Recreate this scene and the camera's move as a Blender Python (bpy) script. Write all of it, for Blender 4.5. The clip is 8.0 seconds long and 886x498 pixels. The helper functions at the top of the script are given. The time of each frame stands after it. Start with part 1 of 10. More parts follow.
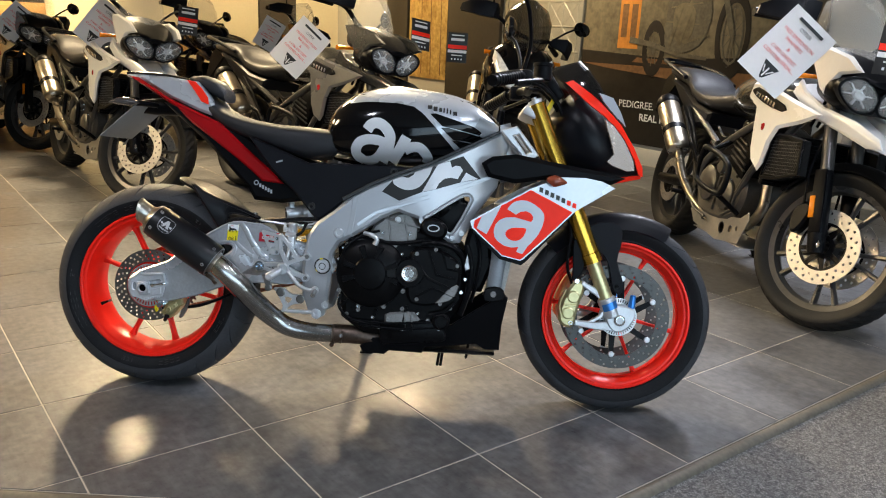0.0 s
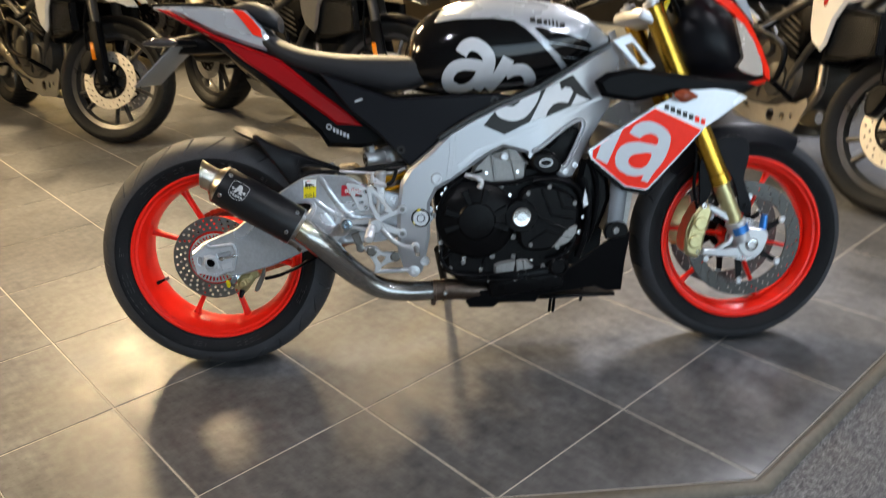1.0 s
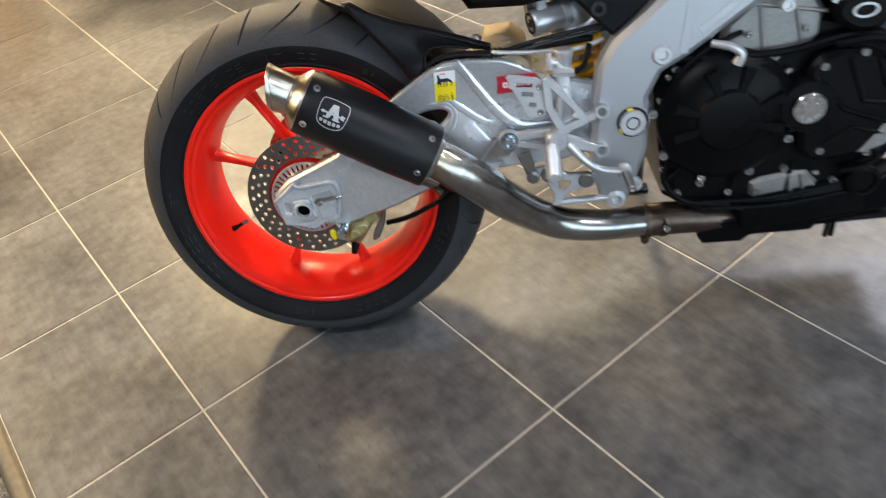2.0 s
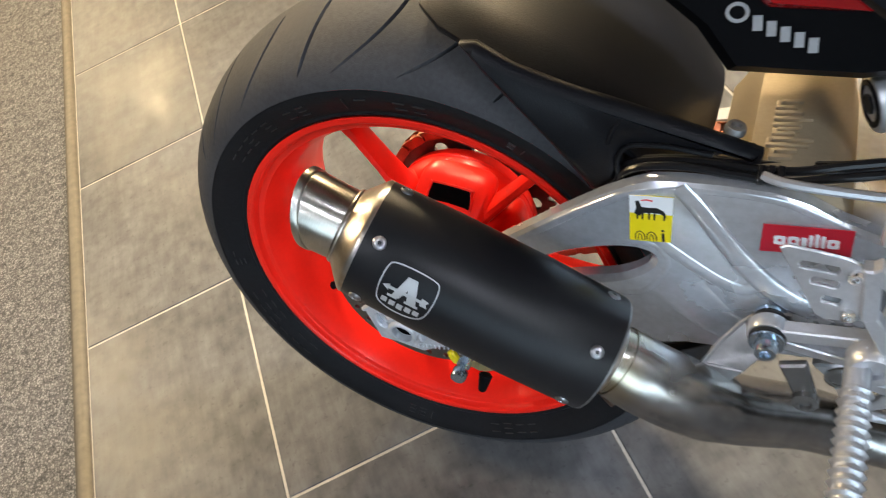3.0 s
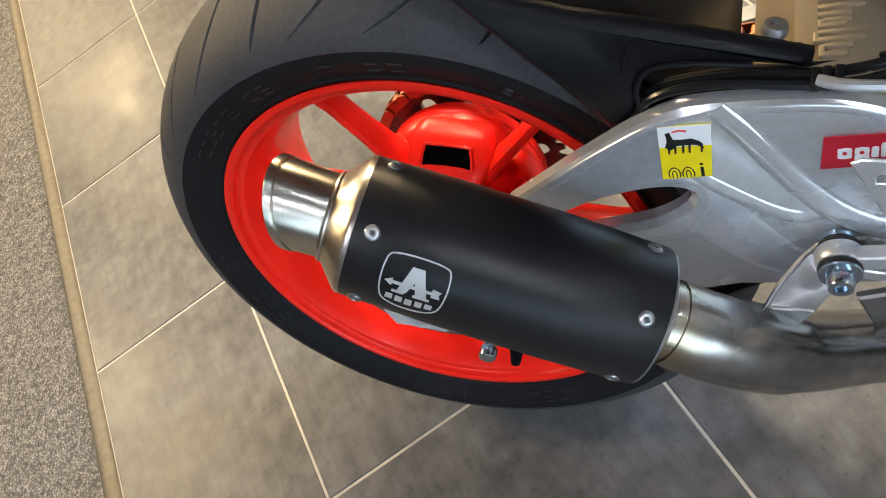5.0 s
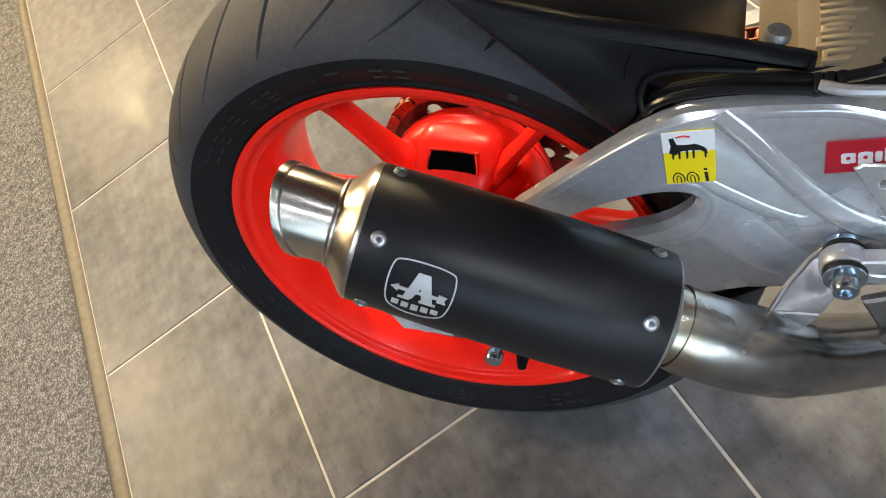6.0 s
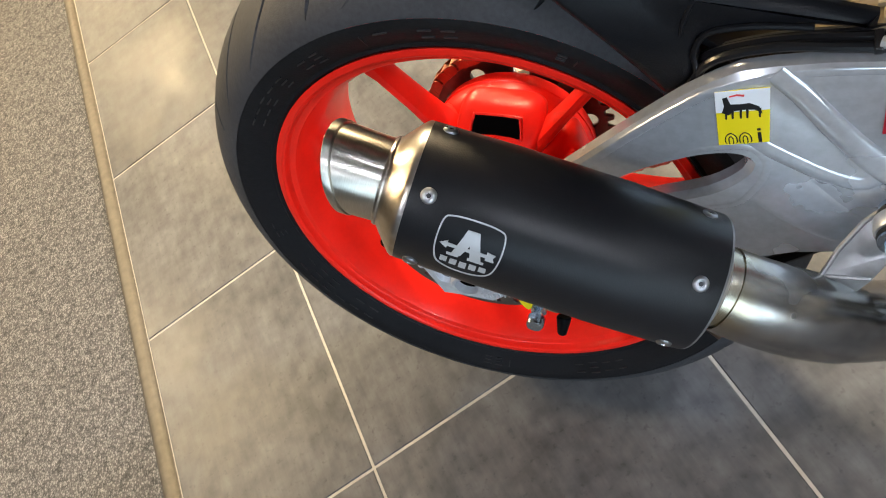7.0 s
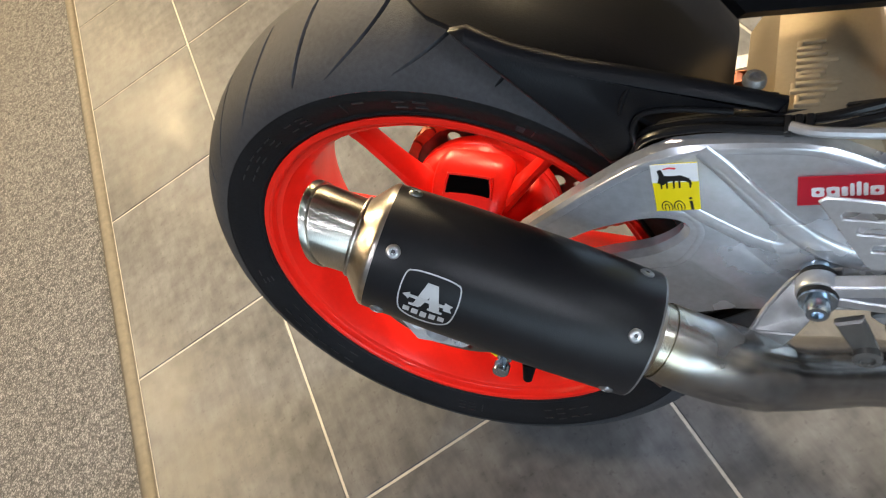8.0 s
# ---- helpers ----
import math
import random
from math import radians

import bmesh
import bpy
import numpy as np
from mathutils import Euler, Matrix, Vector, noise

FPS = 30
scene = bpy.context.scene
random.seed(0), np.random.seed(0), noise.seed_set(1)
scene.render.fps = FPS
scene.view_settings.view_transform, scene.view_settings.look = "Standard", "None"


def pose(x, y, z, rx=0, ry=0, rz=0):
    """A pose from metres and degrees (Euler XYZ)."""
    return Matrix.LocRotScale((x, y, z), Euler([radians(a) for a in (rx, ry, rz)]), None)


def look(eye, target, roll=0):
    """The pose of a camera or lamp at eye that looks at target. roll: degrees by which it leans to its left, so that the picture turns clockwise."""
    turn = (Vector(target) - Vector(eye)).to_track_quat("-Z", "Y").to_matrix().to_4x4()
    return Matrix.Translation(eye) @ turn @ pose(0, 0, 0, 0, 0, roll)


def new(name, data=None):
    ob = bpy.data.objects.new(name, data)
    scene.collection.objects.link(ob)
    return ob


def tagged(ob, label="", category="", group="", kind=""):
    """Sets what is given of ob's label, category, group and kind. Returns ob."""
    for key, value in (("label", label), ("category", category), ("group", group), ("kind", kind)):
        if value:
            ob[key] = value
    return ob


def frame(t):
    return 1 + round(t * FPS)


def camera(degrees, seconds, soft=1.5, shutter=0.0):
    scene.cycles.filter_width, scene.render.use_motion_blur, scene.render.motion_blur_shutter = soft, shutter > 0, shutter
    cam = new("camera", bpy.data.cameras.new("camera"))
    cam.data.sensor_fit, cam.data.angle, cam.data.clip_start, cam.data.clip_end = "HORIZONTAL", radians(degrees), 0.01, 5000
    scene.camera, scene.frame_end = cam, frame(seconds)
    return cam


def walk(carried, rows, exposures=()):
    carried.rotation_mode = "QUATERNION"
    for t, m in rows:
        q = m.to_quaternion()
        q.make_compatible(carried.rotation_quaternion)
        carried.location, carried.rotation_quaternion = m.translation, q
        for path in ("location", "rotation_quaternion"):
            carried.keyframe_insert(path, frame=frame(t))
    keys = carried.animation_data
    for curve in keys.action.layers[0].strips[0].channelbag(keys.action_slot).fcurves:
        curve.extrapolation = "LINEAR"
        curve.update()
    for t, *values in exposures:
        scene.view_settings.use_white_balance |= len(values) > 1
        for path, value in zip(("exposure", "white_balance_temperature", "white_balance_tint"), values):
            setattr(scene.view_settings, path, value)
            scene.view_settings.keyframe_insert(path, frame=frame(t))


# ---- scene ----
cam = camera(59.4, 8.0, soft=1.05, shutter=0.25)
PATH = [
    (0, (-0.349, -1.909, 1.12), (0.828, -0.383, 0.583), 2.6),
    (0.5, (-0.425, -1.748, 1.148), (0.793, -0.267, 0.581), 2.9),
    (1, (-0.498, -1.366, 1.163), (0.735, -0.011, 0.362), -1.5),
    (1.2, (-0.469, -1.237, 1.156), (0.713, 0.05, 0.183), -5.1),
    (2.3, (0.096, -0.42, 1.072), (0.69, 0.923, -0.286), -14.1),
    (2.5, (0.209, -0.298, 1.045), (0.615, 1.066, -0.36), -16.9),
    (3, (0.377, -0.092, 1.009), (0.354, 1.198, -0.519), -27.1),
    (3.5, (0.389, -0.014, 0.967), (0.29, 1.227, -0.597), -34.3),
    (4, (0.393, -0.014, 0.952), (0.296, 1.199, -0.635), -37.6),
    (4.5, (0.386, -0.022, 0.949), (0.281, 1.188, -0.64), -39.0),
    (6, (0.389, -0.025, 0.953), (0.268, 1.202, -0.622), -40.0),
    (6.5, (0.378, -0.028, 0.958), (0.213, 1.196, -0.615), -40.8),
    (7, (0.372, -0.03, 0.954), (0.155, 1.189, -0.616), -42.8),
    (7.5, (0.389, -0.028, 0.959), (0.176, 1.209, -0.599), -43.2),
    (8, (0.4, -0.072, 0.99), (0.256, 1.225, -0.526), -38.7),
]
walk(cam, [(t, look(e, g, r)) for t, e, g, r in PATH], exposures=[(0, 0.34, 6500, 10), (0.8, 0.35, 6500, 10), (1.0, 0.38, 6750, 10), (1.2, 0.51, 7250, 10), (2.3, 0.57, 6500, 10), (8.0, 0.62, 6500, 10)])

# ---- world and light ----
world = bpy.data.worlds.new("sky")
scene.world = world
world.use_nodes = True
wn = world.node_tree.nodes
sky = wn.new("ShaderNodeTexSky")
sky.sky_type, sky.sun_disc, sky.sun_elevation, sky.sun_rotation = "NISHITA", False, radians(35), radians(160)
world.node_tree.links.new(sky.outputs[0], wn["Background"].inputs[0])
wn["Background"].inputs[1].default_value = 0.08

CEIL = 3.0
WARM, AMBER, COOL = (1.0, 0.82, 0.52), (1.0, 0.765, 0.45), (0.60, 0.81, 1.0)


def area_lamp(name, at, aim, sx, sy, watts, color):
    d = bpy.data.lights.new(name, "AREA")
    d.shape, d.size, d.size_y, d.energy, d.color = "RECTANGLE", sx, sy, watts, color
    ob = new(name, d)
    ob.matrix_world = look(at, aim)
    return ob


def spot_lamp(name, at, aim, watts, color, cone=95, blend=0.6, radius=0.3):
    d = bpy.data.lights.new(name, "SPOT")
    d.energy, d.color, d.spot_size, d.spot_blend, d.shadow_soft_size = watts, color, radians(cone), blend, radius
    ob = new(name, d)
    ob.matrix_world = look(at, aim)
    return ob


# daylight through the shop front, behind the camera
area_lamp("shop_window_light", (-0.6, -5.85, 1.5), (0.3, 0, 0.6), 6.4, 2.3, 118, COOL)
# warm ceiling spots: place, aim, watts
SPOTS = [
    ((1.45, 4.9), (1.0, 3.2, 0.4), 780),
    ((3.9, 4.4), (2.4, 2.4, 0.5), 540),
    ((-1.4, 5.8), (-0.35, 1.5, 0), 440),
    ((1.9, 2.0), (0.75, 0.55, 0.0), 260),
    ((-2.3, 3.2), (-0.25, 0.9, 0), 520),
    ((4.3, 6.9), (4.6, 8.6, 1.6), 320),
    # unseen lamp, added to brighten the slatted wall
    ((1.2, 7.0), (0.9, 8.6, 1.2), 940),
    ((4.4, 3.6), (5.6, 3.2, 1.2), 300),
    ((3.6, 6.6), (5.6, 6.2, 1.4), 300),
]
for (sx, sy), aim, watts in SPOTS:
    spot_lamp("ceiling_spot_light", (sx, sy, CEIL - 0.14), aim, watts, (1.0, 0.755, 0.43) if sx < -1 else (1.0, 0.725, 0.35) if sy > 6 else AMBER if sy > 4 else WARM, radius=0.45 if sx < -1 else 0.3)
# neutral ceiling spots over the aisle
COOL_SPOTS = [
    ((4.1, 0.7), (2.0, -0.6, 0.0), 480),
    ((-1.3, -0.6), (0.3, 0.3, 0.2), 90),
    ((0.9, -2.2), (1.15, -0.8, 0.0), 90),
    ((2.6, -1.6), (2.6, -0.4, 0.5), 85),
]
for (sx, sy), aim, watts in COOL_SPOTS:
    spot_lamp("ceiling_spot_light", (sx, sy, CEIL - 0.14), aim, watts, (0.84, 0.88, 1.0), radius=0.4 if sx > 4 else 0.12)

# ---- materials ----
def mat(name, color, rough=0.5, metal=0.0, vary=0.12, grain=60.0, coarse=6.0, bump=0.0, bump_scale=None, rvary=0.12,
        coat=0.0, second=None, stretch=None, emit=0.0, trans=0.0, ior=1.45, random_amt=0.0, aniso=0.0, world=False, spec=0.5, alpha=1.0):
    """A surface with two scales of variation in tone and gloss, and fine relief."""
    m = bpy.data.materials.new(name)
    m.use_nodes = True
    nt = m.node_tree
    n, l = nt.nodes, nt.links
    b = n["Principled BSDF"]
    tc = n.new("ShaderNodeTexCoord")
    vec = n.new("ShaderNodeNewGeometry").outputs["Position"] if world else tc.outputs["Object"]
    if stretch:
        mp = n.new("ShaderNodeMapping")
        mp.inputs["Scale"].default_value = stretch
        l.new(vec, mp.inputs[0])
        vec = mp.outputs[0]
    n1, n2 = n.new("ShaderNodeTexNoise"), n.new("ShaderNodeTexNoise")
    for nd, sc, det in ((n1, coarse, 4), (n2, grain, 3)):
        nd.inputs["Scale"].default_value, nd.inputs["Detail"].default_value = sc, det
        l.new(vec, nd.inputs["Vector"])
    mix = n.new("ShaderNodeMath")
    mix.operation = "ADD"
    l.new(n1.outputs["Fac"], mix.inputs[0])
    l.new(n2.outputs["Fac"], mix.inputs[1])
    ramp = n.new("ShaderNodeMapRange")
    ramp.inputs["From Min"].default_value, ramp.inputs["From Max"].default_value = 0.6, 1.4
    l.new(mix.outputs[0], ramp.inputs["Value"])
    cm = n.new("ShaderNodeMix")
    cm.data_type = "RGBA"
    lo = tuple(c * (1 - vary) for c in color)
    hi = tuple(min(1, c * (1 + vary)) for c in color) if second is None else second
    cm.inputs["A"].default_value, cm.inputs["B"].default_value = (*lo, 1), (*hi, 1)
    l.new(ramp.outputs[0], cm.inputs["Factor"])
    out = cm.outputs["Result"]
    if random_amt:
        oi = n.new("ShaderNodeObjectInfo")
        hs = n.new("ShaderNodeHueSaturation")
        rr = n.new("ShaderNodeMapRange")
        rr.inputs["To Min"].default_value, rr.inputs["To Max"].default_value = 1 - random_amt, 1 + random_amt
        l.new(oi.outputs["Random"], rr.inputs["Value"])
        l.new(rr.outputs[0], hs.inputs["Value"])
        l.new(out, hs.inputs["Color"])
        out = hs.outputs[0]
    l.new(out, b.inputs["Base Color"])
    rm = n.new("ShaderNodeMapRange")
    rm.inputs["From Min"].default_value, rm.inputs["From Max"].default_value = 0.3, 0.7
    rm.inputs["To Min"].default_value, rm.inputs["To Max"].default_value = max(0.02, rough * (1 - rvary)), min(1, rough * (1 + rvary))
    l.new(n1.outputs["Fac"], rm.inputs["Value"])
    l.new(rm.outputs[0], b.inputs["Roughness"])
    b.inputs["Metallic"].default_value = metal
    b.inputs["Coat Weight"].default_value = coat
    b.inputs["Coat Roughness"].default_value = 0.06
    b.inputs["IOR"].default_value = ior
    b.inputs["Specular IOR Level"].default_value = spec
    b.inputs["Alpha"].default_value = alpha
    b.inputs["Anisotropic"].default_value = aniso
    b.inputs["Transmission Weight"].default_value = trans
    if emit:
        b.inputs["Emission Color"].default_value = (*color, 1)
        b.inputs["Emission Strength"].default_value = emit
    if bump:
        bp = n.new("ShaderNodeBump")
        bp.inputs["Strength"].default_value, bp.inputs["Distance"].default_value = bump, 0.002
        if bump_scale:
            n3 = n.new("ShaderNodeTexNoise")
            n3.inputs["Scale"].default_value, n3.inputs["Detail"].default_value = bump_scale, 3
            l.new(vec, n3.inputs["Vector"])
            l.new(n3.outputs["Fac"], bp.inputs["Height"])
        else:
            l.new(n2.outputs["Fac"], bp.inputs["Height"])
        l.new(bp.outputs[0], b.inputs["Normal"])
    return m


M = {}
M["red_rim"] = mat("red_rim_paint", (0.86, 0.02, 0.01), 0.32, vary=0.05, coat=0.08, grain=200, spec=0.26)
M["red_panel"] = mat("red_panel_paint", (0.94, 0.028, 0.01), 0.36, vary=0.05, coat=0.0, spec=0.18)
M["crimson"] = mat("crimson_sticker", (0.52, 0.012, 0.03), 0.4, vary=0.04)
M["red_dark"] = mat("dark_red_paint", (0.33, 0.003, 0.005), 0.25, vary=0.06, coat=0.3)
M["tread"] = mat("tyre_tread_rubber", (0.042, 0.0435, 0.048), 0.62, vary=0.25, coarse=14, grain=240, bump=0.25, bump_scale=700, spec=0.25)
M["sidewall"] = mat("tyre_sidewall_rubber", (0.0125, 0.0128, 0.014), 0.5, vary=0.25, coarse=20, grain=200, bump=0.15, bump_scale=500, spec=0.1)
M["sleeve"] = mat("muffler_black_sleeve", (0.0105, 0.0106, 0.012), 0.36, vary=0.15, coarse=10, grain=300, bump=0.08, bump_scale=900, spec=0.32)
M["turned_steel"] = mat("turned_stainless_steel", (0.62, 0.58, 0.5), 0.34, 1.0, vary=0.1, coarse=8, grain=700, second=(0.74, 0.71, 0.64), stretch=(0.2, 0.2, 3.0), aniso=0.85)
M["pipe"] = mat("heat_stained_steel_pipe", (0.33, 0.325, 0.315), 0.24, 1.0, vary=0.15, coarse=7, grain=90, second=(0.50, 0.49, 0.475), rvary=0.3, bump=0.05)
M["weld"] = mat("straw_tinted_weld_steel", (0.44, 0.3, 0.13), 0.3, 1.0, vary=0.35, coarse=45, grain=28, second=(0.74, 0.74, 0.74), bump=0.3, bump_scale=90)
M["scorched"] = mat("scorched_steel", (0.14, 0.105, 0.085), 0.42, 1.0, vary=0.35, coarse=22, grain=100)
M["alloy"] = mat("polished_alloy", (0.66, 0.69, 0.735), 0.22, 0.66, vary=0.14, coarse=12, grain=160, rvary=0.5, bump=0.4, bump_scale=14)
M["alloy_dull"] = mat("cast_alloy", (0.62, 0.635, 0.66), 0.38, 0.72, vary=0.1, coarse=14, grain=220, bump=0.15, bump_scale=420)
M["bright_disc"] = mat("bright_ground_disc_steel", (0.5, 0.475, 0.43), 0.42, 0.65, vary=0.12, coarse=14, grain=160)
M["frame"] = mat("silver_frame_paint", (0.45, 0.47, 0.50), 0.34, 0.5, vary=0.05, coat=0.08, grain=300)
M["silver"] = mat("silver_body_paint", (0.50, 0.525, 0.565), 0.26, 0.35, vary=0.05, coat=0.6)
M["white_silver"] = mat("pale_silver_decal", (0.60, 0.62, 0.65), 0.32, 0.05, vary=0.04, coat=0.4)
M["silver_decal"] = mat("silver_grey_decal", (0.46, 0.49, 0.53), 0.35, 0.1, vary=0.04, coat=0.2)
M["gloss_black"] = mat("gloss_black_paint", (0.003, 0.003, 0.0035), 0.1, vary=0.2, coat=0.25, spec=0.3)
M["plastic"] = mat("black_plastic", (0.0032, 0.0034, 0.0042), 0.4, vary=0.2, grain=300, bump=0.1, bump_scale=800, spec=0.1)
M["grey_plastic"] = mat("charcoal_plastic", (0.006, 0.0066, 0.009), 0.45, vary=0.15, grain=300, bump=0.1, bump_scale=800, spec=0.15)
M["seat"] = mat("black_seat_vinyl", (0.016, 0.0165, 0.019), 0.48, vary=0.15, grain=400, bump=0.25, bump_scale=900, spec=0.28)
M["engine"] = mat("black_engine_casting", (0.0035, 0.0035, 0.004), 0.3, 0.0, vary=0.3, coarse=20, grain=260, bump=0.2, bump_scale=500, spec=0.11)
M["engine_grey"] = mat("grey_engine_casting", (0.26, 0.255, 0.25), 0.42, 0.7, vary=0.25, coarse=18, grain=240, bump=0.2, bump_scale=450)
M["bg_engine"] = mat("dark_bronze_engine_casting", (0.085, 0.08, 0.072), 0.45, 0.6, vary=0.3, coarse=16, grain=200, bump=0.2, bump_scale=400)
M["rivet"] = mat("dull_steel_rivet", (0.42, 0.43, 0.45), 0.3, 1.0, vary=0.15, coarse=60, grain=200)
M["bracket"] = mat("grey_steel_bracket", (0.3, 0.3, 0.3), 0.42, 0.9, vary=0.18, coarse=20, grain=150, bump=0.1)
M["graphite"] = mat("graphite_silver_paint", (0.2, 0.195, 0.185), 0.28, 0.6, vary=0.1, coat=0.4)
M["smoke_lens"] = mat("smoked_indicator_lens", (0.05, 0.045, 0.045), 0.1, vary=0.2, coat=0.5)
M["tank_grey"] = mat("grey_radiator_alloy", (0.22, 0.235, 0.26), 0.45, 0.4, vary=0.12, coarse=20, grain=200)
M["brown_lens"] = mat("brown_indicator_lens", (0.22, 0.05, 0.025), 0.12, vary=0.2, coat=0.4)
M["cap_steel"] = mat("dark_brown_steel_cap", (0.15, 0.135, 0.11), 0.38, 1.0, vary=0.25, coarse=30, grain=120)
M["cowl_black"] = mat("satin_black_cowl_paint", (0.004, 0.0042, 0.006), 0.36, vary=0.2, spec=0.2)
M["hose"] = mat("black_rubber_hose", (0.008, 0.008, 0.009), 0.3, vary=0.2, spec=0.5)
M["cast_pale"] = mat("pale_cast_alloy", (0.56, 0.58, 0.61), 0.45, 0.4, vary=0.12, coarse=16, grain=220, bump=0.12, bump_scale=420)
M["marking"] = mat("raised_tyre_marking", (0.022, 0.022, 0.023), 0.45, vary=0.2, spec=0.5)
M["hugger"] = mat("matt_blue_black_plastic", (0.0068, 0.0071, 0.0085), 0.4, vary=0.18, grain=300, bump=0.12, bump_scale=700, spec=0.2)
M["front_disc"] = mat("dark_brake_disc_steel", (0.075, 0.073, 0.07), 0.4, 1.0, vary=0.18, coarse=12, grain=160)
M["gold"] = mat("gold_anodised_metal", (0.72, 0.42, 0.06), 0.24, 1.0, vary=0.08)
M["pale_gold"] = mat("pale_gold_caliper", (0.62, 0.56, 0.3), 0.34, 0.85, vary=0.12, coarse=30)
M["bronze"] = mat("champagne_alloy_plate", (0.36, 0.29, 0.19), 0.5, 0.35, vary=0.08, grain=300, bump=0.1, bump_scale=600)
M["chrome"] = mat("bright_zinc_metal", (0.78, 0.79, 0.8), 0.16, 1.0, vary=0.06)
M["blue_zinc"] = mat("blue_zinc_bolt", (0.56, 0.66, 0.76), 0.2, 1.0, vary=0.08)
M["disc"] = mat("brake_disc_steel", (0.24, 0.235, 0.225), 0.36, 1.0, vary=0.15, coarse=12, grain=160)
M["chain"] = mat("rusty_brown_chain", (0.3, 0.11, 0.06), 0.45, 0.8, vary=0.3, coarse=40)
M["yellow"] = mat("yellow_sticker", (0.85, 0.68, 0.01), 0.4, vary=0.04)
M["white"] = mat("white_sticker", (0.78, 0.79, 0.8), 0.4, vary=0.04)
M["ink"] = mat("black_print", (0.012, 0.012, 0.012), 0.45, vary=0.1)
# near-black for pieces that stand for the shade inside openings
M["shade_black"] = mat("painted_shade_black", (0.002, 0.002, 0.002), 0.9, vary=0.1, spec=0.02)
M["red_ink"] = mat("red_print", (0.7, 0.05, 0.05), 0.5, vary=0.05)
M["etched"] = mat("etched_grey_print", (0.5, 0.5, 0.5), 0.42, 0.3, vary=0.06)
M["yellow_spring"] = mat("yellow_spring_paint", (0.85, 0.45, 0.01), 0.35, vary=0.06)
M["blue_anod"] = mat("blue_anodised_metal", (0.05, 0.22, 0.6), 0.3, 0.7, vary=0.1)
M["lens"] = mat("headlamp_glass", (0.8, 0.78, 0.74), 0.05, vary=0.02, alpha=0.14, coat=0.5)
M["reflector"] = mat("lamp_reflector", (0.80, 0.68, 0.58), 0.26, 0.6, vary=0.12, grain=60, coarse=20, bump=0.5, bump_scale=50)
M["amber"] = mat("amber_lens", (0.8, 0.24, 0.01), 0.2, vary=0.05, trans=0.2)
M["smoke"] = mat("smoked_screen", (0.012, 0.011, 0.01), 0.06, vary=0.05, alpha=0.72)
M["clear_screen"] = mat("clear_screen", (0.7, 0.68, 0.62), 0.05, vary=0.02, alpha=0.16)
M["white_paint"] = mat("white_body_paint", (0.74, 0.74, 0.73), 0.25, vary=0.03, coat=0.6)
M["dark_green"] = mat("dark_body_paint", (0.03, 0.03, 0.028), 0.2, vary=0.08, coat=0.6)
M["blue_black"] = mat("blue_black_paint", (0.012, 0.016, 0.035), 0.2, vary=0.08, coat=0.6)
M["black_wheel"] = mat("satin_graphite_wheel", (0.075, 0.073, 0.07), 0.3, 0.5, vary=0.15, spec=0.5)
M["facets"] = mat("faceted_lamp_reflector", (0.88, 0.91, 0.95), 0.2, 0.12, vary=0.35, coarse=34, grain=80, bump=0.9, bump_scale=40)
M["dark_bowl"] = mat("dark_glossy_lamp_bowl", (0.09, 0.098, 0.11), 0.14, 0.8, vary=0.3, coarse=40, grain=90, bump=0.6, bump_scale=50)
M["mesh"] = mat("black_radiator_mesh", (0.008, 0.008, 0.008), 0.6, vary=0.5, coarse=60, grain=160, bump=0.8, bump_scale=260, spec=0.06)
M["bg_tyre"] = mat("dusty_tyre_rubber", (0.010, 0.0098, 0.0095), 0.66, vary=0.3, coarse=14, grain=180, bump=0.3, bump_scale=300, spec=0.3)
M["paper"] = mat("white_paper", (0.74, 0.73, 0.72), 0.6, vary=0.03)
M["plate_grey"] = mat("grey_plate_back", (0.2, 0.2, 0.2), 0.5, vary=0.06)
M["tile"] = mat("charcoal_stone_tile", (0.073, 0.074, 0.079), 0.4, vary=0.3, coarse=5, grain=30, second=(0.142, 0.141, 0.143), spec=0.3, bump=0.05, bump_scale=230, rvary=0.2, random_amt=0.1, world=True)
M["grout"] = mat("pale_grout", (0.44, 0.41, 0.36), 0.8, vary=0.15, coarse=12, grain=150, bump=0.3)
M["trim"] = mat("worn_bronze_edge_trim", (0.125, 0.108, 0.082), 0.55, 0.0, vary=0.3, coarse=7, grain=70)
M["carpet"] = mat("grey_loop_carpet", (0.07, 0.071, 0.075), 0.95, vary=0.3, coarse=70, grain=420, second=(0.29, 0.282, 0.277), bump=1.0, bump_scale=300, spec=0.1, world=True)
M["wall_cream"] = mat("cream_wall_paint", (0.62, 0.56, 0.42), 0.7, vary=0.05, coarse=1.2, grain=40, bump=0.05)
M["wall_white"] = mat("pale_wall_paint", (0.5, 0.49, 0.46), 0.7, vary=0.05, coarse=1.2, grain=40, bump=0.05)
M["wall_dark"] = mat("dark_brown_wall_panel", (0.05, 0.042, 0.034), 0.5, vary=0.15, coarse=1.5, grain=30)
M["ceiling"] = mat("grey_ceiling_paint", (0.3, 0.29, 0.27), 0.8, vary=0.05, coarse=1.0, grain=30)
M["oak"] = mat("oiled_oak_boards", (0.42, 0.23, 0.085), 0.5, vary=0.3, coarse=2.5, grain=30, stretch=(0.4, 3, 3), second=(0.5, 0.3, 0.13))
M["slat_dark"] = mat("dark_slot", (0.02, 0.017, 0.015), 0.6, vary=0.15)
M["quilt"] = mat("embossed_pewter_panel", (0.36, 0.33, 0.27), 0.4, 0.3, vary=0.12, coarse=3, grain=60)
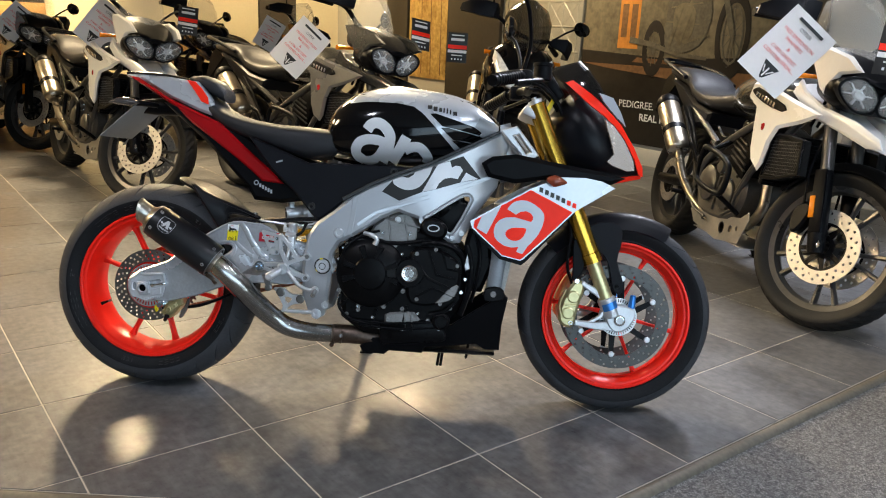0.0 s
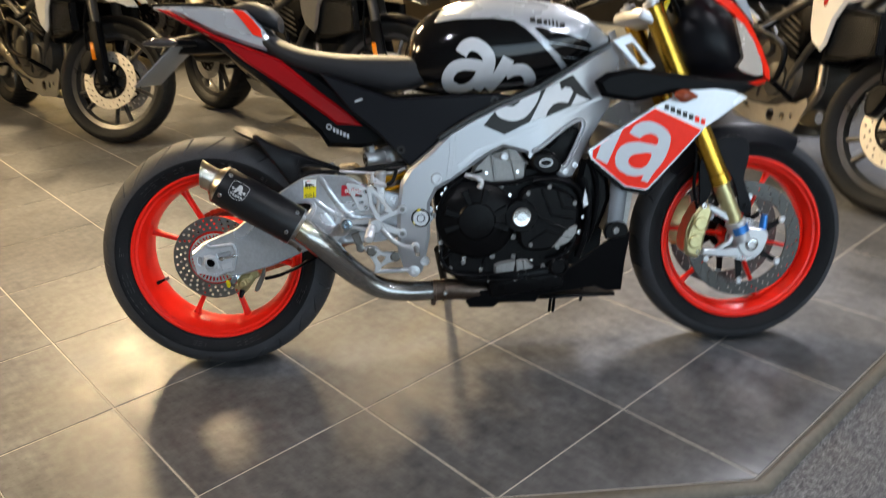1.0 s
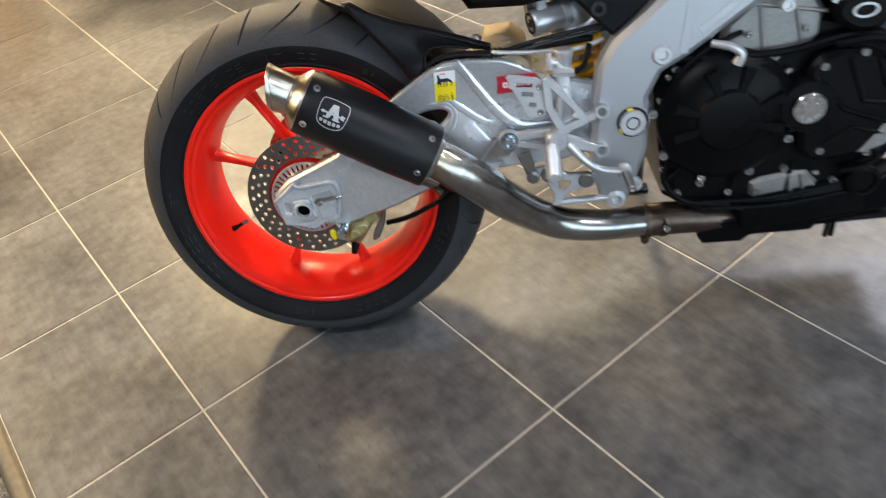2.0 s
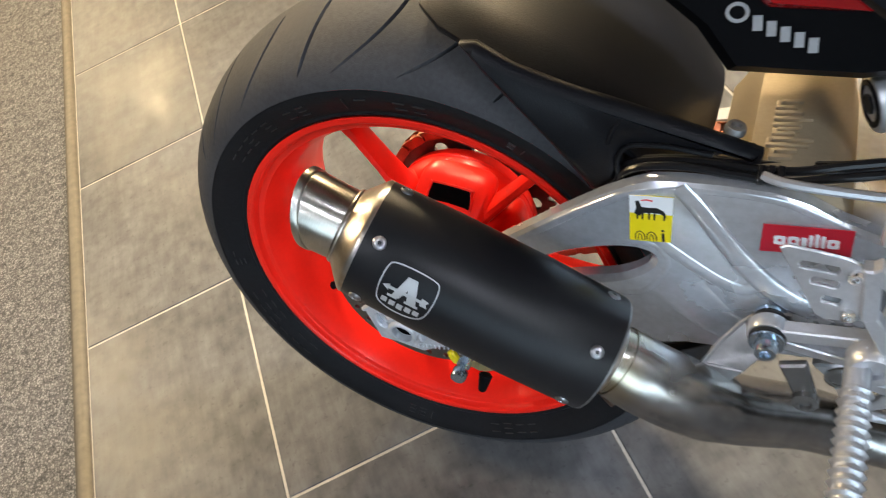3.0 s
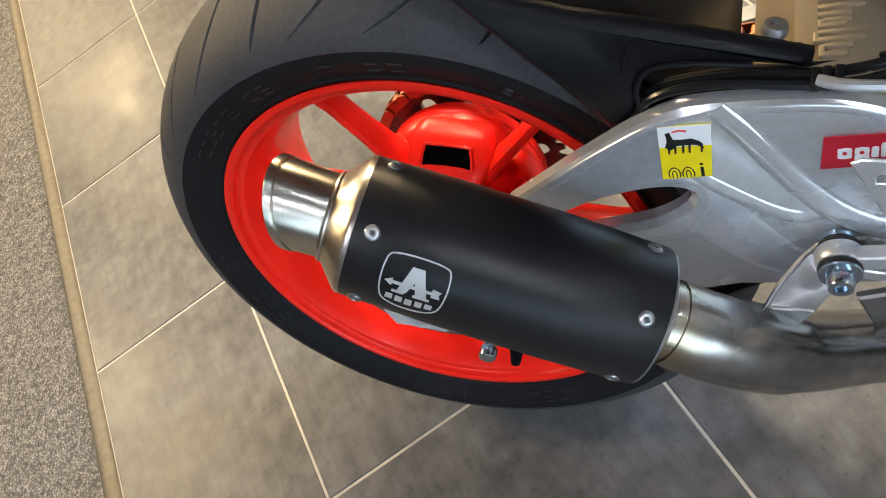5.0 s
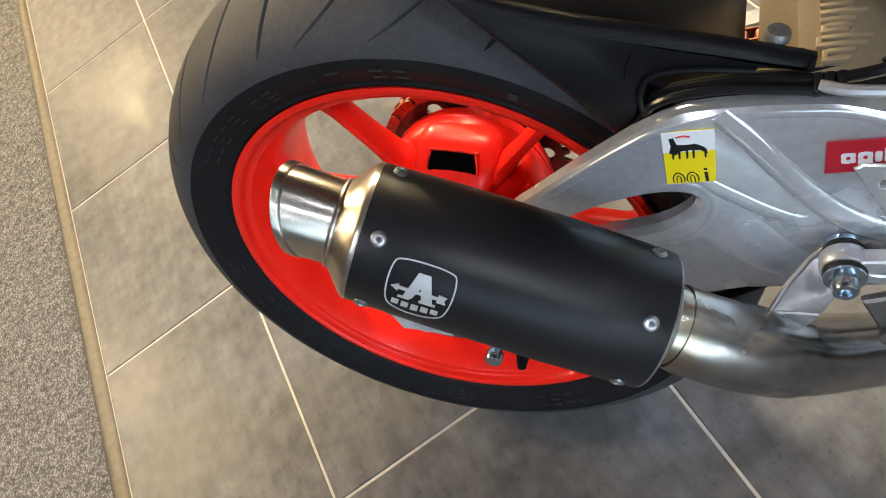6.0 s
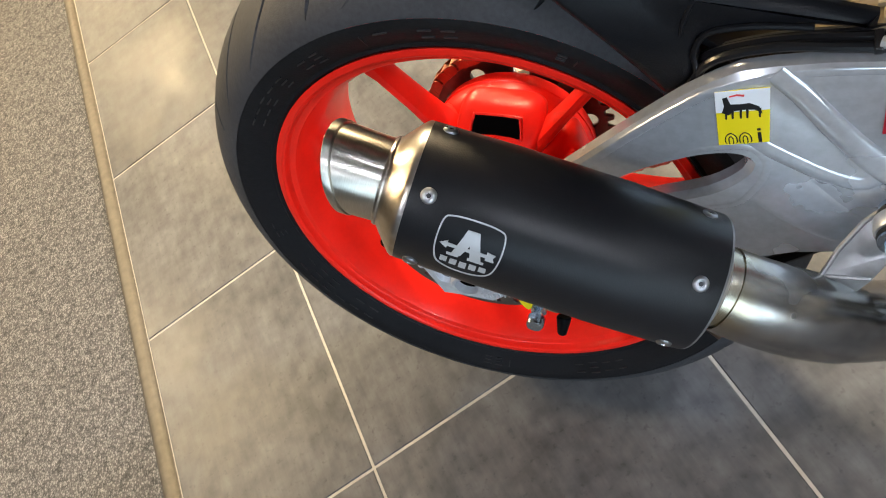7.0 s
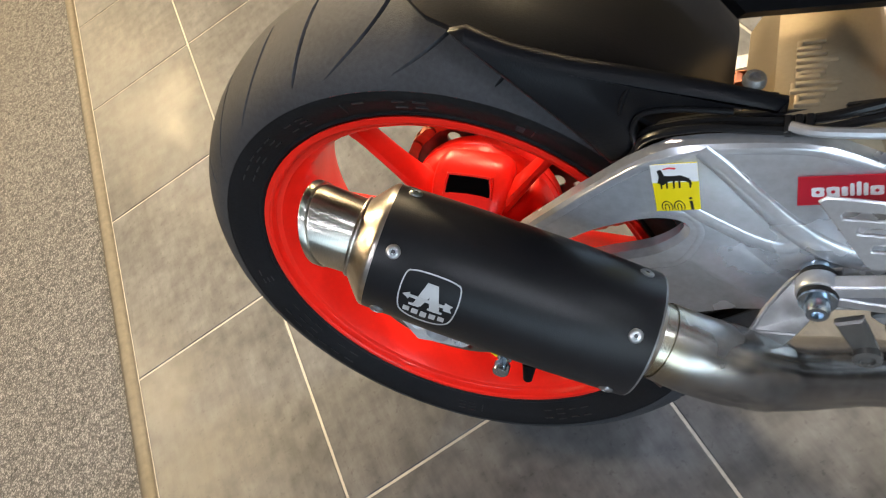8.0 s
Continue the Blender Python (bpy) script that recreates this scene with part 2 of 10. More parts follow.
M["poster_dark"] = mat("poster_dark_print", (0.022, 0.018, 0.015), 0.35, vary=0.4, coarse=1.4, grain=14)
M["poster_brown"] = mat("poster_brown_print", (0.14, 0.115, 0.075), 0.35, vary=0.55, coarse=2.2, grain=20)
M["poster_glow"] = mat("poster_orange_print", (0.5, 0.2, 0.04), 0.35, vary=0.3, coarse=4, grain=20)
M["poster_road"] = mat("poster_road_print", (0.16, 0.085, 0.04), 0.35, vary=0.4, coarse=3, grain=30)
M["poster_metal"] = mat("poster_grey_print", (0.11, 0.095, 0.07), 0.35, vary=0.4, coarse=8, grain=40)
M["autumn"] = mat("autumn_print", (0.42, 0.2, 0.03), 0.5, vary=0.4, coarse=4, grain=22, second=(0.78, 0.55, 0.2))
M["lamp_face"] = mat("lamp_face", (1.0, 0.8, 0.5), 0.4, emit=6.0)
M["lamp_body"] = mat("white_lamp_body", (0.7, 0.7, 0.7), 0.4, vary=0.05)
M["glass"] = mat("window_glass", (0.9, 0.92, 0.92), 0.02, vary=0.01, trans=1.0)
M["bash"] = mat("silver_bash_plate", (0.5, 0.49, 0.46), 0.35, 0.85, vary=0.12)
M["brass_steel"] = mat("warm_brushed_muffler", (0.44, 0.39, 0.31), 0.3, 1.0, vary=0.1, stretch=(1, 1, 6))
# for walls out of view, kept dark so that they bounce less light
M["wall_plain"] = mat("grey_wall_paint", (0.16, 0.155, 0.15), 0.7, vary=0.08, coarse=1.2, grain=40)


def heat_tint(m, at, near, far, color):
    """Straw-coloured heat stain on steel round a weld."""
    n, l = m.node_tree.nodes, m.node_tree.links
    b = n["Principled BSDF"]
    base = b.inputs["Base Color"].links[0].from_socket
    tc, dist, mr, noise, add, mix = (n.new("ShaderNode" + k) for k in ("TexCoord", "VectorMath", "MapRange", "TexNoise", "Math", "Mix"))
    dist.operation = "DISTANCE"
    dist.inputs[1].default_value = at
    noise.inputs["Scale"].default_value = 55
    l.new(tc.outputs["Object"], dist.inputs[0])
    l.new(tc.outputs["Object"], noise.inputs["Vector"])
    add.operation = "MULTIPLY_ADD"
    add.inputs[1].default_value, add.inputs[2].default_value = 0.03, -0.015
    l.new(noise.outputs["Fac"], add.inputs[0])
    tot = n.new("ShaderNodeMath")
    l.new(dist.outputs["Value"], tot.inputs[0])
    l.new(add.outputs[0], tot.inputs[1])
    mr.interpolation_type = "SMOOTHSTEP"
    for k, v in (("From Min", near), ("From Max", far), ("To Min", 1.0), ("To Max", 0.0)):
        mr.inputs[k].default_value = v
    l.new(tot.outputs[0], mr.inputs["Value"])
    mix.data_type = "RGBA"
    mix.inputs["B"].default_value = (*color, 1)
    l.new(mr.outputs[0], mix.inputs["Factor"])
    l.new(base, mix.inputs["A"])
    l.new(mix.outputs["Result"], b.inputs["Base Color"])


heat_tint(M["pipe"], (0.248, -0.2015, 0.4095), 0.024, 0.042, (0.42, 0.37, 0.27))


def turned_grain(m):
    """Lathe marks that run round the object's z axis draw highlights out along it."""
    n, l = m.node_tree.nodes, m.node_tree.links
    tg = n.new("ShaderNodeTangent")
    tg.direction_type, tg.axis = "RADIAL", "Z"
    b = n["Principled BSDF"]
    l.new(tg.outputs[0], b.inputs["Tangent"])
    b.inputs["Anisotropic Rotation"].default_value = 0.25


turned_grain(M["turned_steel"])


def loop_pile(m, scale):
    """Rows of woven loops: pale tufts with dark gaps between them."""
    n, l = m.node_tree.nodes, m.node_tree.links
    b = n["Principled BSDF"]
    src = b.inputs["Base Color"].links[0].from_socket
    geo = n.new("ShaderNodeNewGeometry")
    turn = n.new("ShaderNodeMapping")
    turn.inputs["Rotation"].default_value = (0, 0, radians(24))
    turn.inputs["Scale"].default_value = (1.0, 0.72, 1.0)
    l.new(geo.outputs["Position"], turn.inputs[0])
    vo = n.new("ShaderNodeTexVoronoi")
    vo.inputs["Scale"].default_value, vo.inputs["Randomness"].default_value = scale, 0.9
    l.new(turn.outputs[0], vo.inputs["Vector"])
    mr = n.new("ShaderNodeMapRange")
    mr.inputs["From Min"].default_value, mr.inputs["From Max"].default_value = 0.15, 0.62
    mr.inputs["To Min"].default_value, mr.inputs["To Max"].default_value = 1.5, 0.58
    l.new(vo.outputs["Distance"], mr.inputs["Value"])
    hs = n.new("ShaderNodeHueSaturation")
    l.new(src, hs.inputs["Color"])
    l.new(mr.outputs[0], hs.inputs["Value"])
    l.new(hs.outputs[0], b.inputs["Base Color"])


loop_pile(M["carpet"], 260)


def brushed_streaks(m, turn):
    """Fine drawn-out marks and small dark pits in cast stone: tone, gloss and relief."""
    n, l = m.node_tree.nodes, m.node_tree.links
    b = n["Principled BSDF"]
    tone, gloss, bump = (b.inputs[k].links[0] for k in ("Base Color", "Roughness", "Normal"))
    tone, gloss, bump = tone.from_socket, gloss.from_socket, bump.from_node
    geo = n.new("ShaderNodeNewGeometry")
    fields = []
    for scale, stretch, a in ((1.0, (75.0, 13.0, 1.0), turn), (1.0, (13.0, 7.0, 1.0), turn + 40), (85.0, (1.0, 1.0, 1.0), 0)):
        mp_ = n.new("ShaderNodeMapping")
        mp_.inputs["Rotation"].default_value = (0, 0, radians(a))
        mp_.inputs["Scale"].default_value = stretch
        l.new(geo.outputs["Position"], mp_.inputs[0])
        nz = n.new("ShaderNodeTexNoise")
        nz.inputs["Scale"].default_value, nz.inputs["Detail"].default_value, nz.inputs["Roughness"].default_value = scale, 4, 0.65
        l.new(mp_.outputs[0], nz.inputs["Vector"])
        fields.append(nz.outputs["Fac"])
    lift = n.new("ShaderNodeMapRange")
    lift.inputs["From Min"].default_value, lift.inputs["From Max"].default_value = 0.3, 0.75
    lift.inputs["To Min"].default_value, lift.inputs["To Max"].default_value = 0.9, 1.2
    l.new(fields[0], lift.inputs["Value"])
    cloud = n.new("ShaderNodeMapRange")
    cloud.inputs["From Min"].default_value, cloud.inputs["From Max"].default_value = 0.3, 0.7
    cloud.inputs["To Min"].default_value, cloud.inputs["To Max"].default_value = 0.84, 1.16
    l.new(fields[1], cloud.inputs["Value"])
    pits = n.new("ShaderNodeMapRange")
    pits.inputs["From Min"].default_value, pits.inputs["From Max"].default_value = 0.3, 0.42
    pits.inputs["To Min"].default_value, pits.inputs["To Max"].default_value = 0.72, 1.0
    l.new(fields[2], pits.inputs["Value"])
    last = lift.outputs[0]
    for other in (cloud.outputs[0], pits.outputs[0]):
        mul = n.new("ShaderNodeMath")
        mul.operation = "MULTIPLY"
        l.new(last, mul.inputs[0])
        l.new(other, mul.inputs[1])
        last = mul.outputs[0]
    hs = n.new("ShaderNodeHueSaturation")
    l.new(tone, hs.inputs["Color"])
    l.new(last, hs.inputs["Value"])
    l.new(hs.outputs[0], b.inputs["Base Color"])
    gm = n.new("ShaderNodeMath")
    gm.operation = "MULTIPLY"
    l.new(gloss, gm.inputs[0])
    l.new(cloud.outputs[0], gm.inputs[1])
    l.new(gm.outputs[0], b.inputs["Roughness"])
    b2 = n.new("ShaderNodeBump")
    b2.inputs["Strength"].default_value, b2.inputs["Distance"].default_value = 0.05, 0.002
    l.new(fields[0], b2.inputs["Height"])
    l.new(bump.outputs[0], b2.inputs["Normal"])
    l.new(b2.outputs[0], b.inputs["Normal"])


brushed_streaks(M["tile"], 20)

# ---- shaping helpers ----
def finish(bm, name, material, parent=None, label="", sharp=38):
    bmesh.ops.remove_doubles(bm, verts=bm.verts, dist=1e-5)
    bmesh.ops.recalc_face_normals(bm, faces=bm.faces)
    me = bpy.data.meshes.new(name)
    bm.to_mesh(me)
    bm.free()
    me.materials.append(material)
    me.shade_smooth()
    me.set_sharp_from_angle(angle=radians(sharp))
    ob = new(name, me)
    if parent is not None:
        ob.parent = parent
    return tagged(ob, label)


def part(name, bm, material, parent, label="", sharp=38):
    return finish(bm, name, material, parent, label, sharp)


def both(name, bm, material, parent, label="", sharp=38):
    """The same part on the right and, mirrored, on the left; gives the right one."""
    other = bm.copy()
    for v in other.verts:
        v.co.y = -v.co.y
    ob = part(name, bm, material, parent, label, sharp)
    part(name, other, material, parent, label, sharp)
    return ob


def root(name, m, label, category, group="", kind=""):
    ob = new(name)
    ob.empty_display_size = 0.1
    ob.matrix_world = m
    return tagged(ob, label, category, group, kind)


def V(*p):
    return Vector(p)


def curve_pts(pts, n=6, closed=False):
    """Points of a smooth curve through pts (Catmull-Rom)."""
    P = [Vector(p) for p in pts]
    k = len(P)
    out = []
    for i in range(k if closed else k - 1):
        p0 = P[(i - 1) % k] if closed or i > 0 else 2 * P[0] - P[1]
        p1, p2 = P[i], P[(i + 1) % k]
        p3 = P[(i + 2) % k] if closed or i + 2 < k else 2 * P[-1] - P[-2]
        for j in range(n):
            u = j / n
            out.append(0.5 * ((2 * p1) + (p2 - p0) * u + (2 * p0 - 5 * p1 + 4 * p2 - p3) * u * u + (3 * p1 - p0 - 3 * p2 + p3) * u ** 3))
    if not closed:
        out.append(P[-1])
    return out


def loft(bm, rings, closed=True, cap=True, ring_closed=False):
    vs = [[bm.verts.new(p) for p in r] for r in rings]
    n = len(vs[0])
    pairs = list(zip(vs, vs[1:])) + ([(vs[-1], vs[0])] if ring_closed else [])
    for a, b in pairs:
        for i in range(n if closed else n - 1):
            j = (i + 1) % n
            bm.faces.new((a[i], a[j], b[j], b[i]))
    if cap and closed and not ring_closed:
        bm.faces.new(vs[0][::-1])
        bm.faces.new(vs[-1])
    return bm


def tube(bm, pts, r, seg=10, n=6, closed=False, flat=1.0):
    """A swept round bar through pts; r one radius or one for each point."""
    P = curve_pts(pts, n, closed) if n > 1 else [Vector(p) for p in pts]
    m = len(P)
    if isinstance(r, (int, float)):
        R = [r] * m
    else:
        k = len(r)
        R = [float(np.interp(i / max(1, m - 1) * (k - 1), range(k), r)) for i in range(m)]
    rings, up = [], None
    for i in range(m):
        a, b = P[(i - 1) % m if closed else max(0, i - 1)], P[(i + 1) % m if closed else min(m - 1, i + 1)]
        t = (b - a).normalized()
        if up is None:
            up = t.cross(V(0, 1, 0)) if abs(t.y) < 0.9 else t.cross(V(1, 0, 0))
        up = (up - t * up.dot(t)).normalized()
        s = t.cross(up)
        rings.append([P[i] + (up * math.cos(q) * flat + s * math.sin(q)) * R[i] for q in (2 * math.pi * j / seg for j in range(seg))])
    return loft(bm, rings, ring_closed=closed)


def lathe(bm, prof, center=(0, 0, 0), axis=(0, 1, 0), seg=32, closed_prof=False, cap=True):
    """Turns prof, pairs of (radius, distance along the axis), about the axis."""
    c, a = Vector(center), Vector(axis).normalized()
    u = a.orthogonal().normalized() if abs(a.y) < 0.99 else V(1, 0, 0)
    w = a.cross(u)
    rings = [[c + a * h + (u * math.cos(q) + w * math.sin(q)) * max(r, 1e-4) for q in (2 * math.pi * j / seg for j in range(seg))] for r, h in prof]
    return loft(bm, rings, cap=cap and not closed_prof, ring_closed=closed_prof)


def rod(bm, p0, p1, r, r1=None, seg=12, chamfer=0.0):
    p0, p1 = Vector(p0), Vector(p1)
    L = (p1 - p0).length
    r1 = r if r1 is None else r1
    c = min(chamfer, L * 0.3)
    prof = [(r - c, 0), (r, c), (r1, L - c), (r1 - c, L)] if c else [(r, 0), (r1, L)]
    return lathe(bm, prof, p0, p1 - p0, seg)


def shrink(poly, d):
    """A closed polygon, drawn in by d."""
    n = len(poly)
    area = sum(poly[i][0] * poly[(i + 1) % n][1] - poly[(i + 1) % n][0] * poly[i][1] for i in range(n))
    s = 1 if area > 0 else -1
    out = []
    for i in range(n):
        a, b, c = (Vector(poly[j % n][:2]) for j in (i - 1, i, i + 1))
        e1, e2 = (b - a).normalized(), (c - b).normalized()
        n1, n2 = V(-e1.y, e1.x), V(-e2.y, e2.x)
        m = n1 + n2
        m = m / max(0.35, m.length_squared / 2) if m.length > 1e-6 else n1
        out.append(tuple(b + m * d * s))
    return out


def slab(bm, poly, y0, y1, bevel=0.003, holes=(), warp=None, hole_bevel=None):
    """A plate in the x-z plane from y0 to y1, with rounded rims and holes through it. warp(x, y, z) bends it."""
    hb = bevel if hole_bevel is None else hole_bevel
    sgn = 1 if y1 > y0 else -1
    loops0, loops1 = [], []
    w = warp or (lambda x, y, z: (x, y, z))
    for k, lp in enumerate([poly, *holes]):
        d = bevel if k == 0 else -hb
        b = bevel if k == 0 else hb
        ins = shrink(lp, d)
        rings = [[w(p[0], y, p[1]) for p in q] for q, y in ((ins, y0), (lp, y0 + sgn * b), (lp, y1 - sgn * b), (ins, y1))]
        vs = [[bm.verts.new(p) for p in r] for r in rings]
        n = len(lp)
        for a, c in zip(vs, vs[1:]):
            for i in range(n):
                j = (i + 1) % n
                bm.faces.new((a[i], a[j], c[j], c[i]))
        loops0.append(vs[0])
        loops1.append(vs[-1])
    for loops in (loops0, loops1):
        if len(loops) == 1:
            bm.faces.new(loops[0])
        else:
            edges = []
            for vs in loops:
                for i in range(len(vs)):
                    e = bm.edges.get((vs[i], vs[(i + 1) % len(vs)]))
                    edges.append(e)
            bmesh.ops.triangle_fill(bm, use_beauty=True, use_dissolve=False, edges=edges)
    return bm


def block(bm, c, size, m=None, bevel=0.003):
    """A box with bevelled edges."""
    t = bmesh.new()
    bmesh.ops.create_cube(t, size=1)
    bmesh.ops.scale(t, vec=size, verts=t.verts)
    if bevel:
        bmesh.ops.bevel(t, geom=t.edges[:], offset=min(bevel, min(size) * 0.3), segments=2, profile=0.5, affect="EDGES")
    mm = Matrix.Translation(c) @ (m or Matrix.Identity(4))
    bmesh.ops.transform(t, matrix=mm, verts=t.verts)
    me = bpy.data.meshes.new("tmp")
    t.to_mesh(me)
    t.free()
    bm.from_mesh(me)
    bpy.data.meshes.remove(me)
    return bm


def body(bm, stations, seg=24, n=5, y=0.0):
    """A smooth form lofted along x. Station: x, top z, bottom z, half width, squareness, height of the widest part (0 to 1)."""
    k = len(stations)
    rows = []
    for i in range((k - 1) * n + 1):
        f = i / n
        a = min(int(f), k - 2)
        u = f - a
        p0, p1, p2, p3 = stations[max(0, a - 1)], stations[a], stations[a + 1], stations[min(k - 1, a + 2)]
        rows.append([0.5 * (2 * B + (C - A) * u + (2 * A - 5 * B + 4 * C - D) * u * u + (3 * B - A - 3 * C + D) * u ** 3) for A, B, C, D in zip(p0, p1, p2, p3)])
    rings = []
    for x, zt, zb, w, sq, mid in rows:
        zm = zb + (zt - zb) * mid
        ring = []
        for j in range(seg):
            q = 2 * math.pi * j / seg
            c, s = math.cos(q), math.sin(q)
            e = 2 / max(sq, 0.5)
            yy = math.copysign(abs(c) ** e, c) * w
            zz = math.copysign(abs(s) ** e, s)
            ring.append((x, y + yy, zm + zz * ((zt - zm) if zz > 0 else (zm - zb))))
        rings.append(ring)
    return loft(bm, rings)


def panel(bm, poly, surf, thick, n=1):
    """A thin shell whose outline is poly in x-z and whose outer face lies at y = surf(x, z)."""
    t = bmesh.new()
    vs = [t.verts.new((p[0], 0, p[1])) for p in poly]
    f = t.faces.new(vs)
    t.normal_update()
    bmesh.ops.triangulate(t, faces=[f], ngon_method="EAR_CLIP")
    for _ in range(min(n, 3)):
        bmesh.ops.subdivide_edges(t, edges=t.edges[:], cuts=1, use_grid_fill=True)
        bmesh.ops.triangulate(t, faces=t.faces[:])
    for v in t.verts:
        v.co.y = surf(v.co.x, v.co.z)
    r = bmesh.ops.extrude_face_region(t, geom=t.faces[:])
    for v in (g for g in r["geom"] if isinstance(g, bmesh.types.BMVert)):
        v.co.y += thick
    me = bpy.data.meshes.new("tmp")
    t.to_mesh(me)
    t.free()
    bm.from_mesh(me)
    bpy.data.meshes.remove(me)
    return bm


def mirrored(bm):
    """Adds the mirror image across y = 0."""
    g = bmesh.ops.duplicate(bm, geom=bm.verts[:] + bm.edges[:] + bm.faces[:])
    for v in (x for x in g["geom"] if isinstance(x, bmesh.types.BMVert)):
        v.co.y = -v.co.y
    return bm


def circle(cx, cz, r, n=16):
    return [(cx + r * math.cos(2 * math.pi * i / n), cz + r * math.sin(2 * math.pi * i / n)) for i in range(n)]


def smooth_poly(pts, n=4):
    return [(p.x, p.y) for p in curve_pts([Vector((x, z)) for x, z in pts], n, True)]


def strip_poly(pts, w0, w1=None):
    """A band of width w0 to w1 along a line of points."""
    P = [Vector(p) for p in pts]
    w1 = w0 if w1 is None else w1
    L, R = [], []
    for i, p in enumerate(P):
        d = (P[min(i + 1, len(P) - 1)] - P[max(i - 1, 0)]).normalized()
        nrm = V(-d.y, d.x) * (w0 + (w1 - w0) * i / (len(P) - 1)) / 2
        L.append(tuple(p + nrm))
        R.append(tuple(p - nrm))
    return L + R[::-1]


def band(pts, w0, w1=None, n=6):
    """A smooth band along pts."""
    return strip_poly([(p.x, p.y) for p in curve_pts([Vector(q) for q in pts], n)], w0, w1)


def bolt(parent, at, axis=(0, -1, 0), r=0.006, h=0.006, material="chrome", name="bolt"):
    bm = bmesh.new()
    lathe(bm, [(r, 0), (r, h * 0.55), (r * 0.85, h), (r * 0.5, h), (r * 0.45, h * 0.45), (0.0005, h * 0.45)], at, axis, 14)
    return part(name, bm, M[material], parent)


def words(text, size, material, m, name="lettering", parent=None, depth=0.0004, bold=0.0):
    """Letters as a mesh, in the x-y plane of m, centred."""
    cu = bpy.data.curves.new(name, "FONT")
    cu.body, cu.size, cu.extrude, cu.offset, cu.align_x, cu.align_y = text, size, depth, bold, "CENTER", "CENTER"
    tmp = bpy.data.objects.new("tmp", cu)
    scene.collection.objects.link(tmp)
    bpy.context.view_layer.update()
    me = bpy.data.meshes.new_from_object(tmp.evaluated_get(bpy.context.evaluated_depsgraph_get()))
    bpy.data.objects.remove(tmp)
    me.name = name
    me.transform(m)
    me.materials.clear()
    me.materials.append(M[material])
    ob = new(name, me)
    if parent is not None:
        ob.parent = parent
    return ob

# ---- the room ----
TILE = 0.462
X0, X1, Y0, Y1 = -4.6, 5.6, -6.0, 8.6


def wall(name, lo, hi, material, label):
    bm = bmesh.new()
    c = [(a + b) / 2 for a, b in zip(lo, hi)]
    block(bm, c, [b - a for a, b in zip(lo, hi)], bevel=0)
    return tagged(finish(bm, name, material, label=label), category="wall", kind="structure")


wall("wall_north", (X0 - 0.2, Y1, 0), (X1 + 0.2, Y1 + 0.2, CEIL), M["wall_cream"], "cream painted back wall of the showroom")
wall("wall_east", (X1, Y0, 0), (X1 + 0.2, Y1, CEIL), M["wall_white"], "pale painted side wall carrying posters")
wall("wall_west", (X0 - 0.2, Y0, 0), (X0, Y1, CEIL), M["wall_plain"], "unseen side wall, dark grey to cut bounced light")
wall("wall_south_low", (X0, Y0 - 0.2, 0), (X1, Y0, 0.35), M["wall_plain"], "low wall under the shop window")
wall("wall_south_high", (X0, Y0 - 0.2, 2.65), (X1, Y0, CEIL), M["wall_plain"], "plain wall over the shop window")
wall("wall_south_end", (X0, Y0 - 0.2, 0.35), (X0 + 0.8, Y0, 2.65), M["wall_plain"], "plain wall beside the shop window")
wall("wall_south_end", (2.8, Y0 - 0.2, 0.35), (X1, Y0, 2.65), M["wall_plain"], "plain wall beside the shop window")
bm = bmesh.new()
block(bm, ((X0 + X1) / 2, (Y0 + Y1) / 2, CEIL + 0.1), (X1 - X0 + 0.4, Y1 - Y0 + 0.4, 0.2), bevel=0)
tagged(finish(bm, "ceiling", M["ceiling"], label="plain off-white showroom ceiling"), category="ceiling", kind="structure")

# shop window with frame and panes
bm = bmesh.new()
for x in (-3.8, -1.62, 0.56, 2.8):
    block(bm, (x, Y0 - 0.1, 1.5), (0.07, 0.1, 2.3))
for z in (0.38, 2.62):
    block(bm, (-0.5, Y0 - 0.1, z), (6.6, 0.1, 0.07))
win = tagged(finish(bm, "window_1", M["plastic"], label="dark framed shop window"), category="window", kind="structure")
for x in (-2.71, -0.53, 1.68):
    bm = bmesh.new()
    block(bm, (x, Y0 - 0.1, 1.5), (2.1, 0.012, 2.17), bevel=0)
    ob = part("pane", bm, M["glass"], win)
    ob.visible_shadow = False

# skirting along the east wall
bm = bmesh.new()
block(bm, (X1 - 0.012, (Y0 + Y1) / 2, 0.075), (0.02, Y1 - Y0 - 0.1, 0.15), bevel=0.004)
tagged(finish(bm, "baseboard", M["wall_white"], label="white painted skirting board"), category="baseboard", kind="structure")

# platform outline: carpet lies beyond its cut-off corner
EDGE_X, EDGE_Y = -0.311, -0.818
CORNER = [(EDGE_X, Y1 - 0.01), (EDGE_X, 0.160), (0.912, EDGE_Y), (X1 - 0.01, EDGE_Y)]

# grout bed
bm = bmesh.new()
poly = CORNER + [(X1, Y1)]
lo = [bm.verts.new((x, y, -0.05)) for x, y in poly]
hi = [bm.verts.new((x, y, -0.0015)) for x, y in poly]
bm.faces.new(hi)
bm.faces.new(lo[::-1])
for i in range(len(poly)):
    j = (i + 1) % len(poly)
    bm.faces.new((lo[i], lo[j], hi[j], hi[i]))
floor = tagged(finish(bm, "floor", M["grout"], label="dark stone tile floor with pale grout joints"), category="floor", kind="structure")

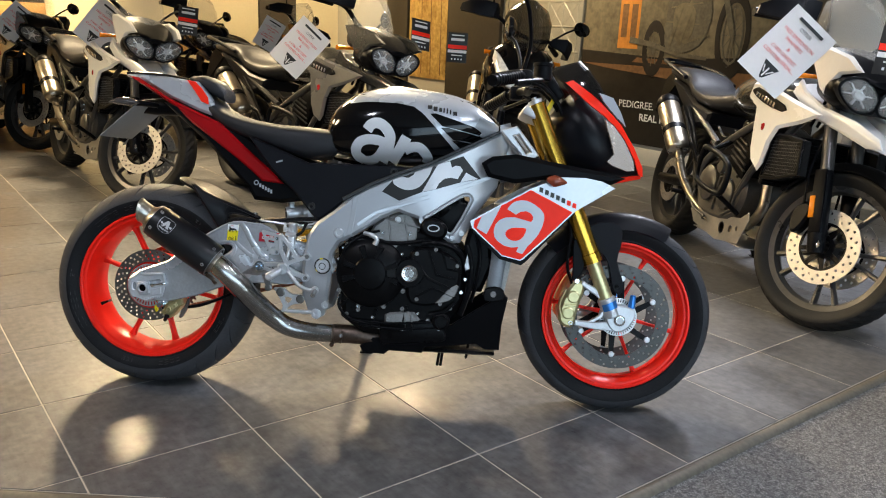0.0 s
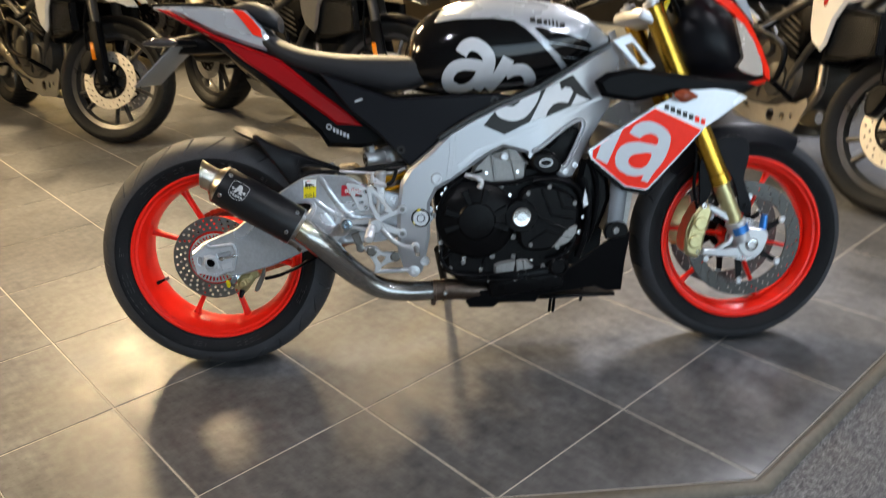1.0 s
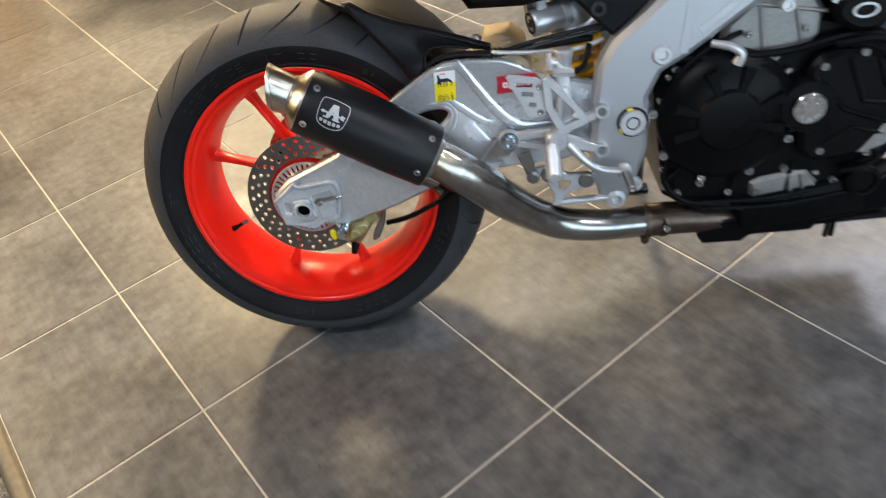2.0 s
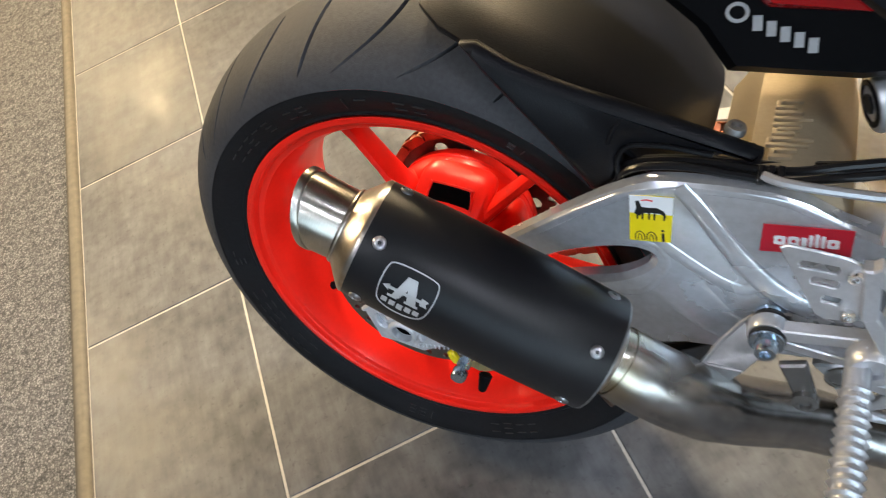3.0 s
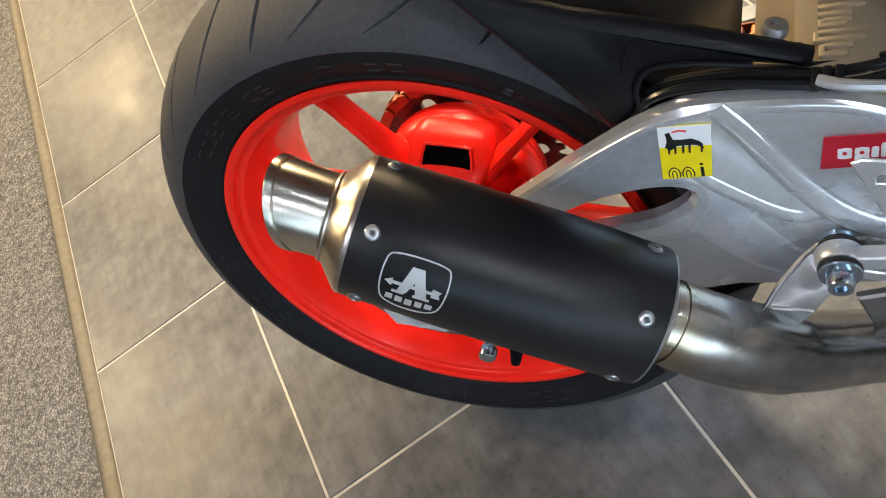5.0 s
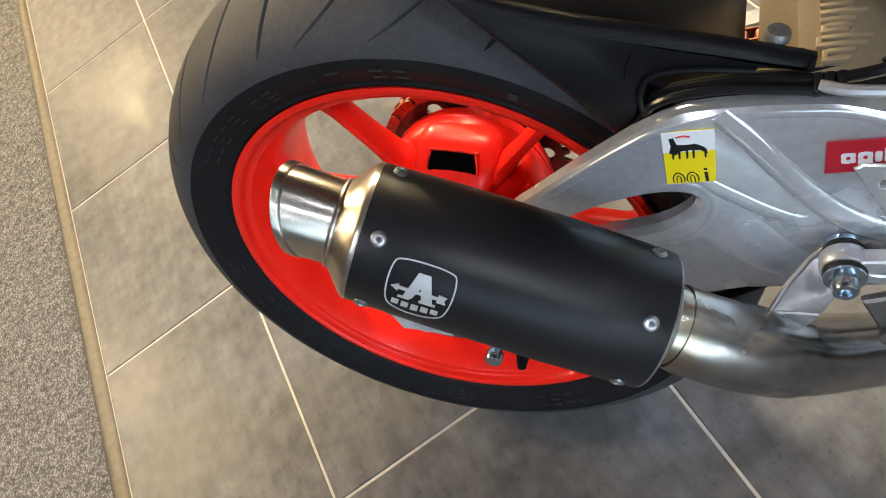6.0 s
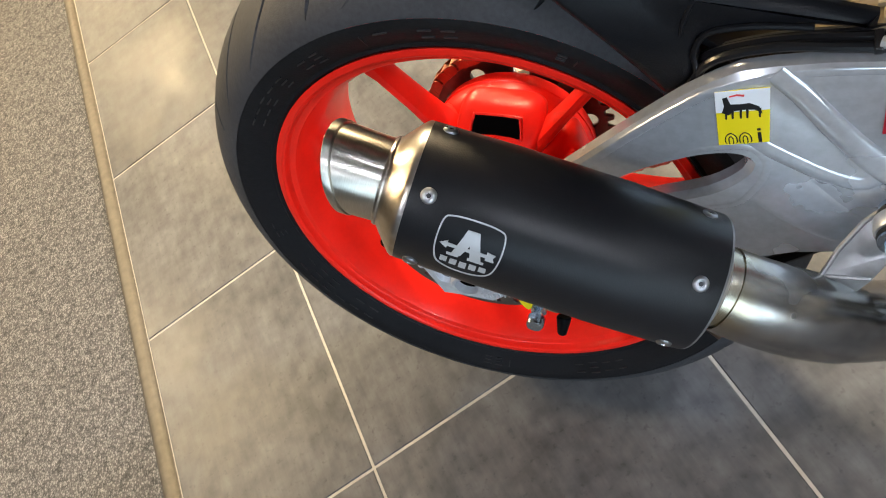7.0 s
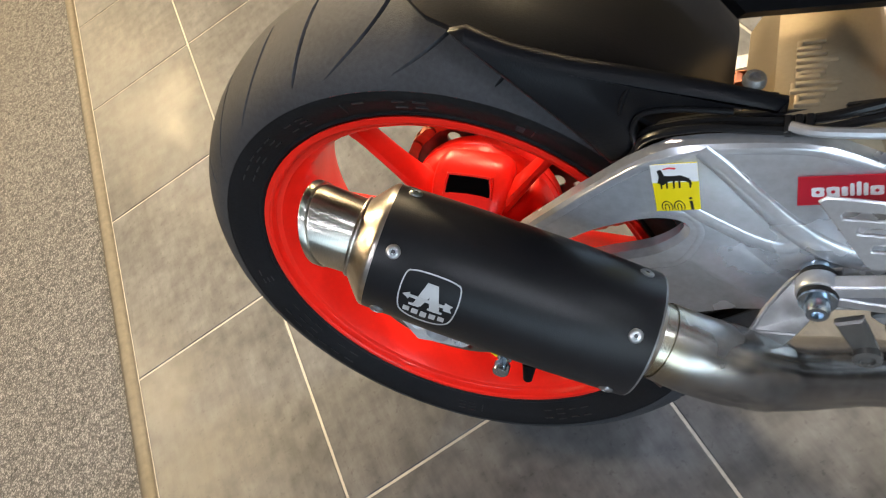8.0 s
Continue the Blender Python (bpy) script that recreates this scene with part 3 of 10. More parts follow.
# carpet round the tiled platform
bm = bmesh.new()
poly = [(X0, Y0), (X1, Y0), (X1, EDGE_Y - 0.03), (0.897, EDGE_Y - 0.03), (EDGE_X - 0.03, 0.148), (EDGE_X - 0.03, Y1), (X0, Y1)]
t0 = [bm.verts.new((x, y, -0.012)) for x, y in poly]
t1 = [bm.verts.new((x, y, -0.06)) for x, y in poly]
bm.faces.new(t0)
bm.faces.new(t1[::-1])
for i in range(len(poly)):
    j = (i + 1) % len(poly)
    bm.faces.new((t1[i], t1[j], t0[j], t0[i]))
tagged(finish(bm, "carpet_floor", M["carpet"], label="grey speckled loop pile carpet beside the tiles"), category="carpet", kind="structure")

# edge trim, a rounded sloping strip
bm = bmesh.new()
path = [V(x, y, 0) for x, y in CORNER]
rings = []
for i, p in enumerate(path):
    a, b = path[max(0, i - 1)], path[min(len(path) - 1, i + 1)]
    d1, d2 = (p - a).normalized() if i else (b - p).normalized(), (b - p).normalized() if i < len(path) - 1 else (p - a).normalized()
    n1, n2 = V(d1.y, -d1.x, 0), V(d2.y, -d2.x, 0)
    o = (n1 + n2) / max(0.3, 1 + n1.dot(n2))
    rings.append([p + o * w + V(0, 0, z) for w, z in ((-0.0035, -0.02), (-0.0035, -0.0012), (0.005, -0.005), (0.009, 0.0012), (0.014, 0.0034), (0.024, 0.003), (0.032, -0.001), (0.037, -0.008), (0.038, -0.02))])
loft(bm, rings)
tagged(finish(bm, "trim", M["trim"], label="worn bronze edge strip between tiles and carpet"), category="trim", kind="structure")

# ceiling spot fittings
def ceiling_spot(x, y, aim):
    at = V(x, y, CEIL - 0.06)
    ob = root("ceiling_spotlight", Matrix.Translation(at), "small white ceiling spotlight turned downwards", "spotlight", "ceiling spotlights")
    d = (Vector(aim) - at).normalized()
    bm = bmesh.new()
    lathe(bm, [(0.045, 0.06), (0.045, 0.03), (0.012, 0.028), (0.012, -0.02)], (0, 0, 0), (0, 0, 1), 16)
    part("mount", bm, M["lamp_body"], ob)
    bm = bmesh.new()
    lathe(bm, [(0.02, -0.07), (0.048, -0.05), (0.055, 0.055), (0.05, 0.055), (0.044, -0.02)], V(0, 0, -0.02), d, 20)
    part("housing", bm, M["lamp_body"], ob)
    return ob


for (sx, sy), aim, watts in SPOTS + COOL_SPOTS:
    ceiling_spot(sx, sy, aim)


# ---- on the walls ----
def flat(name, pts, material, x, parent, thick=0.002):
    """A flat shape on the east wall: pts are (y, z)."""
    bm = bmesh.new()
    slab(bm, [(p[0], p[1]) for p in pts], 0, thick, bevel=0)
    for v in bm.verts:
        v.co = V(x - v.co.y, v.co.x, v.co.z)
    return part(name, bm, material, parent)


def rect(a, b, c, d):
    return [(a, c), (b, c), (b, d), (a, d)]


PX = X1 - 0.004
poster = tagged(new("wall_poster"), "large dark poster of a classic motorcycle on a road", "poster")
poster.location = (0, 0, 0)
bm = bmesh.new()
block(bm, (PX - 0.008, 2.42, 1.33), (0.02, 2.46, 2.3), bevel=0.002)
part("backing", bm, M["poster_dark"], poster)
fx = PX - 0.0185
flat("photo", rect(1.2, 3.64, 0.9, 2.45), M["poster_brown"], fx, poster)
flat("road", [(1.2, 0.70), (3.3, 0.86), (3.64, 0.9), (3.64, 0.98), (1.2, 0.94)], M["poster_road"], fx - 0.002, poster)
flat("doorway", rect(2.96, 3.2, 1.05, 2.3), M["poster_glow"], fx - 0.002, poster)
for a, b, c, d in ((2.99, 3.06, 1.15, 1.45), (3.1, 3.17, 1.15, 1.45), (2.99, 3.06, 1.5, 1.85), (3.1, 3.17, 1.5, 1.85)):
    flat("door_panel", rect(a, b, c, d), M["poster_road"], fx - 0.004, poster)


def ring_flat(name, cy, cz, r, w, material, x, squash=0.8):
    bm = bmesh.new()
    slab(bm, [(cy + p[0] * squash, cz + p[1]) for p in circle(0, 0, r, 28)], 0, 0.002, bevel=0,
         holes=[[(cy + p[0] * squash, cz + p[1]) for p in circle(0, 0, r - w, 28)]])
    for v in bm.verts:
        v.co = V(x - v.co.y, v.co.x, v.co.z)
    return part(name, bm, material, poster)


ring_flat("printed_wheel", 2.77, 1.06, 0.25, 0.1, M["poster_dark"], fx - 0.005, 0.5)
ring_flat("printed_wheel", 1.98, 1.2, 0.36, 0.1, M["poster_dark"], fx - 0.005, 0.45)
ring_flat("printed_rim", 1.98, 1.2, 0.24, 0.025, M["poster_metal"], fx - 0.006, 0.4)
flat("printed_engine", smooth_poly([(2.62, 1.05), (2.3, 1.1), (2.2, 1.4), (2.35, 1.7), (2.6, 1.62), (2.66, 1.35)]), M["poster_metal"], fx - 0.006, poster)
flat("printed_case", smooth_poly([(2.55, 1.15), (2.4, 1.15), (2.36, 1.38), (2.46, 1.46), (2.58, 1.4)]), M["poster_brown"], fx - 0.008, poster)
flat("printed_seat", smooth_poly([(2.9, 1.75), (2.4, 1.68), (2.05, 1.8), (2.1, 2.0), (2.5, 1.95), (2.95, 1.9)]), M["poster_dark"], fx - 0.007, poster)
flat("printed_exhaust", strip_poly([(3.05, 1.13), (2.8, 1.1), (2.5, 1.02), (2.2, 1.0)], 0.055, 0.03), M["poster_metal"], fx - 0.009, poster)
flat("printed_fork", strip_poly([(2.2, 1.95), (2.08, 1.5), (1.98, 1.2)], 0.05, 0.05), M["poster_metal"], fx - 0.009, poster)
ROT = Matrix(((0, 0, -1, 0), (-1, 0, 0, 0), (0, 1, 0, 0), (0, 0, 0, 1)))
for cy, cz, r, n, sq in ((2.77, 1.06, 0.16, 9, 0.5), (1.98, 1.2, 0.25, 12, 0.42)):
    for k in range(n):
        a = 2 * math.pi * k / n
        flat("printed_spoke", strip_poly([(cy, cz), (cy + r * sq * math.cos(a), cz + r * math.sin(a))], 0.006), M["poster_metal"], fx - 0.0075, poster)
    flat("printed_hub", [(cy + 0.05 * sq * p[0], cz + 0.05 * p[1]) for p in circle(0, 0, 1, 14)], M["poster_metal"], fx - 0.0085, poster)
for a, b, w in (((2.6, 1.1), (2.5, 1.45), 0.05), ((2.5, 1.1), (2.4, 1.42), 0.05), ((2.42, 1.45), (2.36, 1.62), 0.04), ((2.66, 1.3), (2.3, 1.28), 0.02), ((2.62, 1.42), (2.3, 1.46), 0.018), ((2.2, 1.2), (2.45, 1.12), 0.03)):
    flat("printed_case", strip_poly([a, b], w * 0.6), M["poster_brown"], fx - 0.0095, poster)
flat("printed_tank", smooth_poly([(2.5, 1.66), (2.2, 1.66), (2.06, 1.78), (2.14, 1.9), (2.4, 1.92), (2.52, 1.8)]), M["poster_metal"], fx - 0.0098, poster)
flat("printed_floor", [(1.2, 0.9), (3.64, 0.9), (3.64, 1.02), (2.6, 0.98), (1.2, 1.06)], M["poster_dark"], fx - 0.0035, poster)
flat("printed_light", [(3.0, 0.93), (2.2, 0.93), (2.5, 0.965), (2.95, 0.975)], M["poster_road"], fx - 0.0045, poster)
words("PEDIGREE.", 0.092, "white", Matrix.Translation((fx - 0.006, 2.9, 0.54)) @ ROT, parent=poster)
words("REAL", 0.092, "white", Matrix.Translation((fx - 0.006, 2.5, 0.555)) @ ROT, parent=poster, bold=0.002)
words("REAL PER", 0.092, "white", Matrix.Translation((fx - 0.006, 2.66, 0.43)) @ ROT, parent=poster, bold=0.002)

# embossed panel with crossed ribs
quilt = tagged(new("embossed_panel"), "pewter wall panel with raised crossing ribs", "wall panel")
bm = bmesh.new()
block(bm, (PX - 0.02, 4.24, 1.47), (0.05, 1.16, 1.56), bevel=0.006)
part("backing", bm, M["quilt"], quilt)
for k in range(6):
    y = 3.72 + 0.21 * k
    bm = bmesh.new()
    tube(bm, [(PX - 0.046, y, 0.72), (PX - 0.046, y, 2.24)], 0.008, 6, 1)
    part("rib", bm, M["quilt"], quilt)
for k in range(7):
    z = 0.74 + 0.245 * k
    bm = bmesh.new()
    tube(bm, [(PX - 0.046, 3.68, z), (PX - 0.046, 4.8, z)], 0.008, 6, 1)
    part("rib", bm, M["quilt"], quilt)
    if k < 6:
        for i in range(5):
            for s in (0, 1):
                bm = bmesh.new()
                a, b = (z, z + 0.245) if s else (z + 0.245, z)
                tube(bm, [(PX - 0.046, 3.72 + 0.21 * i, a), (PX - 0.045, 3.93 + 0.21 * i, b)], 0.0035, 5, 1)
                part("rib", bm, M["quilt"], quilt)
bm = bmesh.new()
block(bm, (PX - 0.06, 4.24, 0.66), (0.14, 1.24, 0.07), bevel=0.006)
tagged(finish(bm, "wall_ledge", M["wall_white"], label="pale painted ledge under the embossed panel"), category="ledge")

# dark columns and the autumn picture
for nm, y0, y1 in (("column_panel", 4.9, 5.86), ("column_panel", 6.72, 7.2)):
    bm = bmesh.new()
    block(bm, (PX - 0.02, (y0 + y1) / 2, 1.5), (0.05, y1 - y0, 2.99), bevel=0.004)
    tagged(finish(bm, nm, M["wall_dark"], label="dark brown full-height wall panel"), category="wall panel", group="dark wall panels")
pic = tagged(new("autumn_picture"), "tall printed picture of golden autumn trees", "picture")
bm = bmesh.new()
block(bm, (PX - 0.012, 6.29, 1.35), (0.026, 0.8, 1.6), bevel=0.003)
part("print", bm, M["autumn"], pic)
random.seed(5)
for k in range(3):
    y = 6.0 + 0.2 * k
    bm = bmesh.new()
    slab(bm, strip_poly([(y, 0.6), (y + random.uniform(-.03, .03), 1.3), (y + random.uniform(-.05, .05), 2.1)], 0.014, 0.006), 0, 0.002, bevel=0)
    for v in bm.verts:
        v.co = V(PX - 0.026 - v.co.y, v.co.x, v.co.z)
    part("printed_trunk", bm, M["poster_road"], pic)

# slatted oak wall
slat_wall = tagged(new("slatted_wall"), "honey oak slatted display wall with dark slots", "display wall")
bm = bmesh.new()
block(bm, (0.7, Y1 - 0.03, 1.4), (1.9, 0.05, 2.78), bevel=0.004)
part("backing", bm, M["slat_dark"], slat_wall)
for k in range(11):
    bm = bmesh.new()
    block(bm, (0.7, Y1 - 0.07, 0.13 + 0.255 * k), (1.9, 0.03, 0.19), bevel=0.004)
    part("slat", bm, M["oak"], slat_wall)
bm = bmesh.new()
block(bm, (4.62, Y1 - 0.03, 1.5), (0.55, 0.06, 2.99), bevel=0.004)
tagged(finish(bm, "column_panel", M["wall_dark"], label="dark brown full-height wall panel"), category="wall panel", group="dark wall panels")

# ---- the naked sport motorcycle ----
# Its own axes: x forwards from the rear axle, y to its left, z up; it leans on its side stand.
bike = root("motorcycle", Matrix.Translation((0.345, 0.460, 0)) @ pose(0, 0, 0, 0, 0, -39.7) @ pose(0, 0, 0, -10, 0, 0),
            "silver, black and red naked sport motorcycle leaning on its side stand", "motorcycle")
RA, FA = V(-0.0005, 0.0042, 0.3165), V(1.436, 0, 0.299)
LEAN = (0.0201, -0.9989, 0.0429)


def tyre(parent, c, R, half, rim_r, start=0.0):
    """A road tyre: sidewalls, and a tread with three long curved grooves in every 40 degrees, cut on each flank."""
    wide = radians(82)

    def section(u):
        """Offset across the wheel and radius, for u from -1 to 1 across the tread."""
        q = u * wide
        return half * math.sin(q) / math.sin(wide), R - 0.058 * (R / 0.322) * (1 - math.cos(q)) / (1 - math.cos(wide)) * (half / 0.1)

    # grooves: angle at the shoulder, sweep towards the crown, outer and inner end
    cuts = ((62.5, 4.0, 0.82, 0.02), (81.0, 11.5, 0.86, 0.10), (95.0, 12.0, 0.845, 0.08))

    def sweep(g, s):
        v = max(0.0, min(1.0, (g[2] - s) / 0.76))
        return -g[1] * (1 - (1 - v) ** 2.3)

    # columns: (angle at the shoulder, its two neighbouring grooves, share of the second, side of the groove, floor or not)
    cols = []
    for k in range(9):
        for i in range(3):
            g, h = cuts[i], cuts[(i + 1) % 3]
            a0 = g[0] + 40 * k
            a1 = h[0] + 40 * (k + (i == 2))
            cols += [(a0, g, g, 0.0, side, low) for side, low in ((-1, 0), (-0.72, 1), (0.72, 1), (1, 0))]
            n = max(4, int((a1 - a0) / 2))
            cols += [(a0 + (a1 - a0) * j / n, g, h, j / n, 0, 0) for j in range(1, n)]
    rows = np.linspace(1, 0, 46)
    verts, faces = [], []
    for side in (-1, 1):
        base = len(verts)
        for a, g, h, f, edge, low in cols:
            for s in rows:
                yy, r = section(side * s)
                ang = a + start + (1 - f) * sweep(g, s) + f * sweep(h, s) + (0 if side < 0 else 20)
                if edge:
                    taper = max(0.0, min(1.0, (g[2] - s) / 0.10, (s - g[3]) / 0.14))
                    ang += edge * math.degrees((0.0003 + 0.0021 * taper ** 0.7) / r)
                    r -= low * min(0.006, 0.016 * taper)
                th = radians(ang)
                verts.append((c.x + r * math.cos(th), c.y + yy, c.z + r * math.sin(th)))
        m = len(rows)
        for i in range(len(cols)):
            j = (i + 1) % len(cols)
            for k in range(m - 1):
                q = (base + i * m + k, base + i * m + k + 1, base + j * m + k + 1, base + j * m + k)
                faces.append(q if side < 0 else q[::-1])
    me = bpy.data.meshes.new("tread")
    me.from_pydata(verts, [], faces)
    me.materials.append(M["tread"])
    me.shade_smooth()
    me.set_sharp_from_angle(angle=radians(34))
    ob = new("tread", me)
    ob.parent = parent
    rs = section(1)[1]
    for sg in (-1, 1):
        bm = bmesh.new()
        k = (rs - rim_r) / 0.0345
        prof = [(rs - 0.0003, half - 0.0004), (rs - 0.005 * k, half), (rs - 0.013 * k, half - 0.003), (rs - 0.022 * k, half - 0.008),
                (rs - 0.029 * k, half - 0.0125), (rim_r + 0.003, half - 0.0115), (rim_r + 0.0004, half - 0.0135), (rim_r - 0.006, half - 0.03), (rim_r - 0.006, half - 0.05)]
        lathe(bm, [(r, sg * h) for r, h in prof], c, (0, 1, 0), 128, cap=False)
        part("sidewall", bm, M["sidewall"], parent, "black rubber tyre sidewall")
    return ob


def tilted(wheel, c, normal):
    """Turns a wheel about its centre until its right face looks along normal."""
    q = V(0, -1, 0).rotation_difference(Vector(normal).normalized())
    wheel.matrix_local = Matrix.Translation(c) @ q.to_matrix().to_4x4() @ Matrix.Translation(-c)


def embossed(parent, c, r, y, start, forms, size):
    """Raised plain marks round the right sidewall, one for each letter of forms, going clockwise from start degrees:
    b three short bars, o two bars, z one bar across, i one upright bar."""
    w, h, t = size * 0.46, size * 0.62, 0.0011
    strokes = {"b": [((-w, k * h), (w, k * h)) for k in (-0.9, 0, 0.9)],
               "o": [((-w, k * h), (w, k * h)) for k in (-0.7, 0.7)],
               "z": [((-w * 1.1, 0.8 * h), (w * 1.1, 0.8 * h))],
               "i": [((-w * 0.2, -h), (w * 0.1, h))]}
    step = math.degrees(size * 1.5 / r)
    for k, form in enumerate(forms):
        if form == " ":
            continue
        a = radians(start - k * step)
        bm = bmesh.new()
        for p, q in strokes[form]:
            slab(bm, strip_poly([p, q], t), -0.0007, 0.0009, 0.0002)
        m = Matrix.Translation(c + V(r * math.cos(a), y, r * math.sin(a))) @ Matrix.Rotation(-(a - math.pi / 2), 4, "Y") @ Matrix.Rotation(radians(28), 4, "X")
        bmesh.ops.transform(bm, matrix=m, verts=bm.verts)
        part("marking", bm, M["marking"], parent)


def spoke_wheel(name, label, c, half, rim_r, spokes, hub_r, hub_half, spoke_in, thick, deep):
    bm = bmesh.new()
    # barrel, closed ring section
    i, o = rim_r - 0.024, rim_r
    prof = [(o, -half), (o - 0.001, -half + 0.004), (o - 0.006, -half + 0.009), (o - 0.012, -half + 0.016), (i + 0.002, -half + 0.04), (i - 0.004, 0),
            (i + 0.002, half - 0.04), (o - 0.012, half - 0.016), (o - 0.006, half - 0.009), (o + 0.001, half - 0.004), (o, half),
            (o - 0.002, half + 0.001), (o - 0.006, half + 0.001), (o - 0.0085, half - 0.001), (o - 0.0095, half - 0.006), (o - 0.011, half - 0.0078), (o - 0.017, half - 0.009), (o - 0.019, half - 0.012), (i - 0.003, half - 0.03), (i - 0.005, half - 0.04), (i - 0.01, 0.014), (i - 0.01, -0.014),
            (i - 0.005, -half + 0.04), (i - 0.003, -half + 0.03), (o - 0.019, -half + 0.012), (o - 0.017, -half + 0.009), (o - 0.011, -half + 0.0078), (o - 0.0095, -half + 0.006), (o - 0.0085, -half + 0.001), (o - 0.006, -half - 0.001), (o - 0.002, -half - 0.001)]
    lathe(bm, prof, c, (0, 1, 0), 128, closed_prof=True)
    hb = bmesh.new()
    lathe(hb, [(0.02, -hub_half), (hub_r * 0.72, -hub_half), (hub_r * 0.8, -hub_half + 0.008), (hub_r, -0.018), (hub_r, 0.018), (hub_r * 0.8, hub_half - 0.008), (hub_r * 0.72, hub_half),
               (0.02, hub_half)], c, (0, 1, 0), 40, closed_prof=True)
    wheel = part(name, bm, M["red_rim"], bike, label)
    part("hub", hb, M["red_rim"], wheel)
    for a in spokes:
        q = radians(a)
        d, s = V(math.cos(q), 0, math.sin(q)), V(-math.sin(q), 0, math.cos(q))
        bs = bmesh.new()
        rings = []
        for u, w, t in ((0, 1.5, 1.35), (0.18, 1.05, 1.15), (0.5, 0.82, 0.95), (0.8, 0.9, 0.85), (0.93, 1.3, 0.9), (1, 2.2, 1.0)):
            p = c + d * (hub_r * 0.86 + (spoke_in - hub_r * 0.86) * u)
            ring = []
            for kk in range(12):
                b = 2 * math.pi * kk / 12
                cc, ss = math.cos(b), math.sin(b)
                ring.append(p + s * math.copysign(abs(cc) ** 0.7, cc) * thick * w + V(0, 1, 0) * math.copysign(abs(ss) ** 0.7, ss) * thick * deep * t)
            rings.append(ring)
        loft(bs, rings)
        part("spoke", bs, M["red_rim"], wheel)
    return wheel


def brake_disc(parent, c, y, r, ri, thick, nh, hole=0.0036, material="disc", rows=3):
    bm = bmesh.new()
    holes = [circle(c.x, c.z, ri, 48)]
    for k in range(nh):
        for j in range(rows):
            a = 2 * math.pi * (k + j / rows) / nh
            rr = ri + (r - ri) * (0.22 + 0.28 * j)
            holes.append(circle(c.x + rr * math.cos(a), c.z + rr * math.sin(a), hole, 8))
    slab(bm, circle(c.x, c.z, r, 72), y - thick / 2, y + thick / 2, bevel=0.0005, holes=holes, hole_bevel=0.0003)
    return part("brake_disc", bm, M[material], parent, "drilled steel brake disc")


# rear wheel
rw = spoke_wheel("rear_wheel", "bright red cast wheel", RA, 0.083, 0.2248, (118, 161, 243, 286, 347, 41), 0.062, 0.05, 0.198, 0.0074, 2.3)
tyre(rw, RA + V(0, -0.0026, 0), 0.3145, 0.093, 0.2252)
for start, forms, size in ((134, "oobzb ob", 0.0115), (94, "iz oo", 0.0125), (56, "bi", 0.008), (214, "oozbbo", 0.014), (176, "bz", 0.009), (292, "oobo", 0.012), (258, "ibb", 0.009), (338, "zbob", 0.010)):
    embossed(rw, RA, 0.2445, -0.0913, start, forms, size)
# valve on the barrel
bm = bmesh.new()
va = radians(203)
vd = V(math.cos(va), 0, math.sin(va))
vb = RA + vd * 0.194 + V(0, -0.03, 0)
rod(bm, vb, vb - vd * 0.012, 0.0055, 0.004, 12, 0.001)
rod(bm, vb - vd * 0.012, vb - vd * 0.026, 0.0033, seg=10)
valve = part("valve", bm, M["plastic"], rw, "black rubber tyre valve")
bm = bmesh.new()
rod(bm, vb - vd * 0.024, vb - vd * 0.036, 0.0045, 0.0042, 12, 0.0008)
part("valve_cap", bm, M["rivet"], valve, "small metal valve cap")
brake_disc(rw, RA, -0.088, 0.11, 0.072, 0.005, 30)
bm = bmesh.new()
slab(bm, circle(RA.x, RA.z, 0.066, 60), -0.0985, -0.096, bevel=0.0003, holes=[circle(RA.x, RA.z, 0.04, 30)] + [
    [(RA.x + r * math.cos(a + o), RA.z + r * math.sin(a + o)) for r, o in ((0.051, -0.04), (0.0625, -0.036), (0.0625, 0.036), (0.051, 0.04))] for a in (2 * math.pi * k / 40 for k in range(40))], hole_bevel=0.0001)
part("sensor_ring", bm, M["alloy_dull"], rw, "slotted alloy sensor ring")
bm = bmesh.new()
lathe(bm, [(0.078, -0.090), (0.078, -0.086), (0.05, -0.07), (0.05, -0.05), (0.03, -0.05), (0.03, -0.09)], RA, (0, 1, 0), 36, closed_prof=True)
part("disc_carrier", bm, M["red_rim"], rw)
bm = bmesh.new()
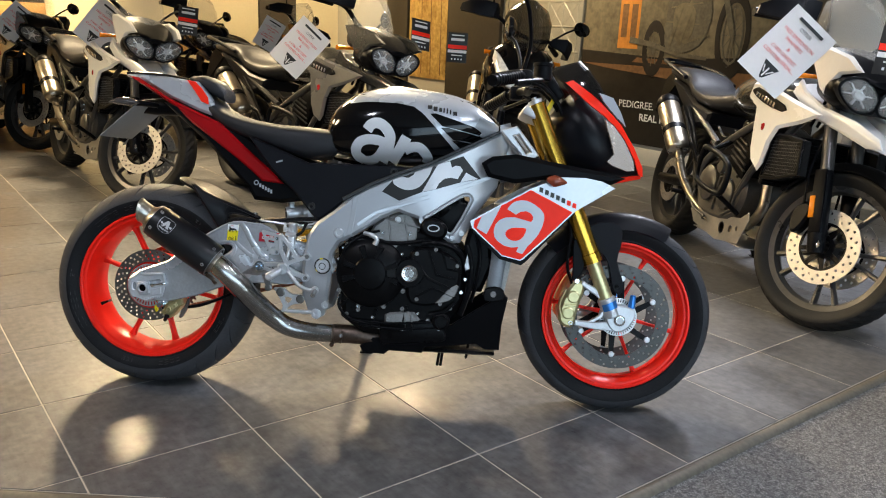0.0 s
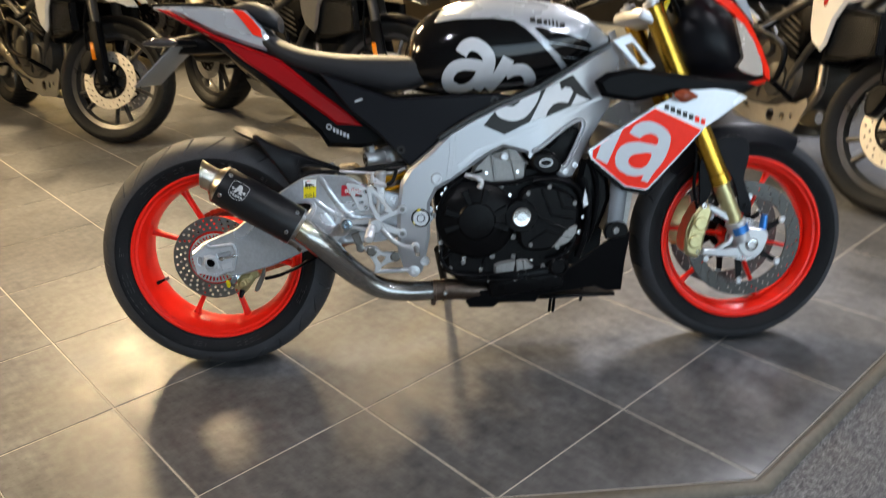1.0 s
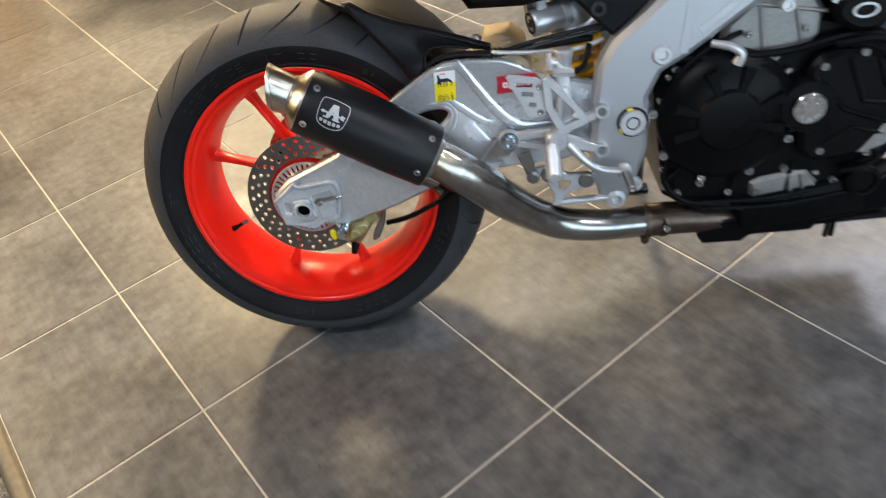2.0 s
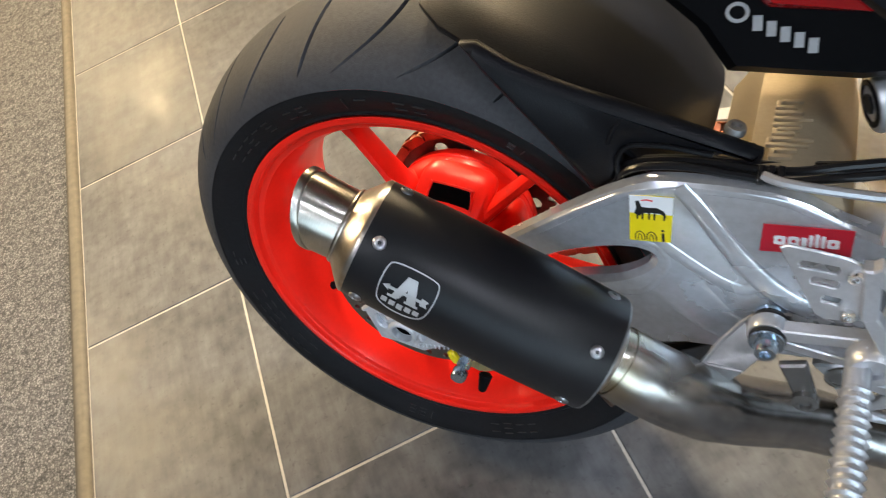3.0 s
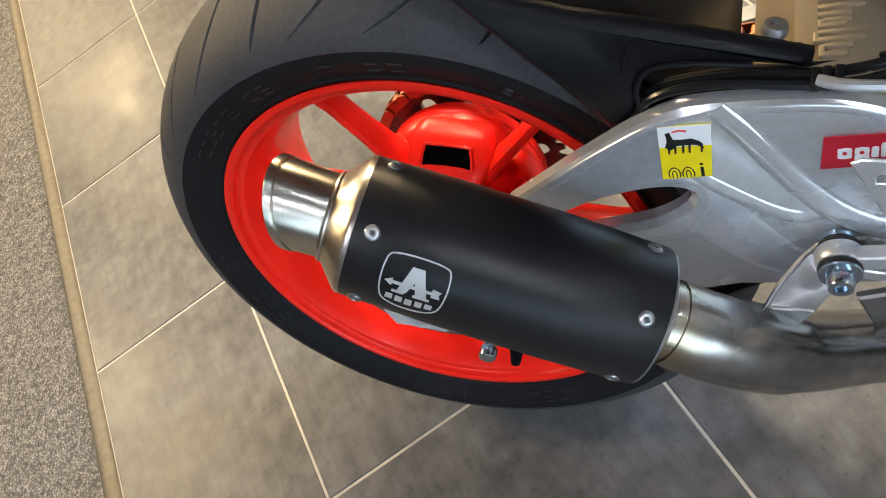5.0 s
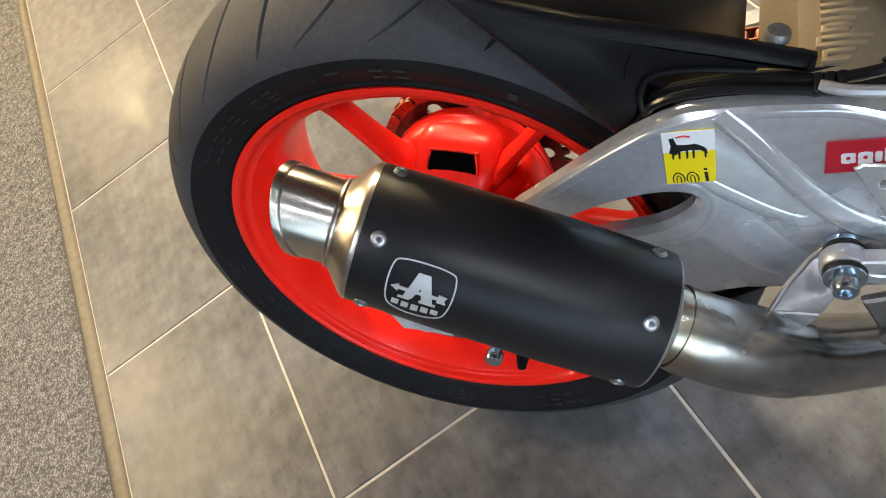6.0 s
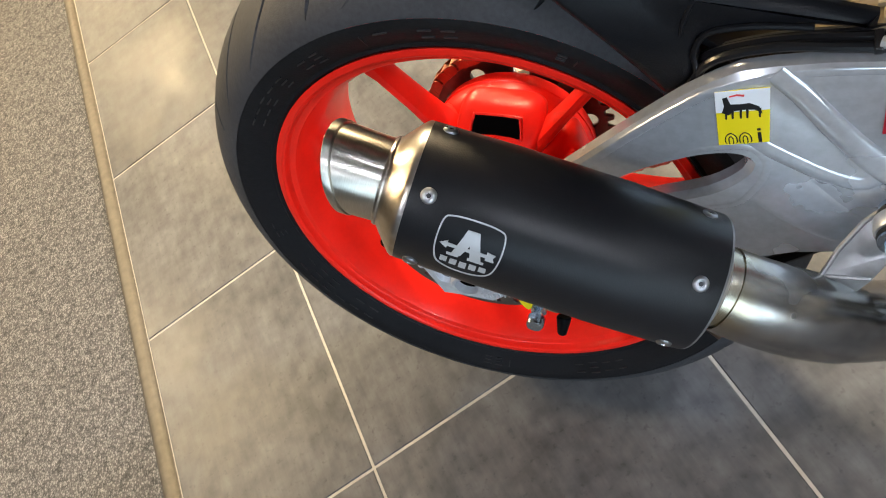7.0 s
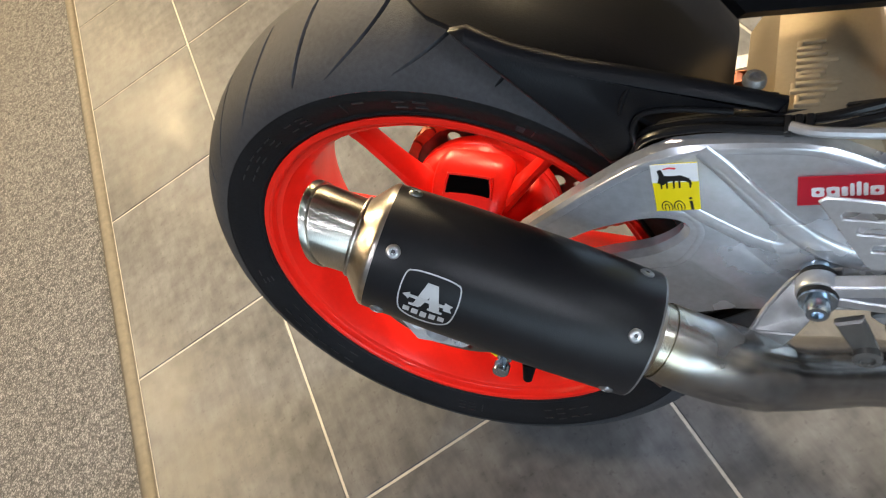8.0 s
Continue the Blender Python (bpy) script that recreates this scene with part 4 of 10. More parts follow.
# cush drive drum with pockets on the sprocket side, seen through the spokes
lathe(bm, [(0.03, 0.012), (0.066, 0.012), (0.078, 0.016), (0.086, 0.026), (0.0885, 0.04), (0.0885, 0.056), (0.084, 0.064), (0.06, 0.07), (0.03, 0.07)], RA, (0, 1, 0), 48, closed_prof=True)
part("cush_drum", bm, M["red_rim"], rw)
bm = bmesh.new()
lathe(bm, [(0.0885, 0.043), (0.0897, 0.044), (0.0897, 0.046), (0.0885, 0.047)], RA, (0, 1, 0), 48, closed_prof=True)
part("drum_ring", bm, M["red_rim"], rw)
for a in (75, 147, 219, 291, 3):
    q = radians(a)
    d, s = V(math.cos(q), 0, math.sin(q)), V(-math.sin(q), 0, math.cos(q))
    # swelling lobe of the hub, widest at the root of the spokes
    bm = bmesh.new()
    rings = []
    for rr, w, y0, y1 in ((0.040, 0.030, -0.050, 0.03), (0.052, 0.037, -0.047, 0.034), (0.064, 0.042, -0.038, 0.036), (0.074, 0.044, -0.024, 0.038), (0.081, 0.043, -0.010, 0.038), (0.086, 0.038, 0.004, 0.036), (0.0885, 0.030, 0.014, 0.032)):
        p = RA + d * rr
        ring = []
        for b in np.linspace(0, 2 * math.pi, 24, endpoint=False):
            cc, ss = math.cos(b), math.sin(b)
            ring.append(p + s * math.copysign(abs(cc) ** 0.62, cc) * w + V(0, (y0 + y1) / 2 + math.copysign(abs(ss) ** 0.5, ss) * (y1 - y0) / 2, 0))
        rings.append(ring)
    loft(bm, rings)
    part("hub_lobe", bm, M["red_rim"], rw, sharp=50)
    tilt = Matrix.Translation(RA + d * 0.0795 + V(0, -0.0145, 0)) @ Matrix.Rotation(-(q - math.pi / 2), 4, "Y") @ Matrix.Rotation(radians(-50), 4, "X")
    hole = [(-0.0235, -0.006), (-0.020, -0.0095), (0.019, -0.0095), (0.0235, -0.007), (0.0205, 0.006), (0.0165, 0.0095), (-0.0185, 0.0095), (-0.0225, 0.007)]
    lip = bmesh.new()
    slab(lip, smooth_poly([(x * 1.17, z * 1.34) for x, z in hole], 3), -0.0028, 0.012, 0.0026, holes=[smooth_poly(hole, 3)], hole_bevel=0.0024)
    bmesh.ops.transform(lip, matrix=tilt, verts=lip.verts)
    part("pocket_lip", lip, M["red_rim"], rw)
    # black plate fills the pocket: its shade is put in as colour
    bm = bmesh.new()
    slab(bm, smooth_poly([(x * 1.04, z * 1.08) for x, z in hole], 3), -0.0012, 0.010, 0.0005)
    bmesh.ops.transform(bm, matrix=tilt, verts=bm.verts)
    part("hub_pocket", bm, M["shade_black"], rw, "black plate standing for shade in the hub pocket")
bm = bmesh.new()
nt = 42
pts = []
for k in range(nt):
    a = 2 * math.pi * k / nt
    for o, r in ((-0.045, 0.098), (-0.018, 0.106), (0.018, 0.106), (0.045, 0.098)):
        pts.append((RA.x + r * math.cos(a + o), RA.z + r * math.sin(a + o)))
slab(bm, pts, 0.076, 0.081, bevel=0.0004, holes=[circle(0, RA.z, 0.06, 30)] + [circle(0.08 * math.cos(a), RA.z + 0.08 * math.sin(a), 0.009, 12) for a in (2 * math.pi * k / 10 for k in range(10))])
part("sprocket", bm, M["scorched"], rw, "brown drilled rear sprocket")
tilted(rw, RA, LEAN)

# chain: links round the sprocket and along both runs
link_o = bmesh.new()
slab(link_o, smooth_poly([(-0.0125, 0), (-0.009, 0.0058), (-0.002, 0.006), (0.002, 0.006), (0.009, 0.0058), (0.0125, 0), (0.009, -0.0058), (0.002, -0.006), (-0.002, -0.006), (-0.009, -0.0058)], 2),
     -0.0085, -0.0065, bevel=0.0004)
g = bmesh.ops.duplicate(link_o, geom=link_o.verts[:] + link_o.edges[:] + link_o.faces[:])
for v in (x for x in g["geom"] if isinstance(x, bmesh.types.BMVert)):
    v.co.y += 0.015
for x in (-0.0079, 0.0079):
    rod(link_o, (x, -0.009, 0), (x, 0.009, 0), 0.006, seg=8)
bmesh.ops.recalc_face_normals(link_o, faces=link_o.faces)
link_mesh = bpy.data.meshes.new("link")
link_o.to_mesh(link_mesh)
link_o.free()
link_mesh.materials.append(M["chain"])
chain = part("chain", rod(bmesh.new(), (0.54, 0.079, 0.40), (0.54, 0.083, 0.40), 0.03, seg=20), M["chain"], bike, "rusty brown drive chain")
path = [V(0.54, 0.0785, 0.438)] + [V(0.103 * math.cos(radians(a)), 0.0785, RA.z + 0.103 * math.sin(radians(a))) for a in range(88, 280, 6)] + [V(0.54, 0.0785, 0.362)]
dist = [0]
for a, b in zip(path, path[1:]):
    dist.append(dist[-1] + (b - a).length)
nl = int(dist[-1] / 0.0159)
for k in range(nl):
    s = (k + 0.5) * 0.0159
    i = max(j for j in range(len(dist) - 1) if dist[j] <= s)
    u = (s - dist[i]) / (dist[i + 1] - dist[i])
    p, d = path[i].lerp(path[i + 1], u), (path[i + 1] - path[i]).normalized()
    ob = new("link", link_mesh)
    ob.parent = chain
    ob.matrix_local = Matrix.Translation(p) @ Matrix.Rotation(-math.atan2(d.z, d.x), 4, "Y") @ Matrix.Diagonal((1, 1.0 if k % 2 else 0.75, 1, 1))

# front wheel
fw = spoke_wheel("front_wheel", "bright red cast wheel", FA, 0.052, 0.2272, (62, 108, 171, 220, 293, 346), 0.04, 0.05, 0.2, 0.006, 1.9)
tyre(fw, FA, 0.298, 0.061, 0.2275, 14)
for sg in (-1, 1):
    brake_disc(fw, FA, sg * 0.066, 0.16, 0.121, 0.005, 26, 0.0032, "front_disc")
    for k in range(6):
        a = radians(60 * k + 15)
        d, s = V(math.cos(a), 0, math.sin(a)), V(-math.sin(a), 0, math.cos(a))
        p0, p1 = FA + V(0, sg * 0.06, 0), FA + V(0, sg * 0.064, 0)
        bm = bmesh.new()
        loft(bm, [[p0 + d * 0.04 + s * x * 0.011 + V(0, y, 0) for x, y in ((-1, -.003), (1, -.003), (1, .003), (-1, .003))],
                  [p1 + d * 0.114 + s * (x * 0.007 + 0.02) + V(0, y, 0) for x, y in ((-1, -.003), (1, -.003), (1, .003), (-1, .003))]])
        part("carrier_arm", bm, M["engine"], fw)
    bm = bmesh.new()
    lathe(bm, [(0.03, -0.004), (0.05, -0.004), (0.05, 0.004), (0.03, 0.004)], FA + V(0, sg * 0.06, 0), (0, 1, 0), 32, closed_prof=True)
    part("disc_carrier", bm, M["engine"], fw, "black brake disc carrier")
    for k in range(6):
        a = radians(60 * k + 25)
        bolt(fw, FA + V(0.117 * math.cos(a), sg * 0.067, 0.117 * math.sin(a)), (0, sg, 0), 0.009, 0.006, "alloy_dull", "disc_button")
bm = bmesh.new()
slab(bm, circle(FA.x, FA.z, 0.058, 60), -0.081, -0.078, bevel=0.0003, holes=[circle(FA.x, FA.z, 0.036, 30)] + [
    [(FA.x + r * math.cos(a + o), FA.z + r * math.sin(a + o)) for r, o in ((0.045, -0.032), (0.055, -0.028), (0.055, 0.028), (0.045, 0.032))] for a in (2 * math.pi * k / 44 for k in range(44))], hole_bevel=0.0001)
part("sensor_ring", bm, M["alloy_dull"], fw, "slotted alloy sensor ring")
tilted(fw, FA, LEAN)

# fork: gold tubes, slim lower tubes, cast feet
for sg in (-1, 1):
    y = 0.104 * sg
    top, low = V(1.150, y, 0.925), V(1.348, y, 0.468)
    foot = V(1.398, y, 0.352)
    bm = bmesh.new()
    d = (low - top).normalized()
    lathe(bm, [(0.024, 0), (0.0265, 0.002), (0.0265, 0.18), (0.0285, 0.2), (0.0285, (low - top).length - 0.03), (0.031, (low - top).length - 0.028), (0.031, (low - top).length), (0.02, (low - top).length + 0.001)], top, d, 28)
    leg = part("fork_leg", bm, M["gold"], bike, "gold anodised fork tube")
    bm = bmesh.new()
    rod(bm, low, foot, 0.0215, seg=24)
    part("slider", bm, M["pale_gold"], leg, "slim polished fork slider")
    bm = bmesh.new()
    lathe(bm, [(0.018, 0.003), (0.021, 0), (0.021, -0.012), (0.008, -0.014), (0.008, -0.02)], top, d, 20)
    part("fork_cap", bm, M["alloy_dull"], leg)
    bm = bmesh.new()
    f2 = foot + d * 0.05
    rod(bm, foot - d * 0.012, f2, 0.0275, 0.024, 20, 0.003)
    y0, y1 = y - 0.016, y + 0.016
    slab(bm, smooth_poly([(1.385, 0.36), (1.43, 0.345), (1.475, 0.335), (1.482, 0.31), (1.462, 0.275), (1.43, 0.262), (1.405, 0.28), (1.392, 0.32)]), y0, y1, 0.004)
    # caliper carriers
    slab(bm, strip_poly([(1.41, 0.345), (1.37, 0.375), (1.318, 0.405)], 0.026, 0.014), y - 0.012, y + 0.006, 0.003)
    slab(bm, strip_poly([(1.43, 0.28), (1.37, 0.277), (1.305, 0.283)], 0.03, 0.016), y - 0.012, y + 0.006, 0.003)
    slab(bm, strip_poly([(1.395, 0.335), (1.38, 0.305), (1.345, 0.284)], 0.012, 0.01), y - 0.01, y + 0.004, 0.002)
    part("fork_foot", bm, M["alloy_dull"], leg, "cast alloy fork foot")
    bm = bmesh.new()
    lathe(bm, [(0.017, 0), (0.017, 0.006), (0.013, 0.009), (0.0105, 0.009), (0.0105, -0.02), (0.0005, -0.02)], FA + V(0, y + sg * 0.014, 0), (0, sg, 0), 24)
    part("axle_nut", bm, M["chrome"], leg)
    bm = bmesh.new()
    rod(bm, (1.472, y, 0.335), (1.475, y, 0.375), 0.011, 0.009, 12, 0.002)
    part("adjuster", bm, M["blue_anod"], leg, "blue anodised damping adjuster")
    bm = bmesh.new()
    panel_r = 0.0278
    loft(bm, [[foot + d * s + V(panel_r * math.cos(a) * 0.92, sg * panel_r * math.sin(a), panel_r * math.cos(a) * 0.4) for a in np.linspace(0.5, 2.4, 7)] for s in (0.002, 0.024)], closed=False)
    part("foot_sticker", bm, M["blue_anod"], leg)
    # caliper
    bm = bmesh.new()
    slab(bm, smooth_poly([(1.255, 0.29), (1.262, 0.345), (1.292, 0.405), (1.322, 0.408), (1.328, 0.385), (1.312, 0.33), (1.302, 0.275), (1.28, 0.268)], 3), y - sg * 0.062, y + sg * 0.012, 0.008)
    cal = part("front_caliper", bm, M["pale_gold"], bike, "pale gold radial brake caliper")
    for px, pz in ((1.283, 0.312), (1.296, 0.362)):
        bm = bmesh.new()
        lathe(bm, [(0.0185, 0), (0.0185, 0.006), (0.015, 0.009), (0.006, 0.0092), (0.0005, 0.0085)], (px, y + sg * 0.009, pz), (0, sg, 0), 20)
        part("piston_cap", bm, M["pale_gold"], cal)
    bm = bmesh.new()
    slab(bm, strip_poly([(1.272, 0.337), (1.308, 0.337)], 0.007), y + sg * 0.010, y + sg * 0.0155, 0.0015)
    part("cast_bridge", bm, M["pale_gold"], cal)
    bm = bmesh.new()
    tube(bm, [(1.262, y + sg * 0.014, 0.30), (1.256, y + sg * 0.016, 0.34), (1.272, y + sg * 0.016, 0.385)], 0.003, 8)
    part("bridge_pipe", bm, M["pale_gold"], cal)
    for px, pz in ((1.303, 0.41), (1.292, 0.283)):
        bolt(cal, V(px, y + sg * 0.008, pz), (0, sg, 0), 0.008, 0.008)
    bm = bmesh.new()
    tube(bm, [(1.29, y, 0.40), (1.27, y + sg * 0.02, 0.46), (1.275, y + sg * 0.01, 0.56), (1.24, y, 0.66)], 0.0045, 8)
    part("brake_hose", bm, M["plastic"], cal)
    bm = bmesh.new()
    slab(bm, smooth_poly([(1.29, 0.41), (1.318, 0.44), (1.322, 0.52), (1.300, 0.545), (1.285, 0.52), (1.288, 0.46)], 3), y + sg * 0.006, y + sg * 0.014, 0.002)
    part("fork_guard", bm, M["plastic"], bike, "black plastic fork guard")

# front fender
bm = bmesh.new()
rings = []
for a in np.linspace(136, 60, 15):
    q = radians(a)
    c, s = math.cos(q), math.sin(q)
    k = (a - 60) / 76
    w = 0.066 - 0.018 * max(0, (0.35 - k) / 0.35)
    R = 0.318
    ring = []
    for u in np.linspace(-1, 1, 13):
        r = R - 0.05 * abs(u) ** 3
        ring.append(FA + V(r * c, u * w, r * s))
    rings.append(ring + [FA + V((R - 0.004 - 0.05 * abs(u) ** 3) * c, u * (w - 0.004), (R - 0.004 - 0.05 * abs(u) ** 3) * s) for u in np.linspace(1, -1, 13)])
loft(bm, rings)
for sg in (-1, 1):
    slab(bm, smooth_poly([(1.31, 0.545), (1.36, 0.585), (1.425, 0.58), (1.435, 0.53), (1.425, 0.47), (1.45, 0.40), (1.44, 0.372), (1.418, 0.385), (1.405, 0.44), (1.385, 0.485), (1.345, 0.51)], 3), sg * 0.07, sg * 0.078, 0.002)
fend = part("front_fender", bm, M["grey_plastic"], bike, "black plastic front mudguard")
for sg in (-1, 1):
    bolt(fend, V(1.43, sg * 0.078, 0.395), (0, sg, 0), 0.006, 0.004, "plastic")

# ---- swingarm, hugger and rear end ----
arm_outline = [(-0.045, 0.29), (0.06, 0.275), (0.16, 0.302), (0.257, 0.341), (0.29, 0.349), (0.44, 0.352), (0.53, 0.372), (0.575, 0.40), (0.575, 0.44), (0.53, 0.468),
               (0.42, 0.498), (0.40, 0.507), (0.378, 0.521), (0.355, 0.53), (0.32, 0.534), (0.288, 0.5355), (0.268, 0.5345), (0.252, 0.529), (0.229, 0.518), (0.188, 0.493), (0.13, 0.455), (0.07, 0.405), (-0.02, 0.37), (-0.05, 0.345)]
arm_hole = [(0.15, 0.424), (0.181, 0.445), (0.215, 0.457), (0.24, 0.462), (0.257, 0.461), (0.265, 0.454), (0.256, 0.441), (0.234, 0.428), (0.199, 0.42), (0.165, 0.413)]
bm = bmesh.new()
slab(bm, arm_outline, -0.128, -0.108, 0.0045, holes=[smooth_poly(arm_hole, 3)], hole_bevel=0.005)
swing = part("swingarm", bm, M["alloy"], bike, "polished alloy swingarm")
bm = bmesh.new()
slab(bm, [(-0.05, 0.30), (0.05, 0.29), (0.12, 0.335), (0.3, 0.365), (0.5, 0.37), (0.575, 0.40), (0.575, 0.44), (0.5, 0.46), (0.3, 0.43), (0.12, 0.40), (-0.02, 0.365)], 0.092, 0.128, 0.008)
part("left_arm", bm, M["alloy"], swing)
# cross member and pivot tube
bm = bmesh.new()
rings = []
for yy in np.linspace(-0.1, 0.1, 7):
    rings.append([(x, yy, z) for x, z in ((0.345, 0.385), (0.40, 0.365), (0.47, 0.375), (0.5, 0.42), (0.47, 0.47), (0.40, 0.49), (0.352, 0.46))])
loft(bm, rings)
part("cross_member", bm, M["alloy"], swing)
part("pivot_tube", rod(bmesh.new(), (0.548, -0.13, 0.42), (0.548, 0.13, 0.42), 0.034, seg=24), M["alloy"], swing)


def ridge(pts, w0, w1, h, y=-0.1275, name="pressed_ridge"):
    """A soft rounded ridge pressed into the arm, along points in x and z."""
    p = smooth_line(pts, 5)
    n = len(p)
    rings = []
    for i, c in enumerate(p):
        a, b = p[max(0, i - 1)], p[min(n - 1, i + 1)]
        d = (V(b[0], 0, b[1]) - V(a[0], 0, a[1])).normalized()
        s = V(-d.z, 0, d.x)
        u = i / (n - 1)
        w = (w0 + (w1 - w0) * u) / 2
        k = min(1.0, 0.12 + 4 * u, 0.12 + 4 * (1 - u))
        rings.append([V(c[0], y + 0.001, c[1]) + s * w * math.cos(q) - V(0, 0.001 + h * k * math.sin(q) ** 0.8, 0) for q in np.linspace(0, math.pi, 9)])
    bm = bmesh.new()
    loft(bm, rings)
    return part(name, bm, M["alloy"], swing, sharp=70)


def smooth_line(pts, n):
    out = []
    for i in range(len(pts) - 1):
        A, B, C, D = pts[max(0, i - 1)], pts[i], pts[i + 1], pts[min(len(pts) - 1, i + 2)]
        for k in range(n):
            u = k / n
            out.append(tuple(0.5 * (2 * q + (r - p) * u + (2 * p - 5 * q + 4 * r - t) * u * u + (3 * q - p - 3 * r + t) * u ** 3) for p, q, r, t in zip(A, B, C, D)))
    return out + [pts[-1]]


ridge([(0.288, 0.533), (0.303, 0.514), (0.32, 0.485), (0.337, 0.459), (0.355, 0.437), (0.374, 0.422), (0.40, 0.414), (0.45, 0.41)], 0.014, 0.026, 0.00465)
ridge([(0.268, 0.479), (0.282, 0.466), (0.313, 0.440), (0.334, 0.430), (0.347, 0.436), (0.357, 0.437)], 0.012, 0.014, 0.00186)
ridge([(0.13, 0.447), (0.188, 0.487), (0.229, 0.512), (0.254, 0.524), (0.288, 0.5305)], 0.008, 0.007, 0.00136)
ridge([(0.292, 0.531), (0.32, 0.5305), (0.355, 0.5265), (0.378, 0.517), (0.41, 0.497)], 0.006, 0.007, 0.00124)
ridge([(0.18, 0.405), (0.212, 0.405), (0.233, 0.409), (0.254, 0.413), (0.270, 0.432), (0.2775, 0.452), (0.270, 0.469), (0.25, 0.4725), (0.22, 0.468), (0.185, 0.455)], 0.006, 0.006, 0.00099)
ridge([(0.276, 0.437), (0.3, 0.405), (0.32, 0.385), (0.345, 0.372)], 0.05, 0.03, 0.00155)
# axle block: pale plate with a raised rim, carrier of the hollow axle, adjuster screw
bm = bmesh.new()
slab(bm, [(-0.0481, 0.3376), (-0.0157, 0.3606), (-0.0083, 0.3675), (-0.003, 0.3606), (0.053, 0.365), (0.0636, 0.3577), (0.066, 0.3399), (0.062, 0.315), (0.056, 0.2935), (0.0308, 0.2882), (0.0098, 0.2764), (-0.0198, 0.2855), (-0.0414, 0.2899)], -0.124, -0.134, 0.002,
     holes=[[(0.0143, 0.3396), (0.048, 0.3473), (0.0515, 0.343), (0.0504, 0.3307), (0.0186, 0.3243)], smooth_poly([(-0.0335, 0.332), (-0.0252, 0.331), (-0.0235, 0.321), (-0.0263, 0.3105), (-0.0339, 0.312), (-0.036, 0.322)], 2)], hole_bevel=0.0015)
ab = part("axle_block", bm, M["cast_pale"], swing, "cast alloy chain adjuster block")
bm = bmesh.new()
tube(bm, [(-0.047, -0.134, 0.3376), (-0.0157, -0.135, 0.3596), (-0.0075, -0.136, 0.366), (0.001, -0.136, 0.3600), (0.053, -0.136, 0.3635), (0.0615, -0.136, 0.357), (0.064, -0.135, 0.341), (0.058, -0.133, 0.305)], [0.003, 0.0042, 0.0046, 0.0046, 0.0046, 0.0046, 0.0042, 0.003], 10, 4)
part("raised_rim", bm, M["cast_pale"], ab)
bm = bmesh.new()
slab(bm, [(-0.0175, 0.3365), (-0.0018, 0.3395), (0.0128, 0.3345), (0.0187, 0.3034), (0.012, 0.2975), (-0.0084, 0.2966), (-0.0170, 0.308)], -0.132, -0.1415, 0.0022, holes=[circle(-0.0005, 0.319, 0.0113, 24)], hole_bevel=0.0008)
carrier = part("axle_plate", bm, M["cast_pale"], swing)
bm = bmesh.new()
lathe(bm, [(0.0165, -0.139), (0.0165, -0.1445), (0.0148, -0.1465), (0.0118, -0.1465), (0.0112, -0.1445), (0.0112, -0.132)], (-0.0005, 0, 0.319), (0, 1, 0), 32, cap=False)
part("axle_nut", bm, M["cast_pale"], carrier)
# black disc closes the hollow axle, shade given as colour
bm = bmesh.new()
lathe(bm, [(0.0113, -0.1375), (0.0113, -0.1348), (0.001, -0.1348)], (-0.0005, 0, 0.319), (0, 1, 0), 24)
part("axle_bore", bm, M["shade_black"], carrier, "black disc standing for shade in the hollow axle")
bm = bmesh.new()
rod(bm, (0.020, -0.132, 0.326), (0.064, -0.1335, 0.3345), 0.0042, seg=10)
rod(bm, (0.0235, -0.132, 0.3267), (0.0315, -0.1323, 0.3282), 0.0072, seg=6)
rod(bm, (0.056, -0.1335, 0.333), (0.068, -0.134, 0.3352), 0.0058, 0.0045, 10, 0.001)
part("adjuster_bolt", bm, M["chrome"], ab)
bm = bmesh.new()
slab(bm, [(0.022, 0.3155), (0.053, 0.324), (0.055, 0.3015), (0.026, 0.2955)], -0.1325, -0.1375, 0.0015)
part("index_plate", bm, M["cast_pale"], ab)
for k in range(9):
    bm = bmesh.new()
    x = 0.004 + 0.0055 * k
    block(bm, (x, -0.1345, 0.2865 + 0.13 * (x - 0.004)), (0.0014, 0.002, 0.0055), bevel=0.0004)
    part("scale_mark", bm, M["cast_pale"], ab)
bm = bmesh.new()
slab(bm, smooth_poly([(0.040, 0.292), (0.062, 0.298), (0.072, 0.285), (0.062, 0.268), (0.046, 0.268)], 2), -0.112, -0.126, 0.003, holes=[smooth_poly([(0.047, 0.284), (0.055, 0.288), (0.058, 0.279), (0.05, 0.275)], 2)])
part("torque_lug", bm, M["cast_pale"], ab)
# stickers on the arm
def plate_xz(name, poly, y, material, parent, th=0.0008):
    bm = bmesh.new()
    slab(bm, poly, y, y - th, bevel=0.0001)
    return part(name, bm, M[material], parent)


st = plate_xz("yellow_sticker", [(0.249, 0.476), (0.281, 0.4765), (0.285, 0.524), (0.252, 0.524)], -0.1283, "yellow", swing)
plate_xz("white_field", [(0.2507, 0.506), (0.2836, 0.506), (0.2850, 0.5241), (0.2520, 0.5241)], -0.1291, "white", st, 0.0003)
plate_xz("black_mark", ([(0.2545, 0.506), (0.2565, 0.512), (0.256, 0.5185), (0.259, 0.5195), (0.2605, 0.513), (0.266, 0.5125), (0.272, 0.513), (0.2775, 0.5095), (0.279, 0.503), (0.2745, 0.507),
                                    (0.268, 0.5075), (0.262, 0.507), (0.2585, 0.5035)]), -0.1294, "ink", st, 0.0003)
